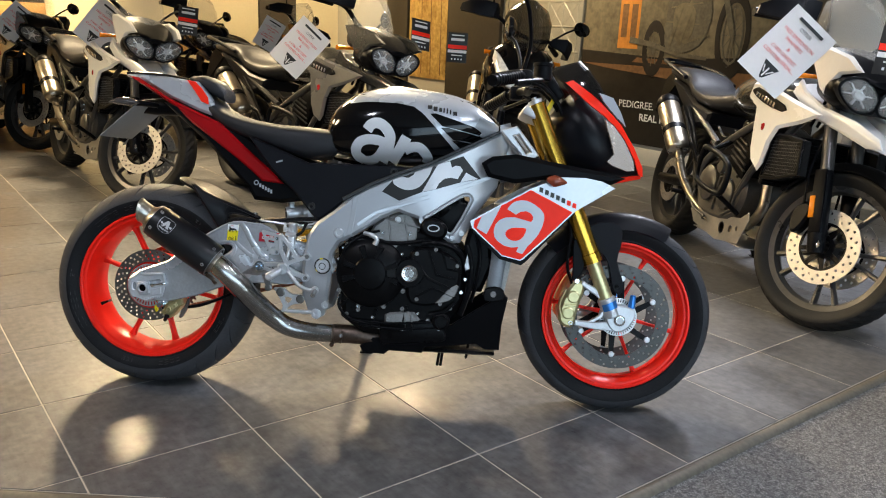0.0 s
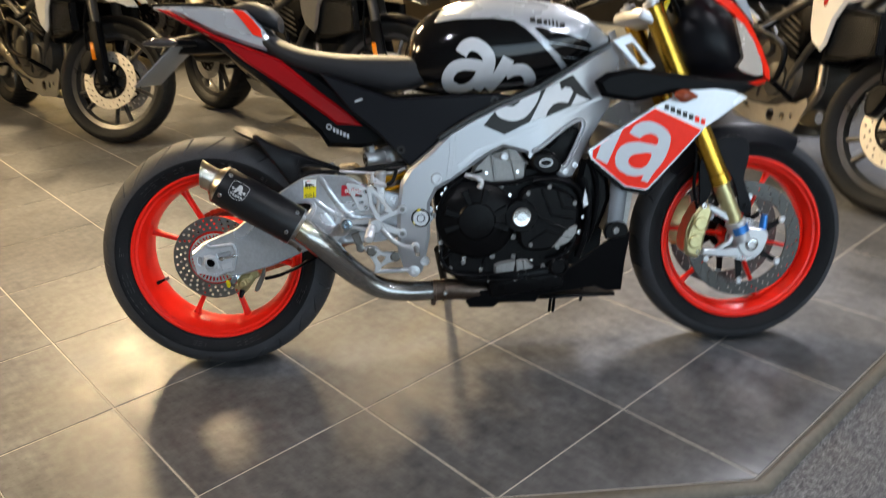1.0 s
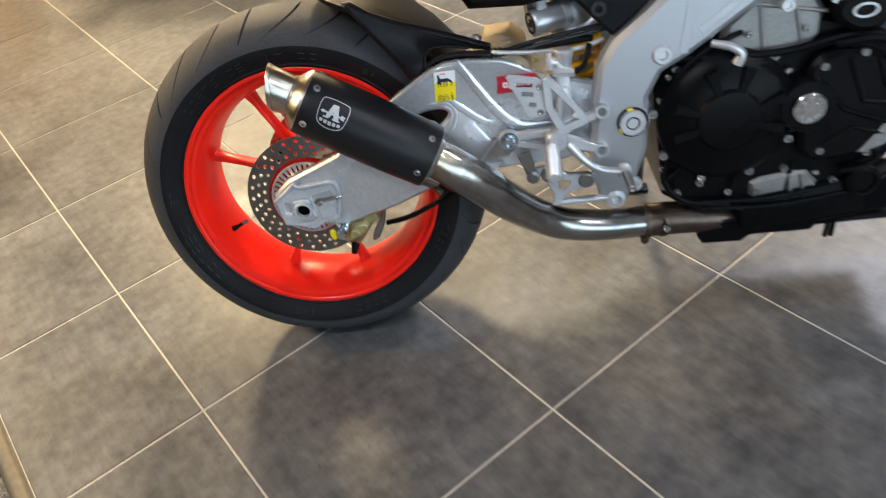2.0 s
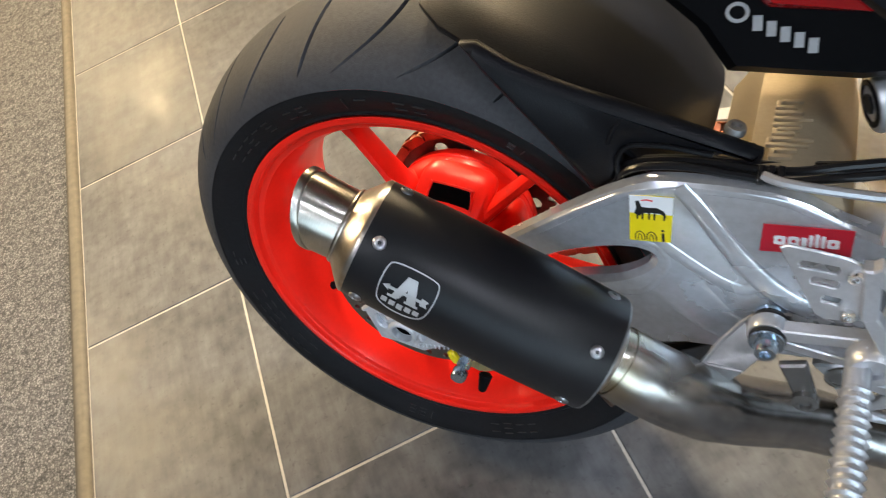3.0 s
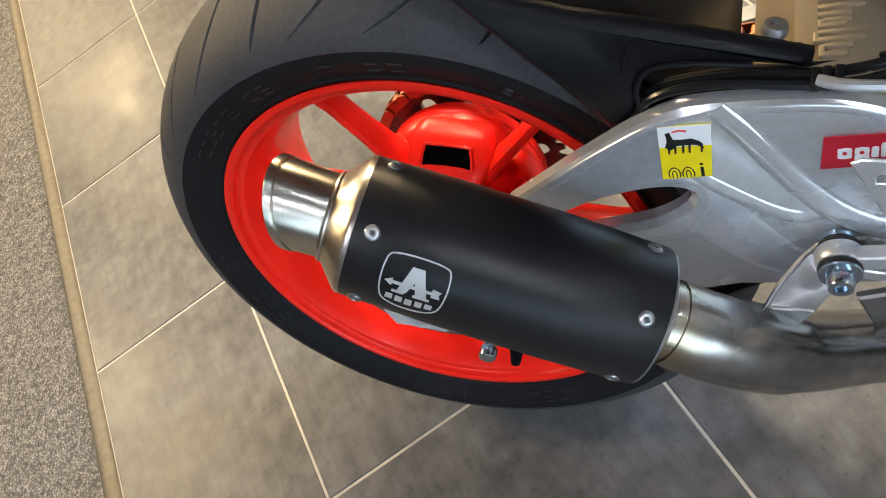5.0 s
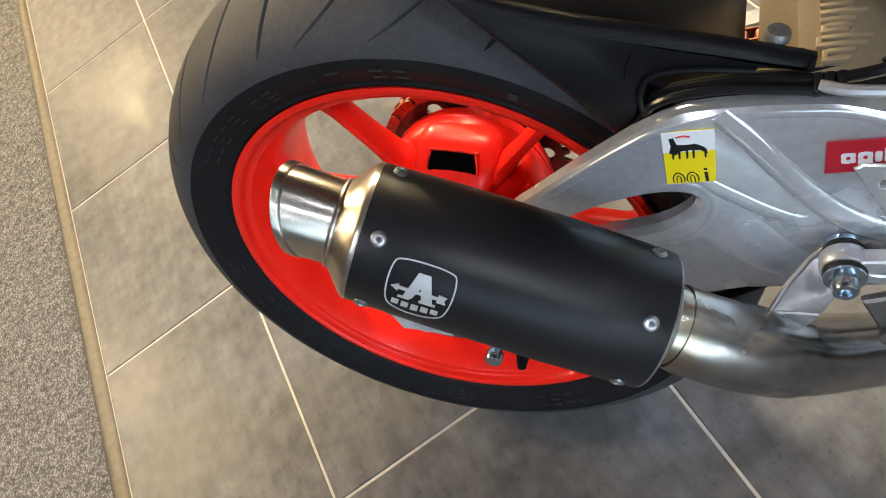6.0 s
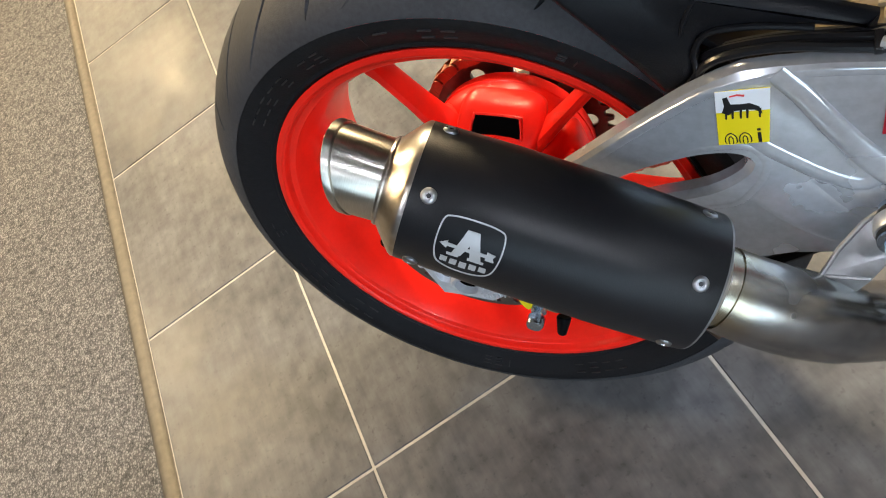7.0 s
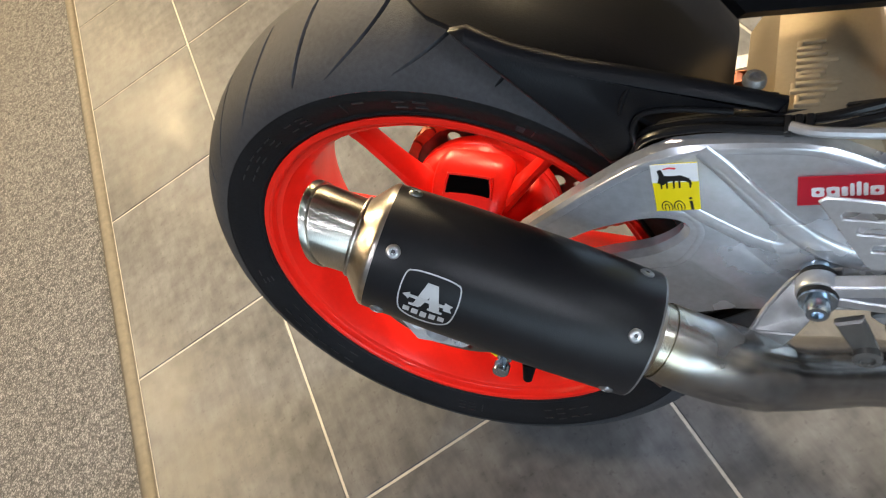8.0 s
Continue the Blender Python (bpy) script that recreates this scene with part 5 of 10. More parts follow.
for xx in (0.2565, 0.2605, 0.2655, 0.2695, 0.277):
    plate_xz("black_bar", strip_poly([(xx + 0.0008, 0.508), (xx, 0.5)], 0.0016, 0.0012), -0.1294, "ink", st, 0.0003)
plate_xz("red_bar", strip_poly([(0.2605, 0.5195), (0.265, 0.5205), (0.2695, 0.5195)], 0.0012, 0.0018), -0.1294, "red_ink", st, 0.0003)
for cx, holes in ((0.2575, ((0.0, 0.0018), (0.0, -0.0016))), (0.2665, ((0.0, -0.0008),)), (0.2755, ())):
    if holes:
        bm = bmesh.new()
        slab(bm, smooth_poly([(cx - 0.0035, 0.4772), (cx - 0.0037, 0.4835), (cx, 0.4872), (cx + 0.0037, 0.4835), (cx + 0.0035, 0.4772)], 3), -0.1291, -0.1294, 0.0001)
        part("dark_mark", bm, M["ink"], st)
        bm = bmesh.new()
        slab(bm, smooth_poly([(cx - 0.0027, 0.4772), (cx - 0.0029, 0.4832), (cx, 0.4862), (cx + 0.0029, 0.4832), (cx + 0.0027, 0.4772)], 3), -0.1293, -0.1296, 0.0001)
        part("yellow_mark", bm, M["yellow"], st)
        bm = bmesh.new()
        slab(bm, smooth_poly([(cx - 0.0015, 0.4772), (cx - 0.0016, 0.4826), (cx, 0.4845), (cx + 0.0016, 0.4826), (cx + 0.0015, 0.4772)], 3), -0.1295, -0.1298, 0.0001)
        part("dark_mark", bm, M["ink"], st)
        bm = bmesh.new()
        slab(bm, smooth_poly([(cx - 0.0008, 0.4772), (cx - 0.0009, 0.4822), (cx, 0.4836), (cx + 0.0009, 0.4822), (cx + 0.0008, 0.4772)], 3), -0.1297, -0.13, 0.0001)
        part("yellow_mark", bm, M["yellow"], st)
    else:
        plate_xz("dark_mark", rect(cx - 0.0011, cx + 0.0011, 0.4768, 0.4862), -0.1291, "ink", st, 0.0003)
        plate_xz("dark_mark", rect(cx - 0.0011, cx + 0.0011, 0.4878, 0.4898), -0.1291, "ink", st, 0.0003)
rs = plate_xz("red_sticker", [(0.346, 0.4775), (0.407, 0.479), (0.4075, 0.5045), (0.348, 0.505)], -0.1287, "crimson", swing)
for cx, wd, lo, hi in ((0.3595, 0.0036, 0.4862, 0.4945), (0.3688, 0.0036, 0.4832, 0.4945), (0.3758, 0.0018, 0.4862, 0.4945), (0.3803, 0.0013, 0.4862, 0.4972), (0.3843, 0.0013, 0.4862, 0.4985), (0.3883, 0.0013, 0.4862, 0.4972), (0.3948, 0.0036, 0.4862, 0.4945)):
    bm = bmesh.new()
    mid = (lo + hi) / 2
    out = smooth_poly([(cx - wd, lo), (cx + wd, lo), (cx + wd * 1.05, mid), (cx + wd, hi), (cx - wd, hi), (cx - wd * 1.05, mid)], 2)
    slab(bm, out, -0.1295, -0.1298, 0.0001, holes=[smooth_poly([(cx + 0.0014 * math.cos(a), 0.4903 + 0.0017 * math.sin(a)) for a in np.linspace(0, 2 * math.pi, 8, endpoint=False)], 1)] if wd > 0.003 else [])
    part("white_mark", bm, M["white"], rs)
# cable over the arm with its clip
bm = bmesh.new()
tube(bm, [(0.236, -0.106, 0.515), (0.246, -0.111, 0.532), (0.266, -0.114, 0.541), (0.297, -0.1155, 0.543), (0.325, -0.117, 0.5395), (0.361, -0.117, 0.5355), (0.40, -0.114, 0.54), (0.52, -0.1, 0.55)], 0.0032, 8)
part("brake_hose", bm, M["hose"], swing, "black rubber brake hose")
bm = bmesh.new()
tube(bm, [(0.232, -0.1, 0.512), (0.246, -0.103, 0.532), (0.27, -0.106, 0.54), (0.30, -0.108, 0.542), (0.36, -0.11, 0.539), (0.41, -0.106, 0.546), (0.52, -0.095, 0.556)], 0.0034, 8)
part("brake_hose", bm, M["hose"], swing, "black rubber brake hose")
bm = bmesh.new()
tube(bm, [(0.228, -0.096, 0.505), (0.246, -0.098, 0.528), (0.29, -0.1, 0.536), (0.36, -0.1, 0.534), (0.5, -0.09, 0.535)], 0.0055, 8)
part("brake_hose", bm, M["hose"], swing, "black rubber brake hose")
for dx in (-0.0065, 0.0, 0.0065):
    bm = bmesh.new()
    block(bm, (0.350 + dx, -0.1145, 0.5385), (0.005, 0.013, 0.0095), pose(0, 0, 0, 30, 4, 0), 0.0012)
    part("hose_clip", bm, M["hose"], swing, "ribbed black hose clip")
# chain guard / hugger
bm = bmesh.new()
rings = []
for a, w, cut in ((79, 0.035, 0.004), (77, 0.06, 0.006), (73, 0.08, 0.01), (66, 0.093, 0.012), (58, 0.102, 0.012), (52, 0.105, 0.012), (44, 0.106, 0.012), (36, 0.104, 0.012), (31, 0.085, 0.012)):
    q = radians(a)
    ring_o, ring_i = [], []
    for u in np.linspace(-1, 1, 15):
        r = 0.346 - cut * max(0, abs(u) - 0.55) / 0.45 * (1.0 if u < 0 else 0.5)
        yy = w * math.copysign(min(1, abs(u) * 1.18), u)
        ring_o.append(RA + V(r * math.cos(q), yy, r * math.sin(q)))
        ring_i.append(RA + V((r - 0.004) * math.cos(q), yy * 0.965, (r - 0.004) * math.sin(q)))
    rings.append(ring_o + ring_i[::-1])
loft(bm, rings)
# side wing that reaches the swingarm
WING = [(0.126, 0.640), (0.146, 0.608), (0.165, 0.580), (0.185, 0.551), (0.203, 0.523), (0.2145, 0.5035), (0.226, 0.508), (0.237, 0.519), (0.241, 0.53), (0.2415, 0.541), (0.247, 0.550), (0.256, 0.5535), (0.277, 0.553), (0.31, 0.547), (0.342, 0.5395), (0.344, 0.549), (0.30, 0.567), (0.249, 0.587), (0.207, 0.602), (0.165, 0.621), (0.14, 0.640)]
slab(bm, WING, -0.090, -0.109, 0.0065)
hug = part("hugger", bm, M["hugger"], bike, "matt black plastic rear hugger", 62)
bm = bmesh.new()
tube(bm, [(0.2465, -0.1075, 0.5805), (0.2405, -0.1088, 0.573), (0.2365, -0.109, 0.565), (0.2335, -0.109, 0.556)], [0.0012, 0.0019, 0.0019, 0.0012], 8)
part("moulded_line", bm, M["hugger"], hug)
bm = bmesh.new()
tube(bm, [(0.2285, -0.1085, 0.511), (0.2385, -0.109, 0.524), (0.2395, -0.109, 0.540), (0.246, -0.109, 0.5525), (0.257, -0.109, 0.5565), (0.279, -0.1088, 0.5555), (0.31, -0.1085, 0.5495)], 0.0022, 8)
part("moulded_rim", bm, M["hugger"], hug)
for px, pz, yy in ((0.322, 0.556, -0.088),):
    bolt(hug, V(px, yy, pz), (0.3, 0, 1), 0.008, 0.006, "engine_grey")

# champagne linkage cover in front of the wheel
bm = bmesh.new()
rings = []
for yy in (-0.112, -0.108, 0.05, 0.054):
    e = 0.003 if yy in (-0.112, 0.054) else 0
    rings.append([(x, yy, z) for x, z in ((0.312 + e, 0.40), (0.306 + e, 0.50), (0.333 + e, 0.5385 - e), (0.376 - e, 0.5405 - e), (0.40 - e, 0.52), (0.42 - e, 0.42))])
loft(bm, rings)
lp = part("link_cover", bm, M["bronze"], bike, "champagne alloy linkage cover")
for k, (x0, x1, wd) in enumerate(((0.346, 0.362, 0.011), (0.343, 0.372, 0.010), (0.346, 0.362, 0.007), (0.346, 0.366, 0.004), (0.346, 0.373, 0.004), (0.346, 0.366, 0.004), (0.346, 0.362, 0.011))):
    yc = (-0.093, -0.0795, -0.067, -0.0585, -0.051, -0.0435, -0.033)[k]
    for u in ((-1, 1) if wd > 0.006 else (0,)):
        bm = bmesh.new()
        block(bm, ((x0 + x1) / 2 + (0.003 if u > 0 else 0), yc + u * wd * 0.36, 0.5412), (x1 - x0, 0.0036, 0.0036), bevel=0.0012)
        part("raised_bar", bm, M["bronze"], lp)
    if wd > 0.006:
        bm = bmesh.new()
        block(bm, (x0 + 0.002, yc, 0.5412), (0.0036, wd * 0.9, 0.0036), bevel=0.0012)
        part("raised_bar", bm, M["bronze"], lp)
# rear caliper under the arm
bm = bmesh.new()
slab(bm, smooth_poly([(0.0523, 0.2512), (0.060, 0.268), (0.069, 0.2763), (0.088, 0.284), (0.107, 0.2898), (0.116, 0.2693), (0.1048, 0.2625), (0.094, 0.248), (0.078, 0.2284), (0.0641, 0.2215), (0.0521, 0.2342)], 2), -0.062, -0.112, 0.005)
slab(bm, [(0.060, 0.262), (0.074, 0.272), (0.094, 0.277), (0.100, 0.264), (0.086, 0.244), (0.066, 0.236), (0.057, 0.245)], -0.11, -0.1225, 0.005)
block(bm, (0.058, -0.104, 0.243), (0.018, 0.03, 0.014), pose(0, 0, 0, 0, 30, 0), 0.003)
rc = part("rear_caliper", bm, M["pale_gold"], bike, "pale gold rear brake caliper")
for px, pz in ((0.072, 0.254), (0.089, 0.263)):
    bm = bmesh.new()
    lathe(bm, [(0.0085, 0), (0.0085, 0.003), (0.0065, 0.005), (0.003, 0.0045), (0.0005, 0.0045)], (px, -0.1215, pz), (0, -1, 0), 18)
    part("piston_cap", bm, M["pale_gold"], rc)
bm = bmesh.new()
slab(bm, smooth_poly([(0.1217, 0.2842), (0.1298, 0.2875), (0.126, 0.262), (0.1094, 0.229), (0.0966, 0.2261), (0.105, 0.250), (0.116, 0.266)], 2), -0.09, -0.104, 0.003)
part("hose_banjo", bm, M["graphite"], rc, "dark grey hose union")
bm = bmesh.new()
pa, pb = V(0.0585, -0.112, 0.2718), V(0.0574, -0.1585, 0.2723)
L = (pb - pa).length
lathe(bm, [(0.0055, 0), (0.0055, L * 0.2), (0.0078, L * 0.22), (0.0078, L * 0.34), (0.0052, L * 0.37), (0.0052, L * 0.48), (0.0078, L * 0.5), (0.0078, L * 0.62), (0.0052, L * 0.65), (0.0056, L * 0.74), (0.0086, L * 0.76), (0.0086, L * 0.96), (0.0074, L), (0.0005, L)], pa, pb - pa, 16)
part("caliper_pin", bm, M["blue_zinc"], rc, "zinc plated caliper pin")
bm = bmesh.new()
rod(bm, (0.070, -0.122, 0.236), (0.0655, -0.134, 0.2195), 0.0078, 0.0048, 12, 0.0015)
part("bleed_cap", bm, M["plastic"], rc, "black rubber bleed cap")
bm = bmesh.new()
slab(bm, smooth_poly([(0.028, 0.262), (0.036, 0.264), (0.040, 0.25), (0.034, 0.243), (0.029, 0.25)], 2), -0.115, -0.122, 0.002)
part("spring_clip", bm, M["yellow"], rc, "yellow marked spring clip")
bm = bmesh.new()
tube(bm, [(0.13, -0.11, 0.262), (0.18, -0.115, 0.275), (0.26, -0.11, 0.31), (0.36, -0.1, 0.36)], 0.005, 8)
part("brake_hose", bm, M["plastic"], rc)

# ---- exhaust ----
AX = V(0.835, 0.03, -0.549).normalized()
MC = V(0.2632, -0.2008, 0.3996)


def mp(s):
    return MC + AX * s


muf = part("muffler", lathe(bmesh.new(), [(0.043, -0.2415), (0.0483, -0.2415), (0.0488, -0.24), (0.0505, -0.18), (0.0508, -0.10), (0.0492, -0.034), (0.0486, -0.0325), (0.043, -0.0325)], MC, AX, 72, closed_prof=True),
           M["sleeve"], bike, "satin black cylindrical muffler sleeve")
part("front_cap", lathe(bmesh.new(), [(0.0435, -0.040), (0.0432, -0.0365), (0.038, -0.0355), (0.033, -0.034), (0.029, -0.034), (0.028, -0.045)], MC, AX, 64), M["cap_steel"], muf, "brown steel muffler front cap")
part("rolled_lip", lathe(bmesh.new(), [(0.0435, -0.0335), (0.0445, -0.0318), (0.0468, -0.031), (0.0484, -0.0316), (0.0489, -0.0332), (0.0478, -0.0345)], MC, AX, 72, closed_prof=True), M["bracket"], muf, "thin grey rolled lip")
part("end_cap", lathe(bmesh.new(), [(0.0486, -0.238), (0.0488, -0.2425), (0.0474, -0.2448), (0.0425, -0.2492), (0.0378, -0.2532), (0.0335, -0.2568), (0.0312, -0.259), (0.0295, -0.2592), (0.0295, -0.24)], MC, AX, 72), M["weld"], muf, "straw tinted steel end cone")
turned = Matrix.Translation(MC) @ AX.to_track_quat("Z", "Y").to_matrix().to_4x4()
slant = turned.to_3x3().transposed() @ V(0.549, 0.0, 0.835)
slant.z = 0
slant.normalize()
for nm, prof, mt, lb in (("tip", [(0.0288, -0.258), (0.0298, -0.2595), (0.0304, -0.2842), (0.0296, -0.2846), (0.0296, -0.2858), (0.0311, -0.2862), (0.0315, -0.2870), (0.0315, -0.2916), (0.0309, -0.2922), (0.0292, -0.2922), (0.0288, -0.291), (0.0286, -0.25)], "turned_steel", "brushed steel exhaust outlet"),
                         ("weld_bead", [(0.0296, -0.2572), (0.0316, -0.2582), (0.0322, -0.2598), (0.0314, -0.2614), (0.0298, -0.262)], "weld", "straw tinted weld bead")):
    bm = lathe(bmesh.new(), prof, (0, 0, 0), (0, 0, 1), 72, closed_prof=True)
    if nm == "tip":
        # the outlet is cut on the slant
        for v in bm.verts:
            v.co.z -= 0.44 * v.co.dot(slant) * max(0.0, min(1.0, (-0.2595 - v.co.z) / 0.02))
    ob = part(nm, bm, M[mt], muf, lb)
    ob.matrix_local = turned
part("baffle", lathe(bmesh.new(), [(0.0288, -0.262), (0.017, -0.26), (0.017, -0.28), (0.015, -0.28), (0.015, -0.255)], MC, AX, 32), M["scorched"], muf)
# frame for points on the sleeve: around the axis, 0 degrees to the left, 90 up
NU = (V(0, 1, 0) - AX * AX.y).normalized()
NV = AX.cross(NU) * -1
NV = NV if NV.z > 0 else -NV


def on_sleeve(s, deg, r):
    return mp(s) + (NU * math.cos(radians(deg)) + NV * math.sin(radians(deg))) * r


for s in (-0.228, -0.048):
    for a in (62, 127, 195, 255, 312, 8):
        n = on_sleeve(0, a, 1) - mp(0)
        bm = bmesh.new()
        at = on_sleeve(s, a, 0.0487)
        lathe(bm, [(0.0054, 0), (0.0054, 0.0012), (0.0046, 0.0022), (0.0032, 0.0027), (0.0024, 0.0026), (0.0019, 0.0016), (0.0004, 0.0016)], at, n, 18)
        rv = part("rivet", bm, M["rivet"], muf, "small round steel rivet")
        # black hexagon in the head, painted shade of a socket
        bm = bmesh.new()
        lathe(bm, [(0.0017, 0.0012), (0.0017, 0.0019), (0.0004, 0.0019)], at, n, 6)
        part("socket", bm, M["ink"], rv)


def wrap_shape(name, poly, material, deg0, s0, r=0.0509, th=0.0003, parent=None, ang=0.0):
    """A flat shape laid round the sleeve: poly in metres, x along the axis and y round it."""
    bm = bmesh.new()
    rr = r
    ca, sa = math.cos(radians(ang)), math.sin(radians(ang))
    t = bmesh.new()
    f = t.faces.new([t.verts.new((x, 0, z)) for x, z in poly])
    t.normal_update()
    bmesh.ops.triangulate(t, faces=[f])
    for _ in range(2):
        bmesh.ops.subdivide_edges(t, edges=[e for e in t.edges if e.calc_length() > 0.004], cuts=1)
        bmesh.ops.triangulate(t, faces=t.faces[:])
    for v in t.verts:
        x, z = v.co.x * ca - v.co.z * sa, v.co.x * sa + v.co.z * ca
        v.co = on_sleeve(s0 + x, deg0 - math.degrees(z / rr), rr)
    me = bpy.data.meshes.new("tmp")
    t.to_mesh(me)
    t.free()
    bm.from_mesh(me)
    bpy.data.meshes.remove(me)
    r2 = bmesh.ops.extrude_face_region(bm, geom=bm.faces[:])
    for v in (g for g in r2["geom"] if isinstance(g, bmesh.types.BMVert)):
        d = v.co - (mp(0) + AX * (v.co - mp(0)).dot(AX))
        v.co -= d.normalized() * 0.0006
    return part(name, bm, M[material], parent or muf)


SH = smooth_poly([(-0.0205, 0.0165), (-0.0215, 0.0), (-0.0185, -0.0145), (-0.010, -0.0205), (0.0, -0.022), (0.010, -0.0205), (0.0185, -0.0145), (0.0215, 0.0), (0.0205, 0.0165), (0.015, 0.0205), (0.0, 0.0215), (-0.015, 0.0205)], 4)
BD, BS = 158, -0.194

# badge on the sleeve: a shield outline with plain bars
n = len(SH)
q = n // 4
for k in range(4):
    seg_pts = [SH[(k * q + i) % n] for i in range(q + 1)]
    wrap_shape("badge_outline", strip_poly(seg_pts, 0.001), "etched", BD, BS)
wrap_shape("badge_peak", [(-0.0035, 0.0145), (0.0045, 0.0145), (0.0105, -0.006), (0.003, -0.006), (0.0006, 0.004), (-0.0035, -0.006), (-0.0095, -0.006)], "etched", BD, BS)
for x0, x1 in ((-0.0125, -0.0045), (0.0015, 0.0125)):
    wrap_shape("badge_foot", rect(x0, x1, -0.0075, -0.0056), "etched", BD, BS)
wrap_shape("badge_bar", strip_poly([(-0.0165, 0.0005), (0.0, 0.0003), (0.0165, 0.0005)], 0.0024), "etched", BD, BS, r=0.051)
wrap_shape("badge_point", [(-0.0185, 0.0005), (-0.0135, 0.0035), (-0.0135, -0.0025)], "etched", BD, BS, r=0.0511)
wrap_shape("badge_flight", [(0.0125, 0.0038), (0.0185, 0.0028), (0.017, 0.0002), (0.0185, -0.0028), (0.0125, -0.0028)], "etched", BD, BS, r=0.0511)
for k in range(5):
    x = -0.0132 + 0.0066 * k
    wrap_shape("badge_block", rect(x - 0.0024, x + 0.0024, -0.0165 + 0.0009 * abs(k - 2), -0.011 + 0.0004 * abs(k - 2)), "etched", BD, BS)

# link pipe from the muffler to the collector under the engine
PIPE = [mp(-0.042), mp(-0.018), V(0.270, -0.1995, 0.3905), V(0.294, -0.1915, 0.3655), V(0.318, -0.178, 0.3375), V(0.339, -0.160, 0.3095), V(0.362, -0.1385, 0.280), V(0.392, -0.116, 0.2485), V(0.435, -0.101, 0.219), V(0.50, -0.094, 0.2045), V(0.585, -0.093, 0.203)]
PIPE_R = [0.0288, 0.0292, 0.0302, 0.031, 0.0312, 0.031, 0.0306, 0.0298, 0.0286, 0.0275, 0.0268]
bm = bmesh.new()
tube(bm, PIPE, PIPE_R, 36, 6)
pipe = part("exhaust_pipe", bm, M["pipe"], bike, "brushed heat-stained steel exhaust pipe")
part("weld_ring", lathe(bmesh.new(), [(0.0285, -0.034), (0.0345, -0.033), (0.0348, -0.030), (0.0325, -0.027), (0.0312, -0.0235), (0.0285, -0.023)], MC, AX, 48, closed_prof=True), M["weld"], pipe, "straw tinted weld collar")
bm = bmesh.new()
tube(bm, PIPE[1:5], [r + 0.0013 for r in PIPE_R[1:5]], 36, 6)
part("slip_sleeve", bm, M["pipe"], pipe, "brushed steel slip joint sleeve")
# sawn cut in the sleeve: a black thread paints the shade in it
SA, SB = PIPE[3], (PIPE[4] - PIPE[3]).normalized()
side = SB.cross(V(0, 1, 0)).normalized()
bm = bmesh.new()
tube(bm, [SA + SB * 0.018 + (V(0, -1, 0) * math.cos(q) + side * math.sin(q)) * 0.0322 for q in (0.0, 0.15, 0.3, 0.45)], 0.0006, 6, 2)
part("slit", bm, M["shade_black"], pipe)
bm = bmesh.new()
tube(bm, [(0.575, -0.093, 0.203), (0.61, -0.094, 0.2045), (0.65, -0.096, 0.204), (0.70, -0.096, 0.199), (0.74, -0.09, 0.195)], [0.0285, 0.029, 0.0285, 0.026, 0.022], 24)
part("collector", bm, M["scorched"], pipe, "scorched brown steel collector joint")
bm = bmesh.new()
lathe(bm, [(0.0285, -0.004), (0.0315, -0.003), (0.0315, 0.003), (0.0285, 0.004)], (0.578, -0.093, 0.203), (1, 0, 0), 28, closed_prof=True)
rod(bm, (0.573, -0.093, 0.172), (0.573, -0.106, 0.170), 0.007, seg=10)
part("clamp", bm, M["scorched"], pipe)
bm = bmesh.new()
tube(bm, [(0.60, -0.105, 0.178), (0.604, -0.123, 0.19), (0.607, -0.1265, 0.205), (0.605, -0.122, 0.22)], 0.0035, 8)
part("spring_lug", bm, M["scorched"], pipe)
bolt(pipe, V(0.605, -0.128, 0.206), (0, -1, 0), 0.007, 0.006)
bm = bmesh.new()
block(bm, (0.225, -0.2, 0.372), (0.03, 0.004, 0.012), pose(0, 0, 0, 0, 33, 0), 0.001)
rod(bm, (0.235, -0.202, 0.362), (0.244, -0.206, 0.355), 0.005, seg=10)
part("spring_hook", bm, M["scorched"], pipe)
# bent sheet hanger that carries the exhaust
HA, HB, HC, HD = V(0.309, -0.172, 0.383), V(0.336, -0.1395, 0.403), V(0.350, -0.1375, 0.414), V(0.373, -0.1375, 0.416)
HE, HF, HG, HH = V(0.372, -0.1385, 0.392), V(0.354, -0.150, 0.377), V(0.341, -0.172, 0.380), V(0.322, -0.176, 0.357)
bm = bmesh.new()
vs = [bm.verts.new(p) for p in (HA, HB, HC, HD, HE, HF, HG, HH)]
for f in ((0, 1, 5, 6), (0, 6, 7), (1, 2, 3, 4), (1, 4, 5)):
    bm.faces.new([vs[k] for k in f])
bmesh.ops.recalc_face_normals(bm, faces=bm.faces)
ex = bmesh.ops.extrude_face_region(bm, geom=bm.faces[:])
for v in (g for g in ex["geom"] if isinstance(g, bmesh.types.BMVert)):
    v.co += V(0.0006, 0.0022, 0.001)
br = part("exhaust_bracket", bm, M["bracket"], bike, "bent steel exhaust hanger")
bm = bmesh.new()
tube(bm, [HH + V(-0.002, 0, 0), HA, HB, HC], 0.0019, 8, 2)
part("folded_lip", bm, M["bracket"], br)
BU = (0.357, -0.134, 0.4075)
bm = bmesh.new()
lathe(bm, [(0.009, -0.004), (0.0125, -0.003), (0.0125, 0.001), (0.009, 0.002)], BU, (0, -1, 0), 24, closed_prof=True)
part("washer", bm, M["blue_zinc"], br)
bm = bmesh.new()
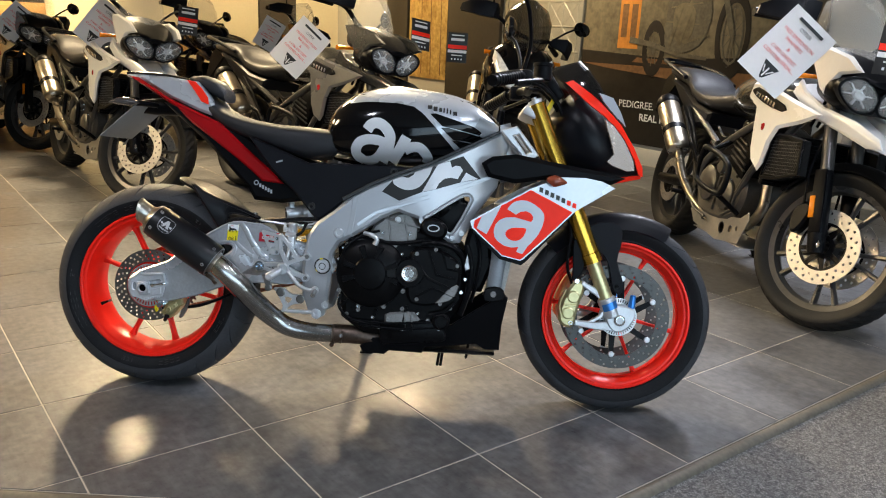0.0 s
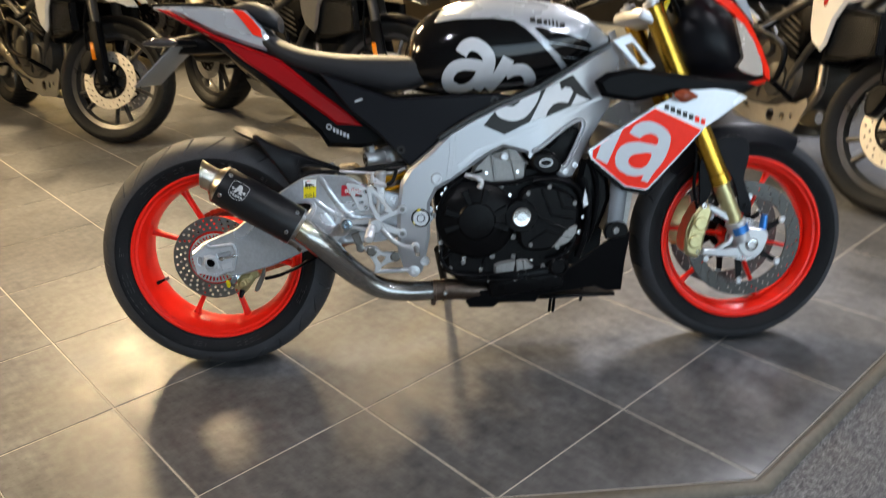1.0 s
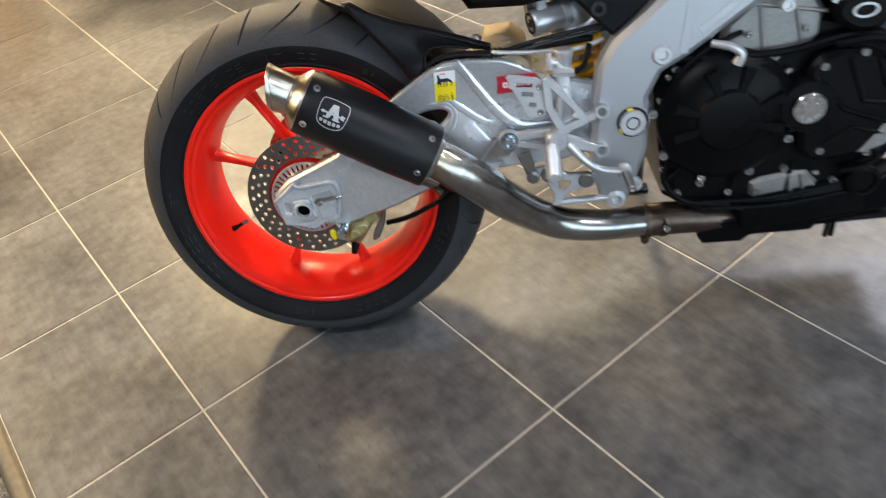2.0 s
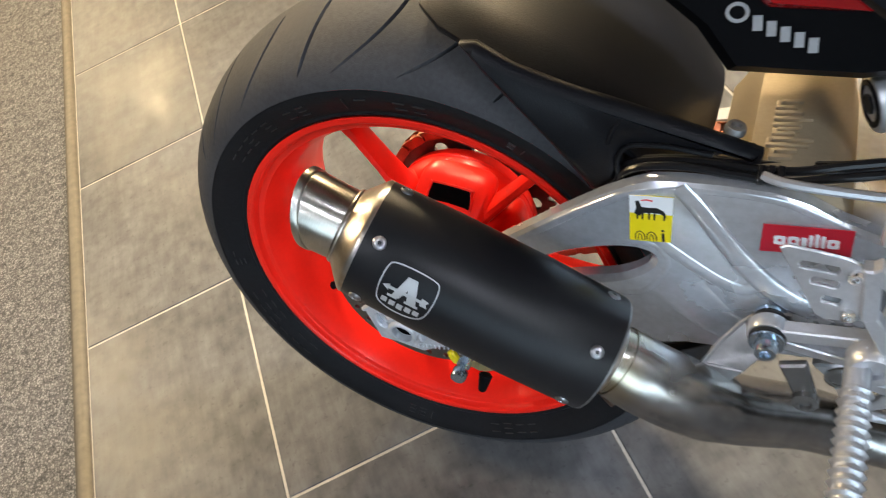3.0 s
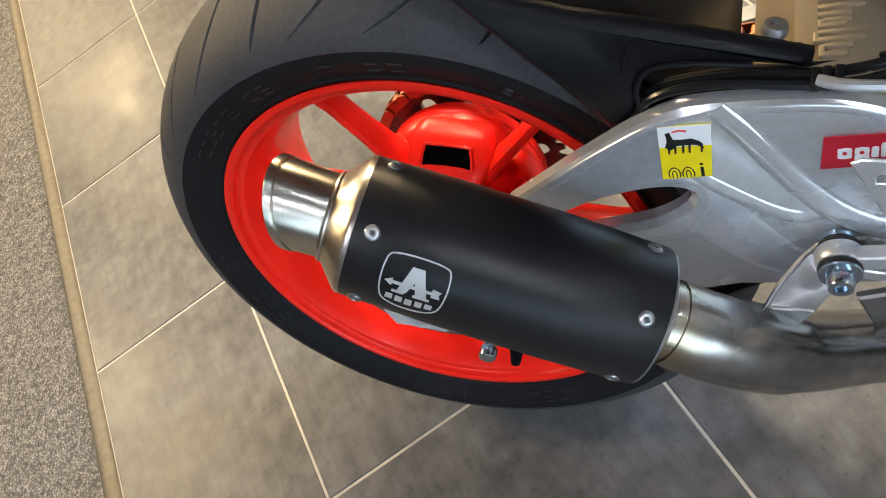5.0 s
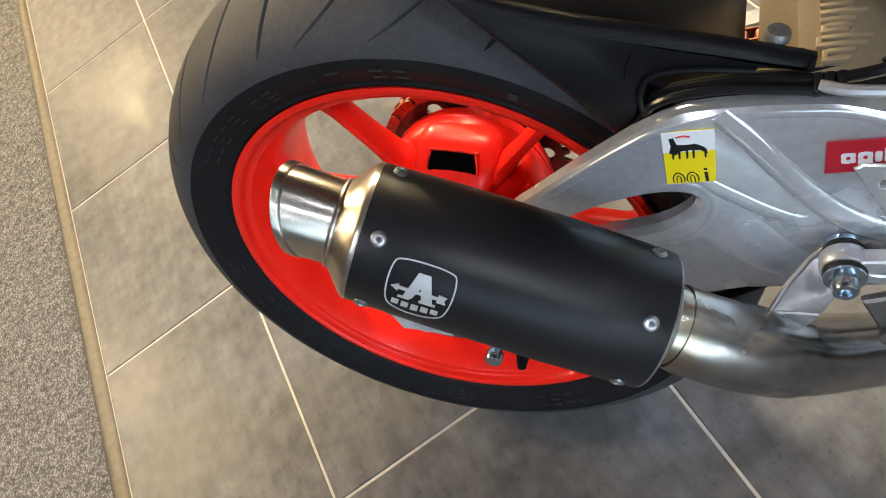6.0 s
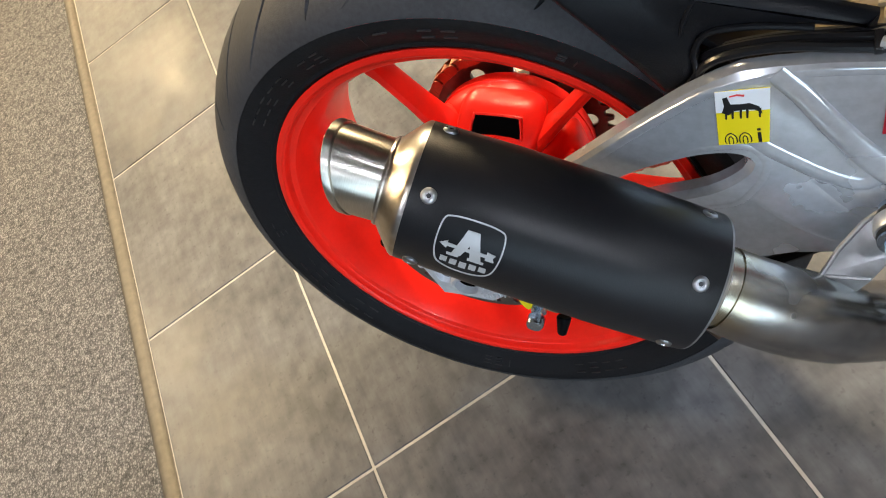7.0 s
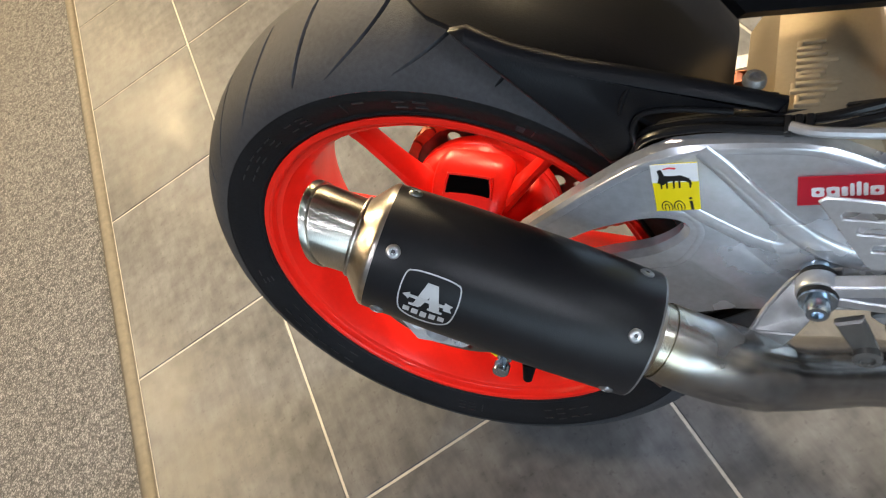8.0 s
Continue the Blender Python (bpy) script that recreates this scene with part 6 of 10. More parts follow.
lathe(bm, [(0.010, 0.007), (0.0148, 0.0075), (0.0158, 0.009), (0.0158, 0.019), (0.0148, 0.0205), (0.010, 0.021)], BU, (0, -1, 0), 32, closed_prof=True)
part("bush", bm, M["alloy_dull"], br)
for h in (0.003, 0.021):
    bm = bmesh.new()
    lathe(bm, [(0.008, h), (0.0138, h), (0.0142, h + 0.0018), (0.0138, h + 0.0036), (0.008, h + 0.0036)], BU, (0, -1, 0), 28, closed_prof=True)
    part("rubber_washer", bm, M["ink"], br, "black rubber washer")
bm = bmesh.new()
lathe(bm, [(0.0125, 0.0248), (0.0135, 0.0252), (0.0135, 0.0272), (0.009, 0.0276), (0.0086, 0.036), (0.0078, 0.0385), (0.0045, 0.0385), (0.0045, 0.033), (0.0004, 0.033)], BU, (0, -1, 0), 24)
part("bolt", bm, M["blue_zinc"], br, "blue zinc plated bolt")

# ---- frame ----
def FW(x, y, z):
    k = max(0.0, x - 0.86) * 0.36
    low = min(1.0, max(0.0, (0.36 - z) / 0.09))
    k += 0.05 * low
    return (x - 0.010 * low, y + (k if y < 0 else -k), z - 0.010 * low)


FR = [(0.499, 0.509), (0.523, 0.546), (0.572, 0.582), (0.629, 0.634), (0.678, 0.661), (0.751, 0.695), (0.849, 0.73), (0.961, 0.788), (1.055, 0.838), (1.082, 0.80), (1.06, 0.735), (1.051, 0.676), (0.998, 0.6),
      (0.948, 0.505), (0.918, 0.503), (0.875, 0.535), (0.823, 0.572), (0.764, 0.59), (0.723, 0.571), (0.691, 0.55), (0.633, 0.511), (0.592, 0.489), (0.573, 0.454), (0.57, 0.369), (0.562, 0.301),
      (0.555, 0.268), (0.533, 0.255), (0.508, 0.276), (0.488, 0.33), (0.486, 0.40), (0.49, 0.458)]
FH = [(0.837, 0.566), (0.864, 0.589), (0.919, 0.627), (0.955, 0.647), (0.973, 0.642), (0.969, 0.618), (0.929, 0.540), (0.907, 0.536)]
bm = bmesh.new()
slab(bm, FR, -0.16, -0.115, 0.009, holes=[smooth_poly(FH, 2)], warp=FW, hole_bevel=0.008)
mirrored(bm)
rod(bm, (1.045, 0, 0.86), (1.1, 0, 0.70), 0.04, seg=24)
for yy in (-0.07, 0.07):
    rod(bm, (0.7, yy, 0.63), (1.05, yy * 0.5, 0.78), 0.03, seg=12)
fr = part("frame", bm, M["frame"], bike, "silver twin-spar alloy frame")
# recessed inner lip of the window and cast ridges
bm = bmesh.new()
tube(bm, [FW(x, -0.158, z) for x, z in smooth_poly(FH, 2)], 0.0045, 8, 1, closed=True)
part("window_lip", bm, M["frame"], fr)
for pts, w in (([(0.622, 0.515), (0.632, 0.575), (0.636, 0.628)], 0.012), ([(0.645, 0.545), (0.70, 0.585), (0.76, 0.607), (0.85, 0.638), (0.96, 0.675), (1.03, 0.705)], 0.010)):
    bm = bmesh.new()
    slab(bm, strip_poly(pts, w * 1.2), -0.158, -0.1612, 0.001, warp=FW)
    part("cast_ridge", bm, M["frame"], fr)
bm = bmesh.new()
lathe(bm, [(0.0265, -0.001), (0.0262, 0.0015), (0.0252, 0.002), (0.0242, 0.0012), (0.0238, 0.0004), (0.018, 0.0004)], (0.547, -0.158, 0.418), (0, -1, 0), 36)
nut = part("pivot_nut", bm, M["frame"], fr, "swingarm pivot nut in its recess")
bm = bmesh.new()
lathe(bm, [(0.0242, 0.0012), (0.0242, 0.0026), (0.0195, 0.0026), (0.0195, 0.0012)], (0.547, -0.158, 0.418), (0, -1, 0), 36)
part("washer", bm, M["ink"], nut, "dark washer")
bm = bmesh.new()
lathe(bm, [(0.0205, 0.001), (0.0205, 0.009), (0.0185, 0.011), (0.0125, 0.011), (0.0115, 0.009), (0.0095, 0.009)], (0.547, -0.158, 0.418), (0, -1, 0), 12)
part("nut", bm, M["alloy_dull"], nut, "slotted alloy ring nut")
# the pivot isn't hollow: a black disc paints the shade inside it
bm = bmesh.new()
lathe(bm, [(0.0115, 0.0085), (0.0095, 0.0095), (0.0085, 0.0095), (0.0085, 0.0088), (0.0005, 0.0088)], (0.547, -0.158, 0.418), (0, -1, 0), 20)
part("bore", bm, M["shade_black"], nut, "black disc standing for shade in the hollow pivot")
for a in (100, 215):
    q = radians(a)
    bm = bmesh.new()
    block(bm, (0.547 + 0.0215 * math.cos(q), -0.1625, 0.418 + 0.0215 * math.sin(q)), (0.009, 0.0022, 0.004), pose(0, 0, 0, 0, 90 - a, 0), 0.0008)
    part("paint_dab", bm, M["yellow"], nut, "dab of yellow marking paint")
for px, pz, r in ((0.592, 0.518, 0.015), (0.56, 0.302, 0.013), (0.532, 0.276, 0.01), (0.765, 0.567, 0.01), (0.925, 0.52, 0.009), (0.952, 0.535, 0.009)):
    bolt(fr, V(*FW(px, -0.158, pz)), (0, -1, 0), r, 0.008, "alloy_dull")
# graphic continued on the spar: dark field with pale ring shapes
def spar(name, poly, material, lift):
    bm = bmesh.new()
    panel(bm, poly, lambda x, z: -0.1604 + 0.36 * max(0.0, x - 0.86) - lift, 0.0012, 3)
    return part(name, bm, M[material], fr, sharp=60)


spar("dark_decal", [(0.7138, 0.6467), (0.7437, 0.6812), (0.8703, 0.7314), (0.9451, 0.7619), (1.0014, 0.6975), (0.9436, 0.6858), (0.8738, 0.6621), (0.8278, 0.6499), (0.7657, 0.6225)], "ink", 0.0008)
spar("pale_decal", [(0.7437, 0.6812), (0.7458, 0.6745), (0.7498, 0.6690), (0.759, 0.6628), (0.7696, 0.6584), (0.781, 0.6557), (0.7918, 0.6552), (0.803, 0.6568), (0.8135, 0.6607), (0.8235, 0.667), (0.832, 0.6764), (0.842, 0.689), (0.85, 0.7019), (0.8586, 0.7269), (0.8085, 0.708), (0.8034, 0.6996), (0.7901, 0.6907), (0.7763, 0.6916), (0.7705, 0.6920)], "white_silver", 0.0014)
spar("pale_decal", [(0.873, 0.7330), (0.8305, 0.6517), (0.8711, 0.662), (0.8783, 0.6788), (0.8939, 0.6932), (0.9128, 0.6969), (0.9322, 0.694), (0.9462, 0.7207), (0.9384, 0.7313), (0.9246, 0.7333), (0.914, 0.7261), (0.9077, 0.7450)], "white_silver", 0.0014)
spar("pale_decal", [(0.9559, 0.714), (0.9408, 0.6862), (0.993, 0.6971), (0.9787, 0.703)], "white_silver", 0.0014)
# dark rubber seam between spar and tank
bm = bmesh.new()
slab(bm, strip_poly([(0.60, 0.618), (0.678, 0.664), (0.751, 0.698), (0.849, 0.735), (0.961, 0.792), (1.05, 0.839)], 0.012, 0.008), -0.15, -0.1632, 0.0015, warp=FW)
part("rubber_seam", bm, M["ink"], fr)

# ---- engine ----
EN = [(0.585, 0.472), (0.625, 0.505), (0.70, 0.548), (0.82, 0.552), (0.92, 0.525), (0.979, 0.46), (0.975, 0.33), (0.93, 0.275), (0.86, 0.235), (0.773, 0.211), (0.67, 0.215), (0.60, 0.265)]
bm = bmesh.new()
slab(bm, EN, -0.135, 0.135, 0.02)
eng = part("engine", bm, M["engine"], bike, "black four-cylinder engine block")
bm = bmesh.new()
lathe(bm, [(0.104, 0), (0.104, 0.02), (0.1, 0.026), (0.092, 0.03), (0.088, 0.034), (0.05, 0.04), (0.045, 0.046), (0.03, 0.048), (0.001, 0.048)], (0.69, -0.128, 0.405), (0, -1, 0), 56)
cl = part("clutch_cover", bm, M["engine"], eng, "round black clutch cover")
for a in (20, 70, 110, 160, 195, 345):
    q = radians(a)
    bm = bmesh.new()
    d, s = V(math.cos(q), 0, math.sin(q)), V(-math.sin(q), 0, math.cos(q))
    c = V(0.69, -0.168, 0.405)
    loft(bm, [[c + d * r + s * x * w + V(0, y, 0) for x, y in ((-1, 0.008), (-0.7, -0.004), (0.7, -0.004), (1, 0.008))] for r, w in ((0.04, 0.006), (0.084, 0.011))])
    part("cast_rib", bm, M["engine"], cl)
for k in range(9):
    a = radians(40 * k + 12)
    bolt(cl, V(0.69 + 0.11 * math.cos(a), -0.14, 0.405 + 0.108 * math.sin(a)), (0, -1, 0), 0.0075, 0.008, "engine_grey" if k % 3 else "chrome")
bm = bmesh.new()
slab(bm, smooth_poly([(0.805, 0.47), (0.87, 0.49), (0.945, 0.455), (0.955, 0.39), (0.92, 0.335), (0.85, 0.315), (0.80, 0.34)], 3), -0.13, -0.162, 0.008)
part("side_cover", bm, M["engine"], eng, "black cast side cover")
for px, pz in ((0.83, 0.335), (0.825, 0.47), (0.88, 0.485), (0.945, 0.44), (0.945, 0.375), (0.9, 0.325)):
    bolt(eng, V(px, -0.16, pz), (0, -1, 0), 0.006, 0.006, "engine_grey")
bm = bmesh.new()
lathe(bm, [(0.045, 0), (0.045, 0.025), (0.04, 0.034), (0.034, 0.034)], (0.806, -0.132, 0.411), (0, -1, 0), 32)
part("cap_boss", bm, M["engine"], eng)
bm = bmesh.new()
lathe(bm, [(0.0245, 0), (0.0245, 0.006), (0.022, 0.008), (0.013, 0.0075), (0.012, 0.0095), (0.0005, 0.0095)], (0.806, -0.166, 0.411), (0, -1, 0), 36)
cap = part("filler_cap", bm, M["chrome"], eng, "machined alloy crankcase plug")
for k in range(8):
    a = 2 * math.pi * k / 8
    bm = bmesh.new()
    rod(bm, (0.806 + 0.017 * math.cos(a), -0.1735, 0.411 + 0.017 * math.sin(a)), (0.806 + 0.017 * math.cos(a), -0.1755, 0.411 + 0.017 * math.sin(a)), 0.0022, seg=8)
    part("cap_dot", bm, M["engine_grey"], cap)
for pts, w in (([(0.815, 0.455), (0.86, 0.40), (0.93, 0.37)], 0.008), ([(0.86, 0.48), (0.885, 0.41), (0.94, 0.40)], 0.007), ([(0.83, 0.345), (0.875, 0.37), (0.945, 0.345)], 0.007), ([(0.9, 0.475), (0.915, 0.43), (0.948, 0.425)], 0.006),
               ([(0.60, 0.30), (0.64, 0.33)], 0.008), ([(0.70, 0.255), (0.71, 0.295)], 0.007), ([(0.79, 0.26), (0.80, 0.31)], 0.007)):
    bm = bmesh.new()
    slab(bm, strip_poly(pts, w), -0.132, -0.166 if pts[0][0] > 0.805 else -0.142, 0.002)
    part("cast_rib", bm, M["engine"], eng)
bm = bmesh.new()
slab(bm, [(0.9465, 0.3844), (0.9524, 0.3791), (0.9480, 0.362), (0.9402, 0.3476), (0.9242, 0.3355), (0.8996, 0.3273), (0.8857, 0.3265), (0.9119, 0.3572), (0.9223, 0.3718)], -0.158, -0.166, 0.002)
part("guard_plate", bm, M["engine_grey"], eng, "grey cast guard plate")
bm = bmesh.new()
slab(bm, [(0.973, 0.4771), (0.9785, 0.455), (0.9826, 0.4331), (0.9691, 0.4268), (0.9654, 0.4433)], -0.15, -0.160, 0.002)
part("casting_flange", bm, M["alloy_dull"], eng, "bare alloy casting flange")
# bare casting of the sump, with its ribs
bm = bmesh.new()
slab(bm, [(0.735, 0.280), (0.7509, 0.2869), (0.7959, 0.2924), (0.8241, 0.2912), (0.8421, 0.2694), (0.8407, 0.2407), (0.8159, 0.2278), (0.7529, 0.2413), (0.735, 0.25)], -0.12, -0.141, 0.006)
sump = part("sump_casting", bm, M["engine_grey"], eng, "bare grey sump casting")
for pts in ([(0.8137, 0.290), (0.822, 0.2344)], [(0.7959, 0.2904), (0.80, 0.236)]):
    bm = bmesh.new()
    slab(bm, strip_poly(pts, 0.006), -0.139, -0.145, 0.0015)
    part("cast_rib", bm, M["engine_grey"], sump)
for wp, r in (([(0.60, -0.15, 0.44), (0.615, -0.155, 0.48), (0.66, -0.15, 0.515), (0.71, -0.14, 0.53)], 0.004), ([(0.84, -0.155, 0.50), (0.89, -0.165, 0.505), (0.95, -0.155, 0.48), (0.975, -0.14, 0.42)], 0.007),
              ([(0.97, -0.13, 0.50), (0.985, -0.14, 0.44), (0.98, -0.14, 0.36), (0.96, -0.13, 0.29)], 0.009), ([(0.99, -0.12, 0.55), (1.01, -0.135, 0.48), (1.005, -0.135, 0.40), (0.99, -0.12, 0.33)], 0.006),
              ([(0.60, -0.142, 0.335), (0.598, -0.147, 0.30), (0.63, -0.15, 0.265), (0.70, -0.15, 0.25)], 0.0045), ([(0.87, -0.15, 0.29), (0.91, -0.155, 0.30), (0.945, -0.15, 0.33)], 0.005)):
    bm = bmesh.new()
    tube(bm, wp, r, 8)
    part("wiring", bm, M["plastic"], eng)
for px, pz in ((0.592, 0.44), (0.605, 0.475), (0.6, 0.37), (0.595, 0.325), (0.68, 0.247), (0.72, 0.24), (0.79, 0.238), (0.835, 0.29), (0.9, 0.245), (0.955, 0.47), (0.97, 0.40), (0.72, 0.525), (0.80, 0.525), (0.78, 0.465)):
    bolt(eng, V(px, -0.14, pz), (0, -1, 0), 0.005, 0.007, "chrome")
# cylinder heads and covers
bm = bmesh.new()
slab(bm, [(0.672, 0.50), (0.69, 0.545), (0.7214, 0.572), (0.7658, 0.588), (0.80, 0.59), (0.828, 0.55), (0.826, 0.512), (0.8142, 0.4941), (0.7754, 0.4835), (0.72, 0.478)], -0.137, 0.12, 0.008)
hd = part("cylinder_head", bm, M["engine_grey"], eng, "grey cast cylinder head")
for p, w in (([(0.70, 0.575), (0.83, 0.545)], 0.006), ([(0.73, 0.60), (0.745, 0.49)], 0.006), ([(0.775, 0.605), (0.80, 0.49)], 0.006)):
    bm = bmesh.new()
    slab(bm, strip_poly(p, w), -0.135, -0.1405, 0.0015)
    part("cast_rib", bm, M["engine_grey"], hd)
bm = bmesh.new()
slab(bm, [(0.945, 0.36), (1.02, 0.36), (1.05, 0.44), (1.04, 0.53), (0.975, 0.55), (0.955, 0.46)], -0.12, 0.12, 0.012)
part("cylinder_head", bm, M["engine"], eng, "black front cylinder head")
bm = bmesh.new()
slab(bm, smooth_poly([(0.83, 0.545), (0.845, 0.575), (0.885, 0.572), (0.91, 0.548), (0.9, 0.52), (0.86, 0.518)], 3), -0.13, -0.168, 0.008)
pv = part("pump_cover", bm, M["engine"], eng)
bm = bmesh.new()
slab(bm, [(0.87 + 0.018 * math.cos(a), 0.548 + 0.011 * math.sin(a)) for a in np.linspace(0, 2 * math.pi, 24, endpoint=False)], -0.167, -0.1695, 0.0005,
     holes=[[(0.87 + 0.014 * math.cos(a), 0.548 + 0.0075 * math.sin(a)) for a in np.linspace(0, 2 * math.pi, 24, endpoint=False)]])
part("oval_mark", bm, M["alloy_dull"], pv)
bm = bmesh.new()
tube(bm, [(0.62, -0.145, 0.503), (0.70, -0.15, 0.498), (0.78, -0.15, 0.497), (0.86, -0.15, 0.51), (0.93, -0.15, 0.50)], 0.006, 8)
part("coolant_hose", bm, M["plastic"], eng, "black rubber hose")
bm = bmesh.new()
tube(bm, [(0.665, -0.15, 0.522), (0.69, -0.16, 0.517), (0.705, -0.162, 0.505), (0.70, -0.16, 0.49)], [0.006, 0.007, 0.007, 0.009], 10)
part("oil_filler", bm, M["alloy_dull"], eng, "pale oil filler cap")
bm = bmesh.new()
block(bm, (0.82, -0.05, 0.232), (0.2, 0.19, 0.07), pose(0, 0, 0, 0, -6, 0), 0.012)
part("sump", bm, M["engine"], eng, "black cast sump")
for z, x0, x1 in ((0.262, 0.62, 0.88), (0.247, 0.66, 0.9)):
    bm = bmesh.new()
    tube(bm, [(x0, -0.148, z), ((x0 + x1) / 2, -0.152, z - 0.006), (x1, -0.145, z + 0.004)], 0.0035, 8)
    part("wiring", bm, M["plastic"], eng)
bm = bmesh.new()
lathe(bm, [(0.026, 0), (0.026, 0.02), (0.02, 0.024), (0.018, 0.018), (0.0005, 0.018)], (0.905, -0.135, 0.27), (0, -1, 0), 24)
part("pump_boss", bm, M["engine"], eng)
random.seed(3)
for px, pz in ((0.60, 0.29), (0.62, 0.275), (0.64, 0.468), (0.60, 0.40), (0.612, 0.345), (0.655, 0.29), (0.70, 0.27), (0.745, 0.265), (0.787, 0.30), (0.865, 0.27), (0.87, 0.245), (0.93, 0.31), (0.96, 0.36)):
    bolt(eng, V(px, -0.136, pz), (0, -1, 0), 0.0062, 0.008, random.choice(("engine_grey", "chrome", "engine_grey")))
# silver hose, throttle bodies behind the frame window
bm = bmesh.new()
rod(bm, (0.87, -0.09, 0.6), (0.95, -0.06, 0.62), 0.035, 0.035, 16, 0.004)
rod(bm, (0.94, -0.1, 0.64), (0.94, -0.1, 0.55), 0.01, seg=10)
block(bm, (0.9, -0.05, 0.58), (0.14, 0.12, 0.1), bevel=0.015)
part("throttle_body", bm, M["engine"], eng)

# ---- footrest, brake lever, shock ----
bm = bmesh.new()
lathe(bm, [(0.016, 0), (0.018, 0.003), (0.018, 0.016), (0.015, 0.02), (0.008, 0.02), (0.008, 0.015), (0.0005, 0.015)], (0.43, -0.153, 0.404), (0, -1, 0), 28)
rear_set = part("rearset", bm, M["alloy_dull"], bike, "machined alloy rearset bracket")
for p0, p1, w0, w1, y0 in (((0.366, 0.412), (0.43, 0.4145), 0.013, 0.012, -0.1435), ((0.366, 0.402), (0.417, 0.389), 0.010, 0.009, -0.1435), ((0.417, 0.389), (0.432, 0.404), 0.009, 0.012, -0.1436),
                           ((0.43, 0.408), (0.498, 0.380), 0.019, 0.0135, -0.156), ((0.432, 0.412), (0.452, 0.425), 0.016, 0.013, -0.1562), ((0.45, 0.4235), (0.501, 0.443), 0.012, 0.0125, -0.156),
                           ((0.4195, 0.506), (0.4225, 0.455), 0.012, 0.0115, -0.156), ((0.4225, 0.458), (0.442, 0.419), 0.0105, 0.013, -0.1561), ((0.420, 0.5065), (0.474, 0.438), 0.0105, 0.0085, -0.1563),
                           ((0.4575, 0.446), (0.476, 0.4345), 0.0085, 0.01, -0.1561)):
    bm = bmesh.new()
    slab(bm, strip_poly([p0, p1], w0, w1), y0, y0 - 0.0125, 0.0013)
    part("arm", bm, M["alloy_dull"], rear_set)
for p in ((0.501, 0.4435), (0.498, 0.380)):
    bm = bmesh.new()
    lathe(bm, [(0.0115, 0), (0.0115, 0.0155), (0.0104, 0.017), (0.0078, 0.017), (0.0078, 0.013), (0.0005, 0.013)], (p[0], -0.154, p[1]), (0, -1, 0), 24)
    part("boss", bm, M["alloy_dull"], rear_set)
    bolt(rear_set, V(p[0], -0.167, p[1]), (0, -1, 0), 0.0062, 0.005, "engine_grey")
bm = bmesh.new()
HP = [(0.361, 0.512), (0.366, 0.5155), (0.386, 0.512), (0.406, 0.507), (0.414, 0.5015), (0.4175, 0.49), (0.4165, 0.446), (0.413, 0.4435), (0.394, 0.443), (0.388, 0.447)]
slab(bm, HP, -0.157, -0.16, 0.001, holes=[smooth_poly(strip_poly([(x, z), ((x + X) / 2, (z + Z) / 2), (X, Z)], 0.0066), 2) for x, z, X, Z in ((0.3755, 0.4985, 0.399, 0.495), (0.3835, 0.4835, 0.400, 0.4805), (0.392, 0.4655, 0.403, 0.4635))], hole_bevel=0.0008)
heel = part("heel_guard", bm, M["alloy_dull"], rear_set, "slotted alloy heel plate")
for p in ((0.410, 0.492), (0.409, 0.452)):
    bolt(heel, V(p[0], -0.1595, p[1]), (0, -1, 0), 0.0055, 0.005, "chrome")
bm = bmesh.new()
p0, p1 = V(0.4215, -0.168, 0.4005), V(0.417, -0.2785, 0.394)
rod(bm, p0, p1, 0.0098, 0.0092, 10, 0.002)
peg = part("footpeg", bm, M["alloy_dull"], rear_set, "knurled alloy footpeg")
for k in range(11):
    c = p0.lerp(p1, 0.2 + 0.074 * k)
    part("peg_ring", lathe(bmesh.new(), [(0.0092, -0.0032), (0.0122, -0.0006), (0.0122, 0.0006), (0.0092, 0.0032)], c, p1 - p0, 8), M["alloy_dull"], peg)
bm = bmesh.new()
tube(bm, [(0.447, -0.166, 0.396), (0.462, -0.172, 0.378), (0.482, -0.176, 0.359), (0.506, -0.178, 0.348), (0.529, -0.178, 0.346)], [0.0075, 0.0066, 0.006, 0.006, 0.007], 10)
pedal = part("brake_pedal", bm, M["alloy_dull"], rear_set, "alloy rear brake pedal")
bm = bmesh.new()
slab(bm, smooth_poly([(0.520, 0.338), (0.522, 0.356), (0.535, 0.358), (0.542, 0.348), (0.536, 0.335)], 2), -0.174, -0.184, 0.002)
part("pedal_boss", bm, M["alloy_dull"], pedal)
bm = bmesh.new()
rod(bm, (0.5315, -0.182, 0.3455), (0.5346, -0.231, 0.339), 0.0068, 0.0064, 12, 0.0015)
toe = part("toe_peg", bm, M["graphite"], pedal, "dark round toe peg")
bolt(toe, V(0.5346, -0.2305, 0.339), (0.06, -1, -0.1), 0.005, 0.002, "chrome")
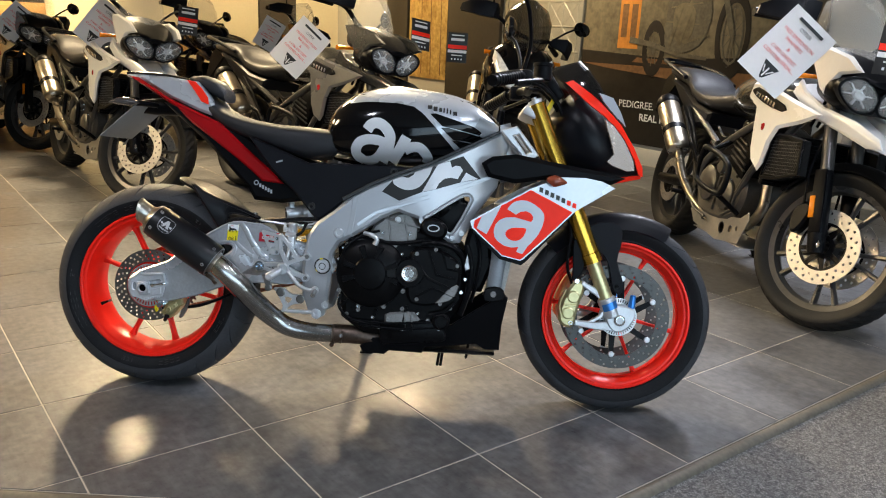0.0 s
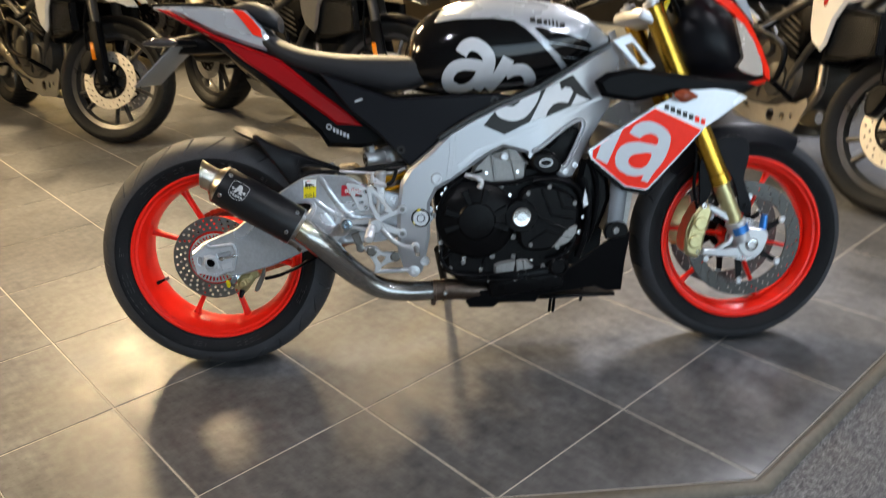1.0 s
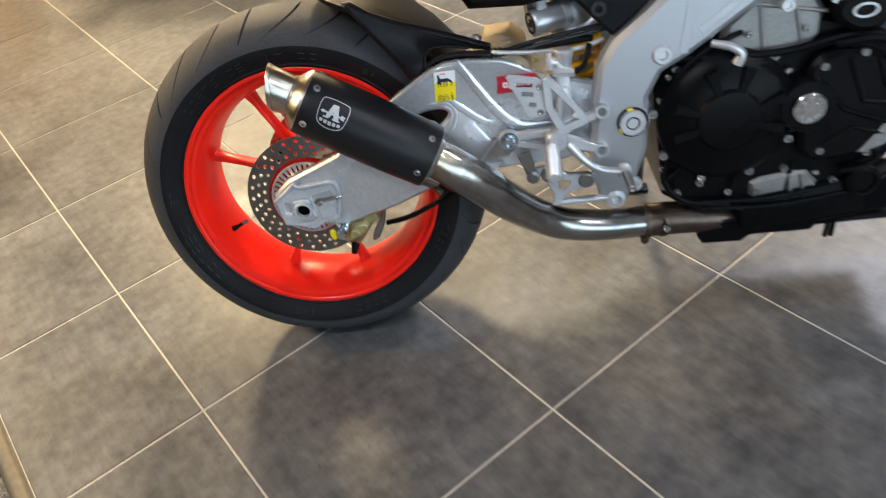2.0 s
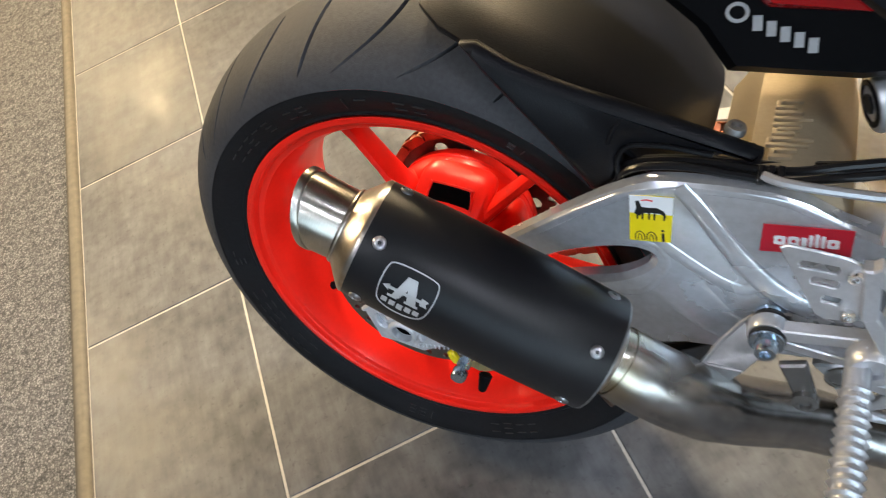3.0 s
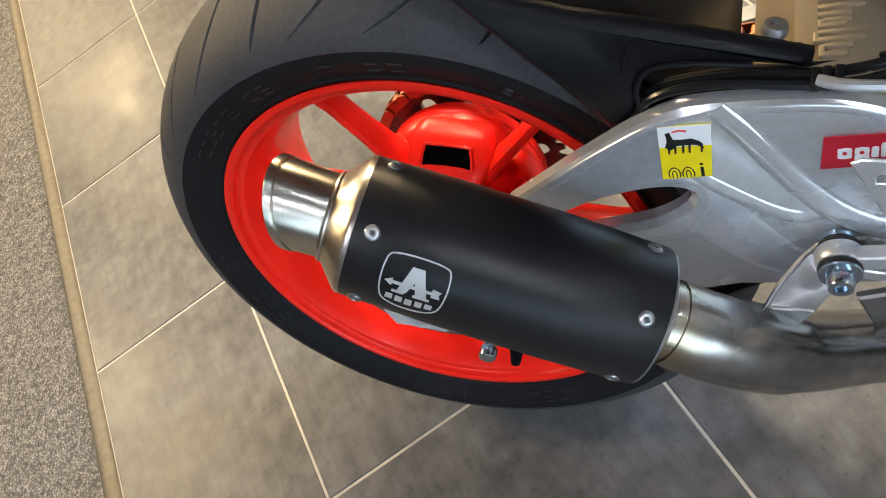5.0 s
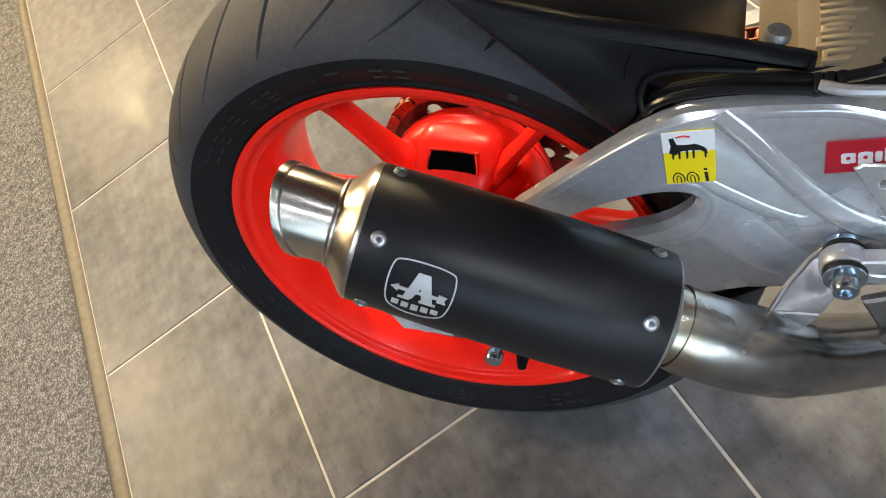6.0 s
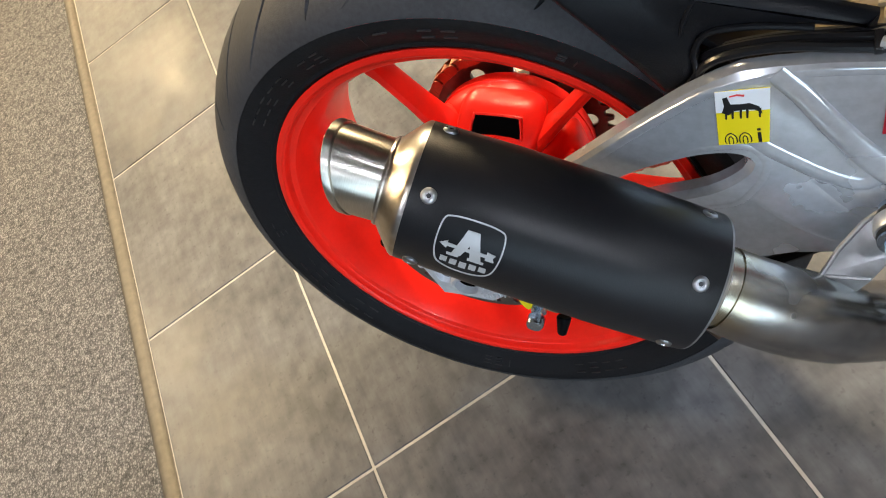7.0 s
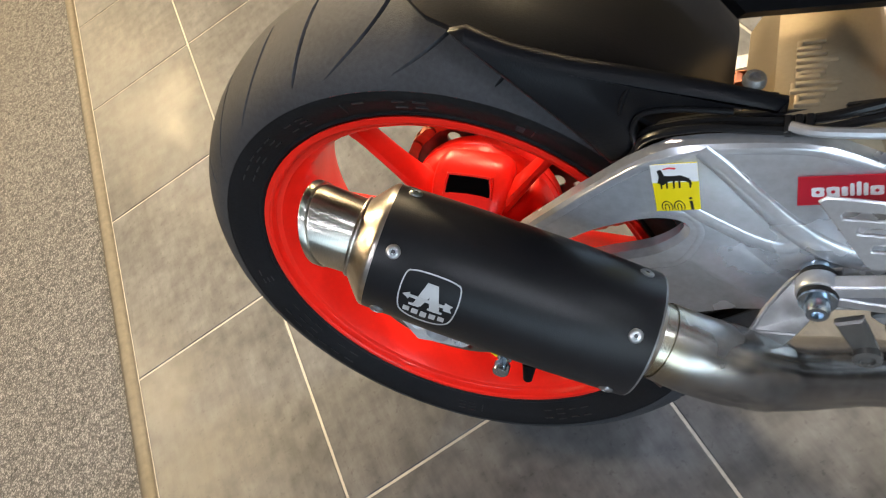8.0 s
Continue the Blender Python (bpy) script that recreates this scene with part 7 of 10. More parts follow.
# dark lug hanging under the arm
bm = bmesh.new()
slab(bm, strip_poly([(0.377, 0.386), (0.383, 0.366), (0.389, 0.346)], 0.021, 0.017), -0.155, -0.163, 0.002)
lathe(bm, [(0.0105, 0), (0.0105, 0.006), (0.006, 0.007), (0.006, 0.004), (0.0005, 0.004)], (0.389, -0.162, 0.3455), (0, -1, 0), 20)
part("lower_lug", bm, M["graphite"], rear_set, "dark grey lower lug")
bm = bmesh.new()
block(bm, (0.448, -0.14, 0.492), (0.02, 0.022, 0.06), pose(0, 0, 0, 0, -4, 0), 0.004)
lathe(bm, [(0.0005, 0.0215), (0.0125, 0.0215), (0.0142, 0.0195), (0.0142, 0.012), (0.0128, 0.010), (0.012, 0.0), (0.009, -0.014)], (0.4505, -0.14, 0.518), (0.02, 0, 1), 24)
rod(bm, (0.4285, -0.146, 0.512), (0.4285, -0.146, 0.530), 0.0068, 0.0058, 6, 0.001)
rod(bm, (0.4285, -0.146, 0.530), (0.4285, -0.146, 0.538), 0.0038, 0.0038, 10, 0.001)
rod(bm, (0.4285, -0.146, 0.522), (0.452, -0.142, 0.518), 0.0055, 0.0055, 10)
rod(bm, (0.432, -0.15, 0.508), (0.464, -0.15, 0.504), 0.007, 0.007, 6, 0.001)
rod(bm, (0.448, -0.15, 0.478), (0.448, -0.158, 0.478), 0.008, 0.008, 6, 0.001)
rod(bm, (0.436, -0.145, 0.43), (0.444, -0.143, 0.47), 0.006, seg=8)
part("master_cylinder", bm, M["alloy_dull"], rear_set, "cast rear brake master cylinder")
bm = bmesh.new()
tube(bm, [(0.345, -0.118, 0.541), (0.363, -0.124, 0.5395), (0.406, -0.126, 0.5355), (0.44, -0.126, 0.5335), (0.481, -0.124, 0.5325), (0.512, -0.118, 0.540)], 0.0036, 8)
part("brake_hose", bm, M["alloy_dull"], rear_set, "braided steel brake hose")
bm = bmesh.new()
tube(bm, [(0.464, -0.15, 0.504), (0.48, -0.148, 0.515), (0.49, -0.135, 0.54)], 0.0045, 8)
part("fluid_hose", bm, M["plastic"], rear_set, "black rubber fluid hose")
# suspension link under the arm, and its tie rod
bm = bmesh.new()
slab(bm, smooth_poly([(0.392, 0.337), (0.4034, 0.3404), (0.4265, 0.34), (0.4443, 0.3237), (0.4789, 0.3217), (0.4879, 0.3107), (0.4826, 0.2959), (0.4597, 0.2925), (0.4399, 0.2818), (0.4288, 0.2667), (0.4172, 0.2689), (0.4224, 0.2866), (0.401, 0.3259)], 2), -0.112, -0.122, 0.002,
     holes=[smooth_poly([(0.4272, 0.3120), (0.4502, 0.3092), (0.4369, 0.2923)], 2)], hole_bevel=0.0015)
link = part("shock_link", bm, M["alloy_dull"], bike, "cast alloy suspension link")
for x, z in ((0.4154, 0.3267), (0.4764, 0.3088)):
    bm = bmesh.new()
    lathe(bm, [(0.0135, 0), (0.0135, 0.003), (0.0115, 0.0045), (0.0085, 0.0045), (0.0085, 0.003), (0.0005, 0.003)], (x, -0.121, z), (0, -1, 0), 20)
    part("pivot_bolt", bm, M["graphite"], link, "dark pivot bolt")
bm = bmesh.new()
rod(bm, (0.427, -0.115, 0.270), (0.512, -0.115, 0.269), 0.0062, seg=12)
lathe(bm, [(0.008, 0), (0.0155, 0.001), (0.0155, 0.012), (0.008, 0.013)], (0.524, -0.109, 0.2664), (0, -1, 0), 24, closed_prof=True)
part("tie_rod", bm, M["alloy_dull"], link, "alloy tie rod with a round eye")
# shock absorber
shock_top, shock_low = V(0.470, -0.02, 0.587), V(0.503, 0.0, 0.36)
bm = bmesh.new()
d = (shock_low - shock_top).normalized()
lathe(bm, [(0.018, 0), (0.028, 0.003), (0.032, 0.01), (0.032, 0.042), (0.0375, 0.045), (0.0385, 0.05), (0.0365, 0.053), (0.0385, 0.056), (0.0385, 0.066), (0.022, 0.07), (0.022, 0.21)], shock_top, d, 32)
sh = part("shock_absorber", bm, M["alloy_dull"], bike, "cast shock absorber body")
bm = bmesh.new()
lathe(bm, [(0.034, 0.07), (0.043, 0.072), (0.043, 0.084), (0.034, 0.086)], shock_top, d, 32, closed_prof=True)
part("spring_collar", bm, M["yellow_spring"], sh, "yellow spring preload collar")
bm = bmesh.new()
u = d.orthogonal().normalized()
w = d.cross(u)
tube(bm, [shock_top + d * (0.086 + 0.15 * k / 84) + (u * math.cos(k * 2 * math.pi / 12) + w * math.sin(k * 2 * math.pi / 12)) * 0.034 for k in range(85)], 0.0055, 8, 1)
part("spring", bm, M["yellow_spring"], sh, "yellow coil spring")
r0, r1 = V(0.468, -0.034, 0.566), V(0.4085, -0.056, 0.560)
bm = bmesh.new()
lathe(bm, [(0.0225, 0), (0.0225, 0.012), (0.0215, 0.013), (0.0225, 0.0145), (0.0225, (r1 - r0).length - 0.003), (0.0205, (r1 - r0).length), (0.0005, (r1 - r0).length)], r0, r1 - r0, 32)
part("reservoir", bm, M["alloy_dull"], sh, "alloy shock reservoir")
bm = bmesh.new()
lathe(bm, [(0.0175, -0.004), (0.0175, 0.0012), (0.014, 0.0016), (0.013, -0.001), (0.0005, -0.001)], r1, r1 - r0, 24)
rcap = part("reservoir_cap", bm, M["plastic"], sh, "black reservoir end cap")
bm = bmesh.new()
lathe(bm, [(0.0075, -0.001), (0.0075, 0.0022), (0.0005, 0.0022)], r1, r1 - r0, 6)
part("adjuster", bm, M["ink"], rcap)
bm = bmesh.new()
lathe(bm, [(0.012, 0.0), (0.030, 0.0), (0.0325, 0.002), (0.0325, 0.014), (0.030, 0.016), (0.012, 0.016)], (0.425, -0.028, 0.584), r1 - r0, 32, closed_prof=True)
part("mount_disc", bm, M["cast_pale"], sh, "pale cast upper mount")

# ---- bodywork ----
bm = bmesh.new()
body(bm, [(0.12, 0.945, 0.90, 0.045, 2.2, 0.5), (0.165, 0.905, 0.845, 0.085, 2.4, 0.5), (0.24, 0.858, 0.80, 0.108, 3.2, 0.5), (0.36, 0.834, 0.762, 0.124, 3.8, 0.5), (0.48, 0.827, 0.73, 0.128, 4.0, 0.5), (0.56, 0.818, 0.742, 0.118, 4.0, 0.5), (0.59, 0.79, 0.752, 0.10, 3.0, 0.5)], 28)
part("seat", bm, M["seat"], bike, "black vinyl rider seat")
bm = bmesh.new()
body(bm, [(0.10, 0.965, 0.945, 0.05, 2.6, 0.5), (0.14, 0.97, 0.928, 0.072, 2.8, 0.5), (0.185, 0.955, 0.90, 0.075, 2.8, 0.5), (0.207, 0.932, 0.892, 0.06, 2.4, 0.5)], 24)
part("pillion_pad", bm, M["seat"], bike, "small black vinyl pillion pad")
# tank: black body, silver top
TK = [(0.525, 0.83, 0.745, 0.07, 2.2, 0.45), (0.55, 0.888, 0.732, 0.115, 2.3, 0.42), (0.61, 0.936, 0.722, 0.145, 2.4, 0.42), (0.70, 0.962, 0.72, 0.16, 2.4, 0.44), (0.80, 0.958, 0.722, 0.163, 2.3, 0.46), (0.90, 0.945, 0.74, 0.155, 2.2, 0.5),
      (0.98, 0.92, 0.79, 0.135, 2.1, 0.5), (1.05, 0.868, 0.82, 0.085, 2.0, 0.5)]
bm = bmesh.new()
body(bm, TK, 96, 10)
tank = part("fuel_tank", bm, M["gloss_black"], bike, "gloss black sculpted fuel tank")


def tank_y(x, z, lift=0.0):
    """The right flank of the tank."""
    k = 0
    while k < len(TK) - 2 and TK[k + 1][0] < x:
        k += 1
    p = [TK[max(0, k - 1)], TK[k], TK[k + 1], TK[min(len(TK) - 1, k + 2)]]

    def at(u):
        return [0.5 * (2 * B + (C - A) * u + (2 * A - 5 * B + 4 * C - D) * u * u + (3 * B - A - 3 * C + D) * u ** 3) for A, B, C, D in zip(*p)]
    lo, hi = 0.0, 1.0
    for _ in range(18):
        u = (lo + hi) / 2
        if at(u)[0] < x:
            lo = u
        else:
            hi = u
    _, zt, zb, w, sq, mid = at(u)
    zm = zb + (zt - zb) * mid
    f = min(0.995, abs((z - zm) / ((zt - zm) if z > zm else (zm - zb))))
    return -(w * (1 - f ** sq) ** (1 / sq)) - lift


def on_tank(name, poly, material, lift, n=4):
    bm = bmesh.new()
    panel(bm, poly, lambda x, z: tank_y(x, z, lift), 0.004, n)
    return part(name, bm, M[material], tank, sharp=60)


top = [(0.60, 0.900), (0.66, 0.906), (0.745, 0.905), (0.795, 0.897), (0.82, 0.880), (0.845, 0.856), (0.885, 0.813), (0.929, 0.766), (1.0, 0.818), (1.045, 0.838), (1.045, 0.856), (0.985, 0.905), (0.93, 0.932), (0.86, 0.946), (0.76, 0.955), (0.68, 0.95), (0.62, 0.93)]
bm = bmesh.new()
panel(bm, top, lambda x, z: tank_y(x, z, 0.0025), 0.008, 4)
mirrored(bm)
body(bm, [(x, zt + 0.0025, zt - 0.03, w, 2.2, 0.3) for x, zt, w in ((0.64, 0.944, 0.07), (0.72, 0.963, 0.085), (0.80, 0.958, 0.09), (0.90, 0.945, 0.09), (0.98, 0.918, 0.075), (1.04, 0.876, 0.05))], 24, 4)
part("tank_cover", bm, M["silver"], tank, "silver painted tank top cover", 60)
for poly in ([(0.844, 0.878), (0.86, 0.88), (0.974, 0.846), (0.996, 0.832), (0.988, 0.825), (0.88, 0.844)], [(0.876, 0.839), (0.892, 0.841), (0.995, 0.82), (1.004, 0.816), (0.976, 0.802), (0.913, 0.807)],
             [(0.91, 0.804), (0.923, 0.806), (0.97, 0.799), (0.94, 0.779)]):
    on_tank("vent_stripe", poly, "gloss_black", 0.0045)
for k, (wd, up) in enumerate(((0.006, 0.0), (0.006, -0.002), (0.004, 0.0), (0.002, 0.002), (0.002, 0.004), (0.002, 0.002), (0.006, 0.0))):
    x = (0.841, 0.8575, 0.8725, 0.8825, 0.892, 0.9015, 0.915)[k]
    z = 0.898 - 0.21 * (x - 0.841)
    on_tank("dark_bar", rect(x - wd, x + wd, z - 0.006 + min(up, 0), z + 0.006 + max(up, 0)), "ink", 0.0045, 2)
# large pale shapes of the tank graphic
on_tank("pale_arch", band([(0.662, 0.823), (0.675, 0.84), (0.695, 0.844), (0.716, 0.832), (0.73, 0.81), (0.728, 0.784), (0.718, 0.76), (0.702, 0.733)], 0.031), "white_silver", 0.0026)
on_tank("pale_ring", band([(0.72, 0.787), (0.693, 0.795), (0.663, 0.796), (0.641, 0.787), (0.629, 0.767), (0.632, 0.748), (0.647, 0.737)], 0.028, 0.030), "white_silver", 0.0023)
on_tank("pale_ring", band([(0.637, 0.741), (0.655, 0.736), (0.676, 0.738), (0.693, 0.749), (0.704, 0.764), (0.717, 0.787)], 0.025, 0.022), "white_silver", 0.0022)
on_tank("pale_stem", band([(0.779, 0.808), (0.758, 0.77), (0.731, 0.733)], 0.031), "white_silver", 0.0022)
on_tank("pale_arch", band([(0.773, 0.77), (0.793, 0.779), (0.816, 0.779), (0.832, 0.765), (0.84, 0.75), (0.837, 0.737)], 0.029), "white_silver", 0.0026)
# side cover under the seat
bm = bmesh.new()
SC = [(0.31, 0.79), (0.40, 0.755), (0.49, 0.72), (0.58, 0.722), (0.65, 0.722), (0.76, 0.722), (0.80, 0.715), (0.72, 0.68), (0.64, 0.645), (0.59, 0.602), (0.556, 0.574), (0.524, 0.5485), (0.505, 0.568), (0.485, 0.592), (0.448, 0.634), (0.38, 0.695)]
slab(bm, SC, -0.118, -0.145, 0.006)
sc = both("side_cover", bm, M["grey_plastic"], bike, "charcoal plastic side cover")
for px, pz in ((0.505, 0.592), (0.745, 0.706)):
    bm = bmesh.new()
    lathe(bm, [(0.011, 0), (0.011, 0.003), (0.006, 0.003), (0.005, 0.001), (0.0005, 0.001)], (px, -0.144, pz), (0, -1, 0), 16)
    part("fastener", bm, M["ink"], sc)
bm = bmesh.new()
slab(bm, strip_poly([(0.395, 0.716), (0.415, 0.722)], 0.005), -0.144, -0.146, 0.0005)
part("moulded_mark", bm, M["alloy_dull"], sc)
# tail: dark red flank, silver top, undertray
bm = bmesh.new()
TR = [(-0.095, 0.958), (0.0, 0.905), (0.071, 0.866), (0.123, 0.822), (0.194, 0.772), (0.265, 0.721), (0.318, 0.68), (0.342, 0.658), (0.409, 0.652), (0.369, 0.69), (0.298, 0.748), (0.213, 0.824), (0.132, 0.858), (0.053, 0.889), (-0.06, 0.953)]
slab(bm, TR, -0.062, -0.1, 0.006, warp=lambda x, y, z: (x, y + 0.22 * max(0, 0.12 - x) * (1 if y < 0 else -1), z))
tail = both("tail_panel", bm, M["red_dark"], bike, "dark red tail flank panel")
bm = bmesh.new()
TS = [(-0.06, 0.957), (0.05, 0.894), (0.132, 0.862), (0.205, 0.837), (0.203, 0.853), (0.17, 0.905), (0.135, 0.945), (0.02, 0.96)]
slab(bm, TS, -0.05, -0.09, 0.008, warp=lambda x, y, z: (x, y + 0.25 * max(0, 0.12 - x) * (1 if y < 0 else -1), z))
mirrored(bm)
body(bm, [(-0.105, 0.966, 0.955, 0.03, 2.4, 0.5), (-0.03, 0.968, 0.935, 0.05, 2.4, 0.5), (0.06, 0.962, 0.92, 0.065, 2.4, 0.5), (0.14, 0.942, 0.88, 0.075, 2.4, 0.5)], 20, 4)
ts = part("tail_cover", bm, M["silver"], bike, "silver painted tail cover")
bm = bmesh.new()
slab(bm, [(0.105, 0.948), (0.13, 0.944), (0.15, 0.925), (0.17, 0.898), (0.172, 0.878), (0.15, 0.886), (0.13, 0.915)], -0.0895, -0.0915, 0.0005)
part("red_flash", bm, M["red_panel"], ts)
bm = bmesh.new()
body(bm, [(-0.112, 0.974, 0.962, 0.02, 2.2, 0.5), (0.0, 0.972, 0.957, 0.055, 2.4, 0.5), (0.11, 0.956, 0.935, 0.075, 2.4, 0.5)], 16, 3)
part("tail_strip", bm, M["gloss_black"], ts, "gloss black tail edge")
bm = bmesh.new()
UT = [(0.03, 0.88), (0.16, 0.77), (0.295, 0.635), (0.315, 0.60), (0.40, 0.594), (0.465, 0.603), (0.48, 0.64), (0.40, 0.70), (0.30, 0.79), (0.20, 0.84), (0.1, 0.875)]
slab(bm, UT, -0.088, 0.088, 0.012)
ut = part("undertray", bm, M["plastic"], bike, "black plastic undertray")
for k in range(5):
    x, z = 0.335 + 0.0085 * k, 0.644 - 0.0042 * k
    bm = bmesh.new()
    slab(bm, rect(x - 0.003, x + 0.003, z - 0.0055, z + 0.0055), -0.0885, -0.0895, 0.0002)
    part("pale_bar", bm, M["alloy_dull"], ut)
bm = bmesh.new()
slab(bm, circle(0.3225, 0.652, 0.0075, 18), -0.0885, -0.0895, 0.0002, holes=[circle(0.3225, 0.652, 0.005, 18)])
part("pale_bar", bm, M["alloy_dull"], ut)
# plate holder, blank plate, indicator
bm = bmesh.new()
tube(bm, [(0.06, 0, 0.875), (-0.02, 0, 0.87), (-0.07, 0, 0.865), (-0.10, 0, 0.84)], [0.03, 0.026, 0.02, 0.014], 12)
hold = part("plate_holder", bm, M["plastic"], bike, "black plate holder")
bm = bmesh.new()
rings = []
m = Matrix.Translation((-0.096, 0, 0.819)) @ Matrix.Rotation(radians(-42), 4, "Y")
block(bm, (0, 0, 0), (0.15, 0.215, 0.0035), bevel=0.001)
bmesh.ops.transform(bm, matrix=m, verts=bm.verts)
part("number_plate", bm, M["plate_grey"], hold, "plain grey back of the number plate")
for sg in (-1, 1):
    bm = bmesh.new()
    tube(bm, [(-0.01, sg * 0.03, 0.872), (-0.04, sg * 0.09, 0.872), (-0.06, sg * 0.115, 0.872)], [0.008, 0.009, 0.012], 10)
    ind = part("indicator", bm, M["plastic"], bike, "slim rear indicator")
    bm = bmesh.new()
    body(bm, [(-0.115, 0.874, 0.868, 0.006, 2, 0.5), (-0.085, 0.885, 0.862, 0.016, 2, 0.5), (-0.05, 0.884, 0.862, 0.018, 2, 0.5), (-0.03, 0.876, 0.868, 0.008, 2, 0.5)], 14, 3, sg * 0.12)
    part("indicator_lens", bm, M["smoke_lens"], ind, "smoked indicator lens")

# ---- front end ----
bm = bmesh.new()
SP = [(0.975, 0.575), (1.083, 0.641), (1.146, 0.678), (1.234, 0.715), (1.333, 0.717), (1.392, 0.691), (1.279, 0.618), (1.203, 0.538), (1.137, 0.4725), (1.127, 0.467), (1.0725, 0.478), (0.983, 0.555)]


def shroud_y(x, z):
    return -0.17 + 0.10 * max(0, x - 1.12) - 0.10 * max(0, 1.05 - x)


panel(bm, SP, shroud_y, 0.015, 4)
panel_s = both("radiator_shroud", bm, M["silver"], bike, "silver and red radiator shroud")
bm = bmesh.new()
panel(bm, [(0.98, 0.565), (1.10, 0.63), (1.22, 0.64), (1.279, 0.612), (1.205, 0.532), (1.142, 0.462), (1.130, 0.453), (1.066, 0.468), (0.985, 0.545)], lambda x, z: shroud_y(x, z) + 0.006, 0.012, 3)
part("shroud_edge", bm, M["plastic"], panel_s, "black rubber shroud edge")


def on_shroud(name, poly, material, lift):
    bm = bmesh.new()
    panel(bm, poly, lambda x, z: shroud_y(x, z) - 0.0006 - lift, 0.0012, 4)
    return part(name, bm, M[material], panel_s, sharp=60)


on_shroud("red_field", [(0.9881, 0.5776), (1.067, 0.6265), (1.1464, 0.6738), (1.21, 0.6445), (1.2712, 0.6146), (1.20, 0.541), (1.133, 0.4745), (1.126, 0.4702), (1.0734, 0.4811), (0.9861, 0.5575)], "red_panel", 0.0004)
on_shroud("pale_wedge", [(1.008, 0.5894), (1.0633, 0.6245), (1.025, 0.5392), (0.9951, 0.5559)], "silver_decal", 0.0012)
on_shroud("pale_ring", smooth_line([(1.0808, 0.6149), (1.0944, 0.6331), (1.1156, 0.6424), (1.1403, 0.6409), (1.1657, 0.6285), (1.1832, 0.613), (1.1897, 0.5969), (1.1858, 0.572), (1.1738, 0.544), (1.1586, 0.524)], 3)
          + [(1.1457, 0.5096), (1.1317, 0.4869), (1.1137, 0.4932), (1.12, 0.5074), (1.0994, 0.5046), (1.0772, 0.5089), (1.0573, 0.5215), (1.0485, 0.5325), (1.0462, 0.543), (1.0456, 0.5549), (1.0496, 0.5699), (1.0592, 0.582), (1.0695, 0.5877), (1.0805, 0.5914), (1.105, 0.5927),
             (1.1327, 0.5859), (1.1522, 0.5814), (1.1568, 0.5883), (1.1568, 0.5973), (1.1507, 0.6059), (1.1366, 0.6123), (1.1203, 0.6099), (1.1072, 0.601)], "silver_decal", 0.0012)
on_shroud("red_eye", smooth_poly([(1.0796, 0.542), (1.0828, 0.5532), (1.096, 0.561), (1.1177, 0.5633), (1.1386, 0.5615), (1.1353, 0.5449), (1.1251, 0.5307), (1.1091, 0.5244), (1.0897, 0.5288)], 2), "red_panel", 0.002)
for k in range(7):
    x = 1.176 + 0.0165 * k
    z = 0.676 - 0.0068 * k
    on_shroud("dark_bar" if k < 5 else "red_bar", [(x - 0.006, z - 0.006), (x + 0.005, z - 0.009), (x + 0.006, z + 0.005), (x - 0.005, z + 0.008)], "ink" if k < 5 else "red_panel", 0.0012)
bolt(panel_s, V(1.0, -0.168, 0.577), (0, -1, 0), 0.008, 0.004)
bm = bmesh.new()
slab(bm, [(1.305, 0.712), (1.40, 0.704), (1.482, 0.722), (1.485, 0.734), (1.40, 0.722), (1.32, 0.722)], -0.10, -0.108, 0.002, warp=lambda x, y, z: (x, y + 0.5 * max(0, x - 1.36), z))
both("chin_strip", bm, M["red_panel"], bike, "bright red chin strip")
# dark upper shroud beside the tank nose
bm = bmesh.new()
slab(bm, [(1.0, 0.745), (1.03, 0.765), (1.10, 0.775), (1.22, 0.755), (1.36, 0.735), (1.42, 0.72), (1.38, 0.70), (1.30, 0.705), (1.2, 0.708), (1.10, 0.69), (1.02, 0.705)], -0.115, -0.152, 0.012)
both("air_duct", bm, M["plastic"], bike, "black plastic air duct panel")
# headlamp cowl
bm = bmesh.new()
body(bm, [(1.20, 0.90, 0.74, 0.085, 2.3, 0.5), (1.27, 0.975, 0.725, 0.122, 2.3, 0.5), (1.34, 0.94, 0.715, 0.13, 2.2, 0.45), (1.41, 0.87, 0.715, 0.092, 2.2, 0.4), (1.46, 0.80, 0.72, 0.062, 2.2, 0.4), (1.49, 0.76, 0.73, 0.035, 2.0, 0.4)], 32, 5)
cowl = part("headlamp_cowl", bm, M["cowl_black"], bike, "black headlamp cowl")
CW = lambda x, z: -(0.145 - 0.55 * max(0, x - 1.335) - 0.35 * max(0, 1.30 - x)) + 0.2 * max(0, z - 0.93)
for nm, poly, mt, th in (("red_brow", [(1.233, 0.991), (1.252, 0.998), (1.322, 0.945), (1.402, 0.876), (1.45, 0.812), (1.482, 0.755), (1.485, 0.728), (1.47, 0.735), (1.453, 0.777), (1.42, 0.831), (1.383, 0.871), (1.30, 0.928)], "red_panel", 0.012),
                         ("silver_brow", [(1.325, 0.962), (1.371, 0.952), (1.4, 0.908), (1.417, 0.872), (1.386, 0.896), (1.345, 0.934)], "silver", 0.016)):
    bm = bmesh.new()
    panel(bm, poly, CW, th, 2)
    both(nm, bm, M[mt], cowl, sharp=60)
bm = bmesh.new()
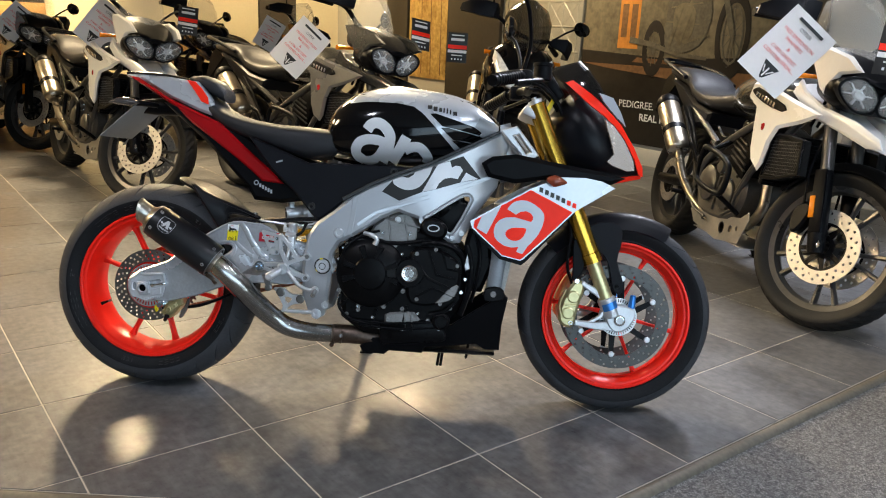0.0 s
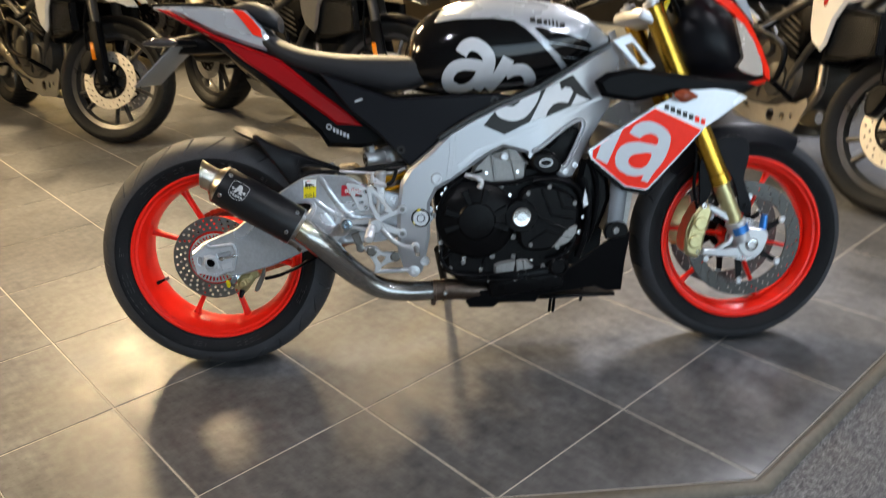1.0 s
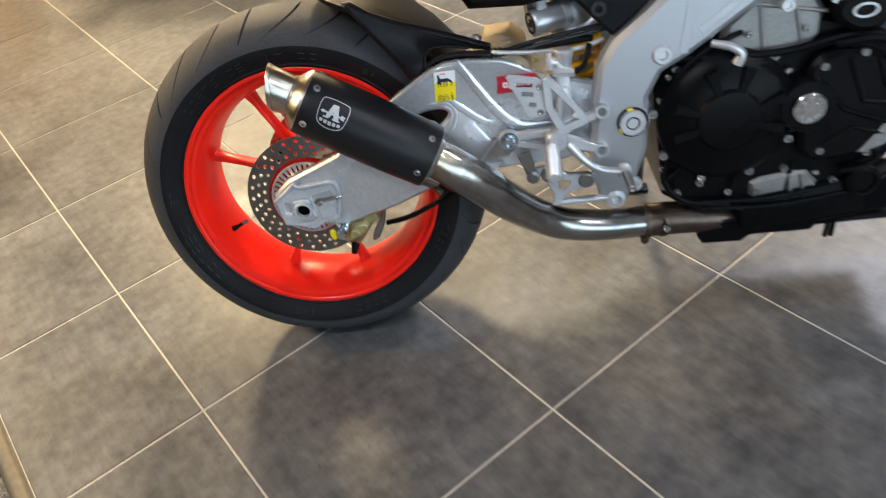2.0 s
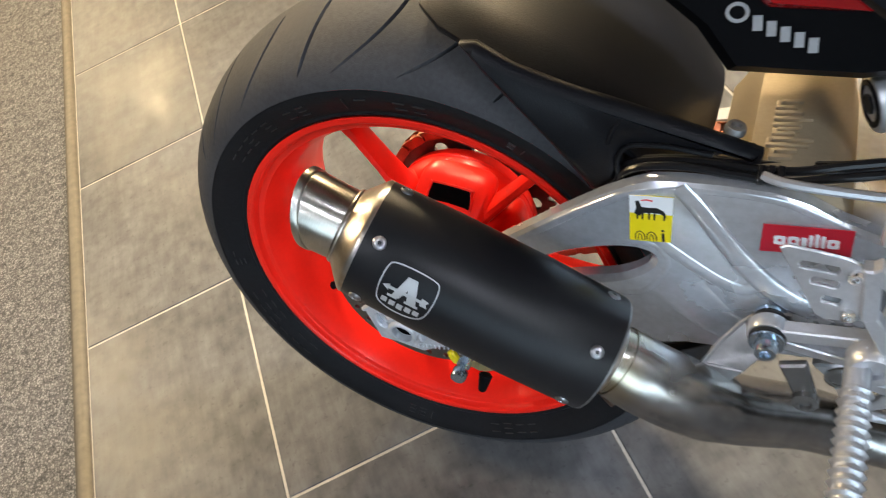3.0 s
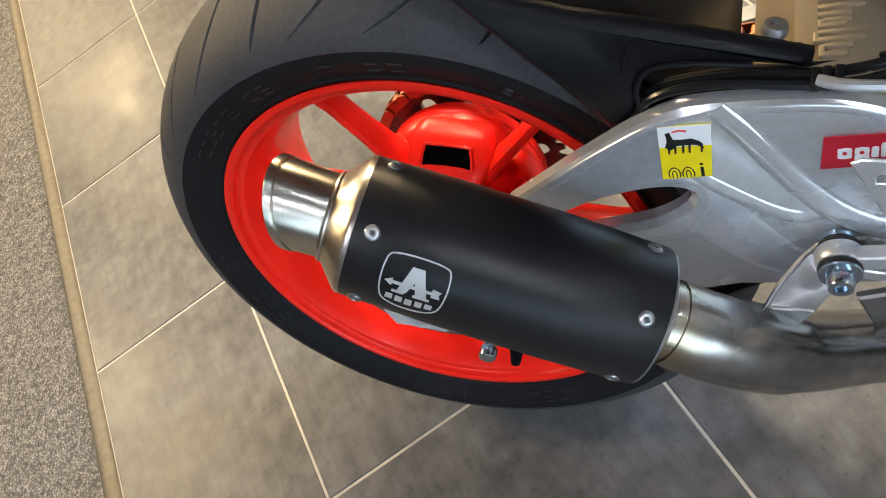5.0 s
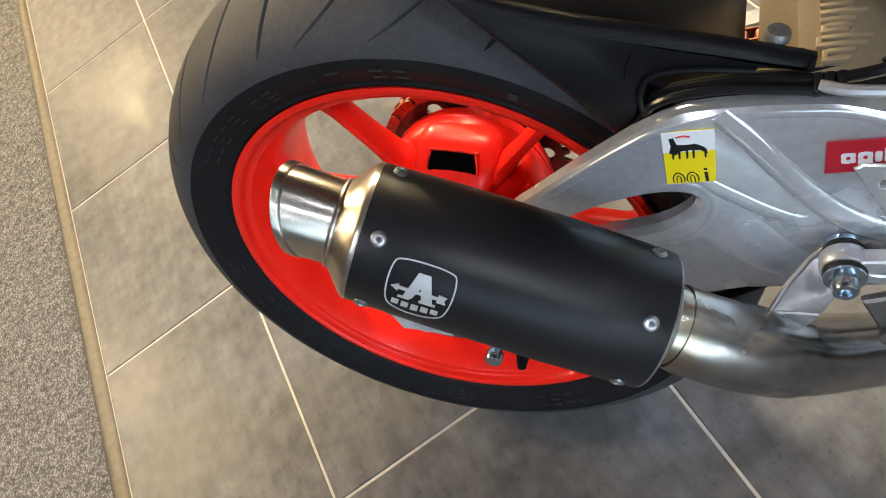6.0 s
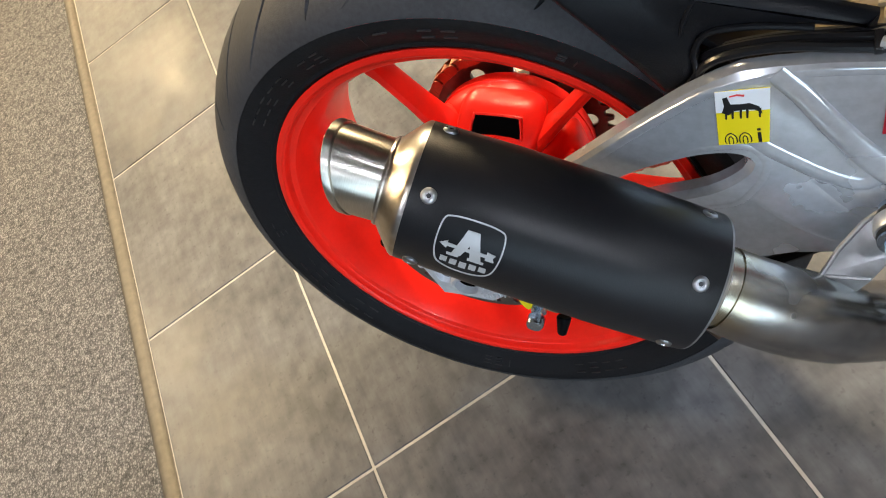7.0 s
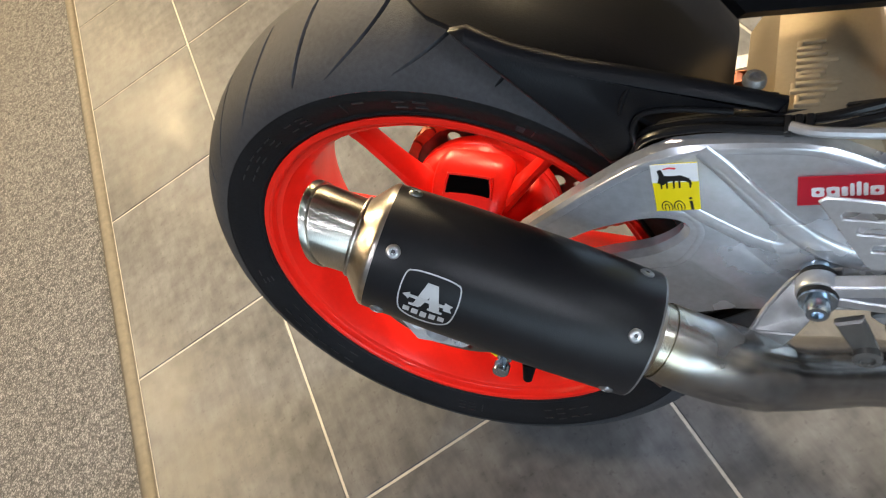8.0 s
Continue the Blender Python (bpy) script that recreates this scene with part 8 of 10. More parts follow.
LP = [(1.348, 0.887), (1.378, 0.869), (1.414, 0.830), (1.447, 0.775), (1.453, 0.745), (1.431, 0.742), (1.38, 0.757), (1.364, 0.767), (1.384, 0.790), (1.370, 0.832), (1.356, 0.866)]
panel(bm, LP, lambda x, z: CW(x, z) - 0.008, 0.02, 2)
both("headlamp_reflector", bm, M["reflector"], cowl, "bright headlamp reflector", 60)
bm = bmesh.new()
panel(bm, LP, lambda x, z: CW(x, z) - 0.012, 0.003, 2)
both("headlamp_lens", bm, M["lens"], cowl, "clear headlamp lens", 60)
bm = bmesh.new()
rings = []
for x, z, w in ((1.385, 0.945, 0.085), (1.35, 1.0, 0.1), (1.315, 1.045, 0.085), (1.288, 1.07, 0.05)):
    rings.append([(x - 0.10 * (u * u), u * w, z - 0.035 * u * u) for u in np.linspace(-1, 1, 11)] + [(x - 0.004 - 0.10 * (u * u), u * w, z - 0.003 - 0.035 * u * u) for u in np.linspace(1, -1, 11)])
loft(bm, rings)
part("windscreen", bm, M["smoke"], bike, "small smoked flyscreen")
# radiator, belly pan
bm = bmesh.new()
rings = []
for yy in (-0.14, 0.14):
    rings.append([(x, yy, z) for x, z in ((1.05, 0.62), (1.10, 0.62), (1.105, 0.47), (1.085, 0.352), (1.035, 0.352), (1.055, 0.47))])
loft(bm, rings)
rad = part("radiator", bm, M["engine_grey"], bike, "grey alloy radiator")
bm = bmesh.new()
rings = []
for x, z, r in ((1.068, 0.60, 0.020), (1.072, 0.58, 0.023), (1.066, 0.47, 0.023), (1.058, 0.39, 0.022), (1.054, 0.352, 0.018)):
    rings.append([(x + r * math.cos(a), -0.139 + 0.012 * math.sin(a), z) for a in np.linspace(0, 2 * math.pi, 16, endpoint=False)])
loft(bm, rings)
part("end_tank", bm, M["tank_grey"], rad, "smooth grey radiator end tank")
for k in range(18):
    z = 0.365 + 0.006 * k
    bm = bmesh.new()
    block(bm, (1.0405 + 0.0015 * k * 0.5, -0.143, z), (0.016, 0.004, 0.0028), bevel=0.0006)
    part("fin", bm, M["tank_grey"], rad)
bm = bmesh.new()
slab(bm, smooth_poly([(1.03, 0.375), (1.06, 0.385), (1.085, 0.375), (1.085, 0.345), (1.03, 0.34)], 2), -0.135, -0.156, 0.004)
part("mount", bm, M["engine"], rad)
bolt(rad, V(1.055, -0.156, 0.362), (0, -1, 0), 0.009, 0.006, "engine_grey")
bm = bmesh.new()
BP = [(0.66, 0.175), (0.70, 0.205), (0.771, 0.206), (0.872, 0.229), (0.939, 0.262), (1.02, 0.318), (1.088, 0.362), (1.10, 0.35), (1.086, 0.27), (1.083, 0.187), (1.04, 0.187), (1.01, 0.203), (0.86, 0.182), (0.85, 0.163), (0.75, 0.165), (0.735, 0.152), (0.67, 0.155)]
slab(bm, BP, -0.125, -0.138, 0.003, warp=lambda x, y, z: (x, y + 0.25 * max(0, 0.26 - z) * (1 if y < 0 else -1), z))
mirrored(bm)
rings = []
for x in np.linspace(0.68, 1.07, 8):
    rings.append([(x, y, z) for y, z in ((-0.105, 0.168), (-0.06, 0.155), (0.06, 0.155), (0.105, 0.168), (0.1, 0.176), (-0.1, 0.176))])
loft(bm, rings)
bp = part("belly_pan", bm, M["plastic"], bike, "black plastic belly pan")
bolt(bp, V(1.0, -0.132, 0.29), (0, -1, 0), 0.006, 0.003, "plastic")
for x in (0.905, 0.915, 0.99):
    bm = bmesh.new()
    tube(bm, [(x, -0.06, 0.19), (x - 0.004, -0.06, 0.15), (x - 0.008, -0.06, 0.115 if x < 0.95 else 0.145)], 0.0045, 8)
    part("drain_hose", bm, M["plastic"], bp)
# triple clamp, bars, controls
bm = bmesh.new()
for px, pz, th in ((1.155, 0.895, 0.028), (1.225, 0.735, 0.034)):
    m = Matrix.Translation((px - 0.01, 0, pz)) @ Matrix.Rotation(radians(23), 4, "Y")
    t = bmesh.new()
    block(t, (0, 0, 0), (0.07, 0.25, th), bevel=0.012)
    bmesh.ops.transform(t, matrix=m, verts=t.verts)
    me = bpy.data.meshes.new("tmp")
    t.to_mesh(me)
    t.free()
    bm.from_mesh(me)
part("fork_clamp", bm, M["alloy_dull"], bike, "cast alloy fork clamps")
bm = bmesh.new()
slab(bm, [(1.05, 0.845), (1.10, 0.86), (1.17, 0.775), (1.135, 0.755)], -0.085, -0.095, 0.003, holes=[[(1.09, 0.83), (1.105, 0.835), (1.145, 0.785), (1.13, 0.778)]])
both("clamp_cover", bm, M["alloy_dull"], bike, "grey cast frame head cover")
bm = bmesh.new()
tube(bm, [(1.02, -0.39, 0.955), (1.09, -0.25, 0.985), (1.125, -0.12, 0.985), (1.13, 0, 0.97), (1.125, 0.12, 0.985), (1.09, 0.25, 0.985), (1.02, 0.39, 0.955)], 0.0125, 14)
hb = part("handlebar", bm, M["plastic"], bike, "black tapered handlebar")
for sg in (-1, 1):
    bm = bmesh.new()
    a, b = V(1.085, sg * 0.26, 0.984), V(1.02, sg * 0.39, 0.955)
    n = (b - a).length
    prof = [(0.014, 0.0), (0.0185, 0.001)]
    for k in range(9):
        s = n * (0.08 + 0.1 * k)
        prof += [(0.0172, s - 0.003), (0.019, s), (0.0172, s + 0.003)]
    lathe(bm, prof + [(0.0185, n), (0.016, n + 0.002), (0.0145, n * 1.12), (0.002, n * 1.125)], a, b - a, 16)
    part("grip", bm, M["plastic"], hb, "ribbed black rubber grip")
    bm = bmesh.new()
    tube(bm, [(1.12, sg * 0.2, 0.985), (1.15, sg * 0.26, 0.975), (1.12, sg * 0.33, 0.965), (1.075, sg * 0.40, 0.95)], [0.009, 0.007, 0.006, 0.007], 8)
    part("lever", bm, M["plastic"], hb)
    bm = bmesh.new()
    block(bm, (1.105, sg * 0.205, 0.985), (0.045, 0.06, 0.045), bevel=0.01)
    part("switchgear", bm, M["plastic"], hb)
    bm = bmesh.new()
    lathe(bm, [(0.022, 0), (0.026, 0.004), (0.026, 0.04), (0.028, 0.042), (0.028, 0.05), (0.01, 0.052)], (1.16, sg * 0.155, 0.985), (0, 0, 1), 20)
    part("fluid_reservoir", bm, M["plastic"], hb, "black brake fluid reservoir")
    # mirror
    bm = bmesh.new()
    tube(bm, [(1.10, sg * 0.215, 1.0), (1.115, sg * 0.24, 1.08), (1.10, sg * 0.30, 1.16), (1.07, sg * 0.34, 1.20)], 0.006, 8)
    mr = part("mirror", bm, M["plastic"], bike, "black mirror on a curved stalk")
    bm = bmesh.new()
    rings = []
    for u, w, hgt in ((0, 0.03, 0.02), (0.012, 0.062, 0.042), (0.028, 0.055, 0.036), (0.04, 0.02, 0.015)):
        rings.append([(1.06 + u, sg * 0.36 + w * math.cos(a), 1.225 + hgt * math.sin(a)) for a in np.linspace(0, 2 * math.pi, 20, endpoint=False)])
    loft(bm, rings)
    part("mirror_head", bm, M["gloss_black"], mr)
for k, (y, z, mtl) in enumerate(((-0.07, 0.95, "plastic"), (-0.05, 0.93, "plastic"), (-0.085, 0.94, "plastic"), (-0.03, 0.95, "plastic"))):
    bm = bmesh.new()
    tube(bm, [(1.12, y - 0.09, z + 0.035), (1.17, y - 0.03, z + 0.03), (1.225, y, z - 0.03), (1.235, y + 0.02, z - 0.12), (1.21, y + 0.02, z - 0.2)], 0.005, 8)
    part("cable", bm, M[mtl], bike)
bm = bmesh.new()
block(bm, (1.20, 0, 0.985), (0.03, 0.15, 0.09), pose(0, 0, 0, 0, -35, 0), 0.01)
part("dashboard", bm, M["plastic"], bike, "black instrument cluster")
bm = bmesh.new()
block(bm, (1.195, -0.075, 0.925), (0.012, 0.012, 0.06), pose(0, 0, 0, 0, 25, 0), 0.003)
part("yellow_tag", bm, M["yellow"], bike, "fluorescent yellow cable tag")
for sg in (-1, 1):
    bm = bmesh.new()
    tube(bm, [(1.215, sg * 0.135, 0.712), (1.212, sg * 0.172, 0.705)], [0.008, 0.008], 8, 1)
    ind = part("indicator", bm, M["plastic"], bike, "slim front indicator")
    bm = bmesh.new()
    body(bm, [(1.188, 0.712, 0.702, 0.008, 2, 0.5), (1.208, 0.720, 0.686, 0.018, 2, 0.5), (1.228, 0.715, 0.690, 0.013, 2, 0.5), (1.246, 0.703, 0.697, 0.004, 2, 0.5)], 14, 3, sg * 0.185)
    part("indicator_lens", bm, M["brown_lens"], ind, "brown indicator lens")
# side stand on the far side
bm = bmesh.new()
tube(bm, [(0.60, 0.10, 0.27), (0.614, 0.205, 0.165), (0.628, 0.305, 0.064)], [0.014, 0.012, 0.011], 12)
block(bm, (0.629, 0.309, 0.0585), (0.045, 0.03, 0.006), pose(0, 0, 0, 10, 0, 0), 0.002)
part("side_stand", bm, M["plastic"], bike, "black steel side stand")

# ---- adventure motorcycles behind ----
def cast_wheel(parent, c, R, half, rim_r, nsp, material, wide):
    bm = bmesh.new()
    o, i = rim_r, rim_r - 0.022
    lathe(bm, [(o, -half * 0.62), (o + 0.002, -half * 0.55), (i, -half * 0.4), (i - 0.006, 0), (i, half * 0.4), (o + 0.002, half * 0.55), (o, half * 0.62), (i - 0.004, half * 0.5), (i - 0.014, 0), (i - 0.004, -half * 0.5)],
          c, (0, 1, 0), 56, closed_prof=True)
    lathe(bm, [(0.02, -0.05), (0.04, -0.05), (0.045, -0.02), (0.045, 0.02), (0.04, 0.05), (0.02, 0.05)], c, (0, 1, 0), 24, closed_prof=True)
    w = part("wheel", bm, M[material], parent, "satin graphite cast wheel")
    for k in range(nsp):
        for s in (-1, 1):
            a = 2 * math.pi * k / nsp
            p0 = c + V(0.04 * math.cos(a), 0, 0.04 * math.sin(a))
            a2 = a + s * wide
            p1 = c + V((i - 0.006) * math.cos(a2), 0, (i - 0.006) * math.sin(a2))
            d = (p1 - p0).normalized()
            n = V(-d.z, 0, d.x)
            bs = bmesh.new()
            loft(bs, [[p + n * x * q + V(0, y * h, 0) for x, y in ((-1, -0.5), (-0.5, -1), (0.5, -1), (1, -0.5), (1, 0.5), (0.5, 1), (-0.5, 1), (-1, 0.5))] for p, q, h in ((p0, 0.012, 0.02), (p0.lerp(p1, 0.6), 0.0075, 0.015), (p1, 0.012, 0.016))])
            part("spoke", bs, M[material], w)
    # tyre with block grooves
    verts, faces = [], []
    ns, npf = 220, 21
    for q in range(ns):
        th = 2 * math.pi * q / ns
        for u in np.linspace(-1, 1, npf):
            a = u * radians(85)
            r = R - 0.035 * (1 - math.cos(a)) * half / 0.06
            y = half * math.sin(a)
            f = ((th + abs(u) * 0.22) / (2 * math.pi / 44)) % 1.0
            if 0.12 < abs(u) < 0.86 and f < 0.3:
                r -= 0.006
            verts.append((c.x + r * math.cos(th), c.y + y, c.z + r * math.sin(th)))
    for q in range(ns):
        j = (q + 1) % ns
        for k in range(npf - 1):
            faces.append((q * npf + k, q * npf + k + 1, j * npf + k + 1, j * npf + k))
    me = bpy.data.meshes.new("tyre")
    bm = bmesh.new()
    me.from_pydata(verts, [], faces)
    bm.from_mesh(me)
    bpy.data.meshes.remove(me)
    re = R - 0.035 * (1 - math.cos(radians(85))) * half / 0.06
    for sg in (-1, 1):
        lathe(bm, [(re, sg * half * math.sin(radians(85))), (re - 0.012, sg * half * 0.98), (rim_r + 0.01, sg * half * 0.8), (rim_r - 0.004, sg * half * 0.62)], c, (0, 1, 0), ns, cap=False)
    part("tyre", bm, M["bg_tyre"], w, "dusty black road tyre")
    return w


def small_disc(parent, c, y, r, ri):
    bm = bmesh.new()
    holes = [circle(c.x, c.z, ri, 32)]
    for k in range(20):
        for j in range(2):
            a = 2 * math.pi * (k + j / 2) / 20
            rr = ri + (r - ri) * (0.32 + 0.36 * j)
            holes.append(circle(c.x + rr * math.cos(a), c.z + rr * math.sin(a), 0.0062, 6))
    slab(bm, circle(c.x, c.z, r, 40), y - 0.003, y + 0.003, 0.0005, holes=holes, hole_bevel=0.0003)
    d = part("brake_disc", bm, M["bright_disc"], parent, "drilled steel brake disc")
    bm = bmesh.new()
    cuts = [circle(c.x, c.z, 0.03, 16)]
    for k in range(8):
        a = 2 * math.pi * k / 8
        cuts.append([(c.x + q * math.cos(a + o), c.z + q * math.sin(a + o)) for q, o in ((0.05, -0.2), (ri - 0.008, -0.3), (ri - 0.008, 0.3), (0.05, 0.2))])
    slab(bm, circle(c.x, c.z, ri + 0.006, 40), y - 0.002, y + 0.002, 0.0004, holes=cuts, hole_bevel=0.0003)
    part("disc_carrier", bm, M["engine"], parent, "black brake disc carrier")
    return d


def adventure_bike(at, heading, paint, label, screen="clear_screen", accent=None, style="beak", lean=-8, steer=34):
    o = root("adventure_motorcycle", Matrix.Translation(at) @ pose(0, 0, 0, 0, 0, heading) @ pose(0, 0, 0, lean, 0, 0), label, "motorcycle", "parked showroom motorcycles")
    P, A = M[paint], M[accent or paint]
    F, R = V(1.545, 0, 0.335), V(0, 0, 0.325)
    wf = cast_wheel(o, F, 0.335, 0.056, 0.264, 5, "black_wheel", 0.2)
    wr = cast_wheel(o, R, 0.325, 0.078, 0.24, 5, "black_wheel", 0.22)
    for sg in (-1, 1):
        small_disc(wf, F, sg * 0.072, 0.155, 0.1)
    small_disc(wr, R, -0.085, 0.13, 0.08)
    # forks
    for sg in (-1, 1):
        y = sg * 0.112
        bm = bmesh.new()
        tube(bm, [(1.30, y, 1.02), (1.39, y, 0.78), (1.455, y, 0.60)], 0.026, 14, 1)
        lg = part("fork_leg", bm, M["black_wheel"], o, "dark anodised fork tube")
        bm = bmesh.new()
        tube(bm, [(1.44, y, 0.62), (1.475, y, 0.52), (1.53, y, 0.36), (1.55, y, 0.30)], [0.034, 0.036, 0.035, 0.03], 14, 2)
        block(bm, (1.485, y + sg * 0.03, 0.50), (0.05, 0.012, 0.26), pose(0, 0, 0, 0, -19, 0), 0.008)
        part("fork_guard", bm, M["plastic"], lg, "black fork guard")
        bm = bmesh.new()
        block(bm, (1.475, y + sg * 0.037, 0.47), (0.022, 0.006, 0.09), pose(0, 0, 0, 0, -19, 0), 0.006)
        part("side_reflector", bm, M["amber"], lg, "amber side reflector")
        bm = bmesh.new()
        lathe(bm, [(0.022, 0), (0.022, 0.012), (0.014, 0.014), (0.008, 0.013), (0.008, 0.004), (0.0005, 0.004)], F + V(0, sg * 0.125, 0), (0, sg, 0), 18)
        part("axle_nut", bm, M["chrome"], lg)
        bm = bmesh.new()
        slab(bm, smooth_poly([(1.40, 0.36), (1.385, 0.43), (1.42, 0.48), (1.46, 0.47), (1.455, 0.40), (1.43, 0.35)], 3), sg * 0.06, sg * 0.125, 0.01)
        part("front_caliper", bm, M["engine"], o, "black front brake caliper")
        bm = bmesh.new()
        tube(bm, [(1.42, sg * 0.12, 0.47), (1.39, sg * 0.13, 0.6), (1.37, sg * 0.1, 0.75)], 0.006, 6)
        part("brake_hose", bm, M["plastic"], o)
    bm = bmesh.new()
    rings = []
    for a in np.linspace(150, 35, 14):
        q = radians(a)
        rings.append([F + V((0.362 - 0.045 * abs(u) ** 3) * math.cos(q), u * 0.078, (0.362 - 0.045 * abs(u) ** 3) * math.sin(q)) for u in np.linspace(-1, 1, 9)]
                     + [F + V((0.358 - 0.045 * abs(u) ** 3) * math.cos(q), u * 0.074, (0.358 - 0.045 * abs(u) ** 3) * math.sin(q)) for u in np.linspace(1, -1, 9)])
    loft(bm, rings)
    part("front_fender", bm, M["plastic"], o, "black front mudguard")
    # frame tubes, swingarm, engine
    bm = bmesh.new()
    for sg in (-1, 1):
        tube(bm, [(1.25, sg * 0.04, 0.93), (1.0, sg * 0.15, 0.78), (0.62, sg * 0.17, 0.55), (0.52, sg * 0.15, 0.40)], 0.02, 10)
        tube(bm, [(0.62, sg * 0.15, 0.62), (0.2, sg * 0.13, 0.76), (-0.25, sg * 0.1, 0.9)], 0.016, 8)
        tube(bm, [(0.5, sg * 0.15, 0.45), (0.25, sg * 0.14, 0.62), (-0.05, sg * 0.12, 0.83)], 0.014, 8)
        tube(bm, [(1.2, sg * 0.05, 0.85), (1.05, sg * 0.14, 0.6), (0.95, sg * 0.15, 0.42)], 0.016, 8)
    part("frame", bm, M["black_wheel"], o, "tubular steel frame")
    bm = bmesh.new()
    for sg in (-1, 1):
        tube(bm, [(-0.05, sg * 0.12, 0.325), (0.2, sg * 0.13, 0.35), (0.53, sg * 0.12, 0.40)], [0.028, 0.032, 0.036], 10)
    rod(bm, (0.42, -0.12, 0.39), (0.42, 0.12, 0.39), 0.03)
    part("swingarm", bm, M["engine"], o, "black alloy swingarm")
    bm = bmesh.new()
    slab(bm, smooth_poly([(0.50, 0.48), (0.62, 0.56), (0.82, 0.58), (0.98, 0.5), (1.0, 0.38), (0.9, 0.28), (0.62, 0.26), (0.52, 0.34)], 3), -0.15, 0.15, 0.02)
    eng = part("engine", bm, M["bg_engine"], o, "dark grey three-cylinder engine")
    bm = bmesh.new()
    block(bm, (0.90, 0, 0.63), (0.2, 0.32, 0.24), pose(0, 0, 0, 0, 18, 0), 0.02)
    part("cylinder_head", bm, M["engine"], eng)
    for px, pz, r, h in ((0.66, 0.42, 0.09, 0.035), (0.86, 0.40, 0.075, 0.03), (0.76, 0.52, 0.035, 0.03)):
        bm = bmesh.new()
        lathe(bm, [(r, 0), (r, h * 0.7), (r * 0.86, h), (r * 0.3, h * 1.1), (0.001, h * 1.1)], (px, -0.145, pz), (0, -1, 0), 28)
        cv = part("engine_cover", bm, M["bg_engine"], eng)
        for k in range(6):
            a = 2 * math.pi * k / 6 + 0.3
            bolt(cv, V(px + r * 1.02 * math.cos(a), -0.152, pz + r * 1.02 * math.sin(a)), (0, -1, 0), 0.007, 0.008, "chrome")
    for pts, w in (([(0.56, 0.36), (0.60, 0.5)], 0.014), ([(0.60, 0.5), (0.76, 0.565), (0.92, 0.5)], 0.014), ([(0.95, 0.46), (0.94, 0.34), (0.86, 0.30)], 0.014), ([(0.75, 0.30), (0.76, 0.47)], 0.012)):
        bm = bmesh.new()
        slab(bm, strip_poly(pts, w), -0.146, -0.162, 0.003)
        part("cast_rib", bm, M["bg_engine"], eng)
    for k in range(5):
        bm = bmesh.new()
        block(bm, (0.90 - 0.008 * k, -0.163, 0.56 + 0.03 * k), (0.17, 0.012, 0.008), pose(0, 0, 0, 0, 18, 0), 0.002)
        part("cooling_rib", bm, M["bg_engine"], eng)
    for pts, r, mt in (([(0.55, -0.15, 0.62), (0.68, -0.17, 0.6), (0.8, -0.165, 0.66), (0.95, -0.16, 0.74)], 0.011, "plastic"), ([(0.6, -0.16, 0.7), (0.72, -0.17, 0.66), (0.86, -0.17, 0.7)], 0.007, "plastic"),
                       ([(0.52, -0.16, 0.36), (0.56, -0.17, 0.28), (0.7, -0.16, 0.25)], 0.008, "black_wheel")):
        bm = bmesh.new()
        tube(bm, pts, r, 8)
        part("hose", bm, M[mt], o)
    for sg in (-1, 1):
        bm = bmesh.new()
        slab(bm, strip_poly([(0.44, 0.52), (0.50, 0.40), (0.46, 0.31)], 0.05, 0.035), sg * 0.15, sg * 0.165, 0.004, holes=[circle(0.488, 0.42, 0.01, 10)])
        hg = part("footrest_hanger", bm, M["bg_engine"], o, "cast footrest hanger")
        bm = bmesh.new()
        rod(bm, (0.46, sg * 0.16, 0.32), (0.46, sg * 0.26, 0.325), 0.014, 0.012, 10, 0.003)
        part("footpeg", bm, M["plastic"], hg)
    for sg in (-1, 1):
        bm = bmesh.new()
        tube(bm, [(0.66, sg * 0.24, 0.49), (0.675, sg * 0.24, 0.575), (0.73, sg * 0.25, 0.60), (0.93, sg * 0.26, 0.58), (1.02, sg * 0.26, 0.54), (1.02, sg * 0.26, 0.45), (0.97, sg * 0.26, 0.41), (0.72, sg * 0.25, 0.425)], 0.0135, 10, 4, closed=True)
        tube(bm, [(0.80, sg * 0.25, 0.60), (0.80, sg * 0.17, 0.65)], 0.012, 8, 1)
        tube(bm, [(0.97, sg * 0.26, 0.41), (0.97, sg * 0.13, 0.33)], 0.012, 8, 1)
        part("crash_bar", bm, M["plastic"], o, "black tubular crash bar")
    bm = bmesh.new()
    BPY = [(0.48, 0.25), (0.81, 0.285), (1.02, 0.32), (1.08, 0.36), (1.1, 0.33), (1.05, 0.2), (0.82, 0.165), (0.55, 0.19)]
    for sg in (-1, 1):
        slab(bm, BPY, sg * 0.13, sg * 0.136, 0.001, holes=[circle(0.86, 0.235, 0.03, 14), circle(0.95, 0.25, 0.018, 12), circle(1.01, 0.265, 0.012, 10), [(0.62, 0.225), (0.7, 0.225), (0.68, 0.25)]])
    block(bm, (0.81, 0, 0.18), (0.52, 0.26, 0.005), pose(0, 0, 0, 0, -2, 0), 0.001)
    part("bash_plate", bm, M["bash"], o, "brushed alloy engine bash plate")
    # exhaust
    bm = bmesh.new()
    tube(bm, [(1.02, -0.05, 0.50), (1.04, -0.06, 0.36), (0.9, -0.08, 0.23), (0.66, -0.1, 0.235), (0.53, -0.16, 0.305), (0.42, -0.2, 0.40), (0.31, -0.215, 0.53), (0.28, -0.217, 0.565)], 0.0225, 12)
    ex = part("exhaust_pipe", bm, M["brass_steel"], o, "steel exhaust pipe")
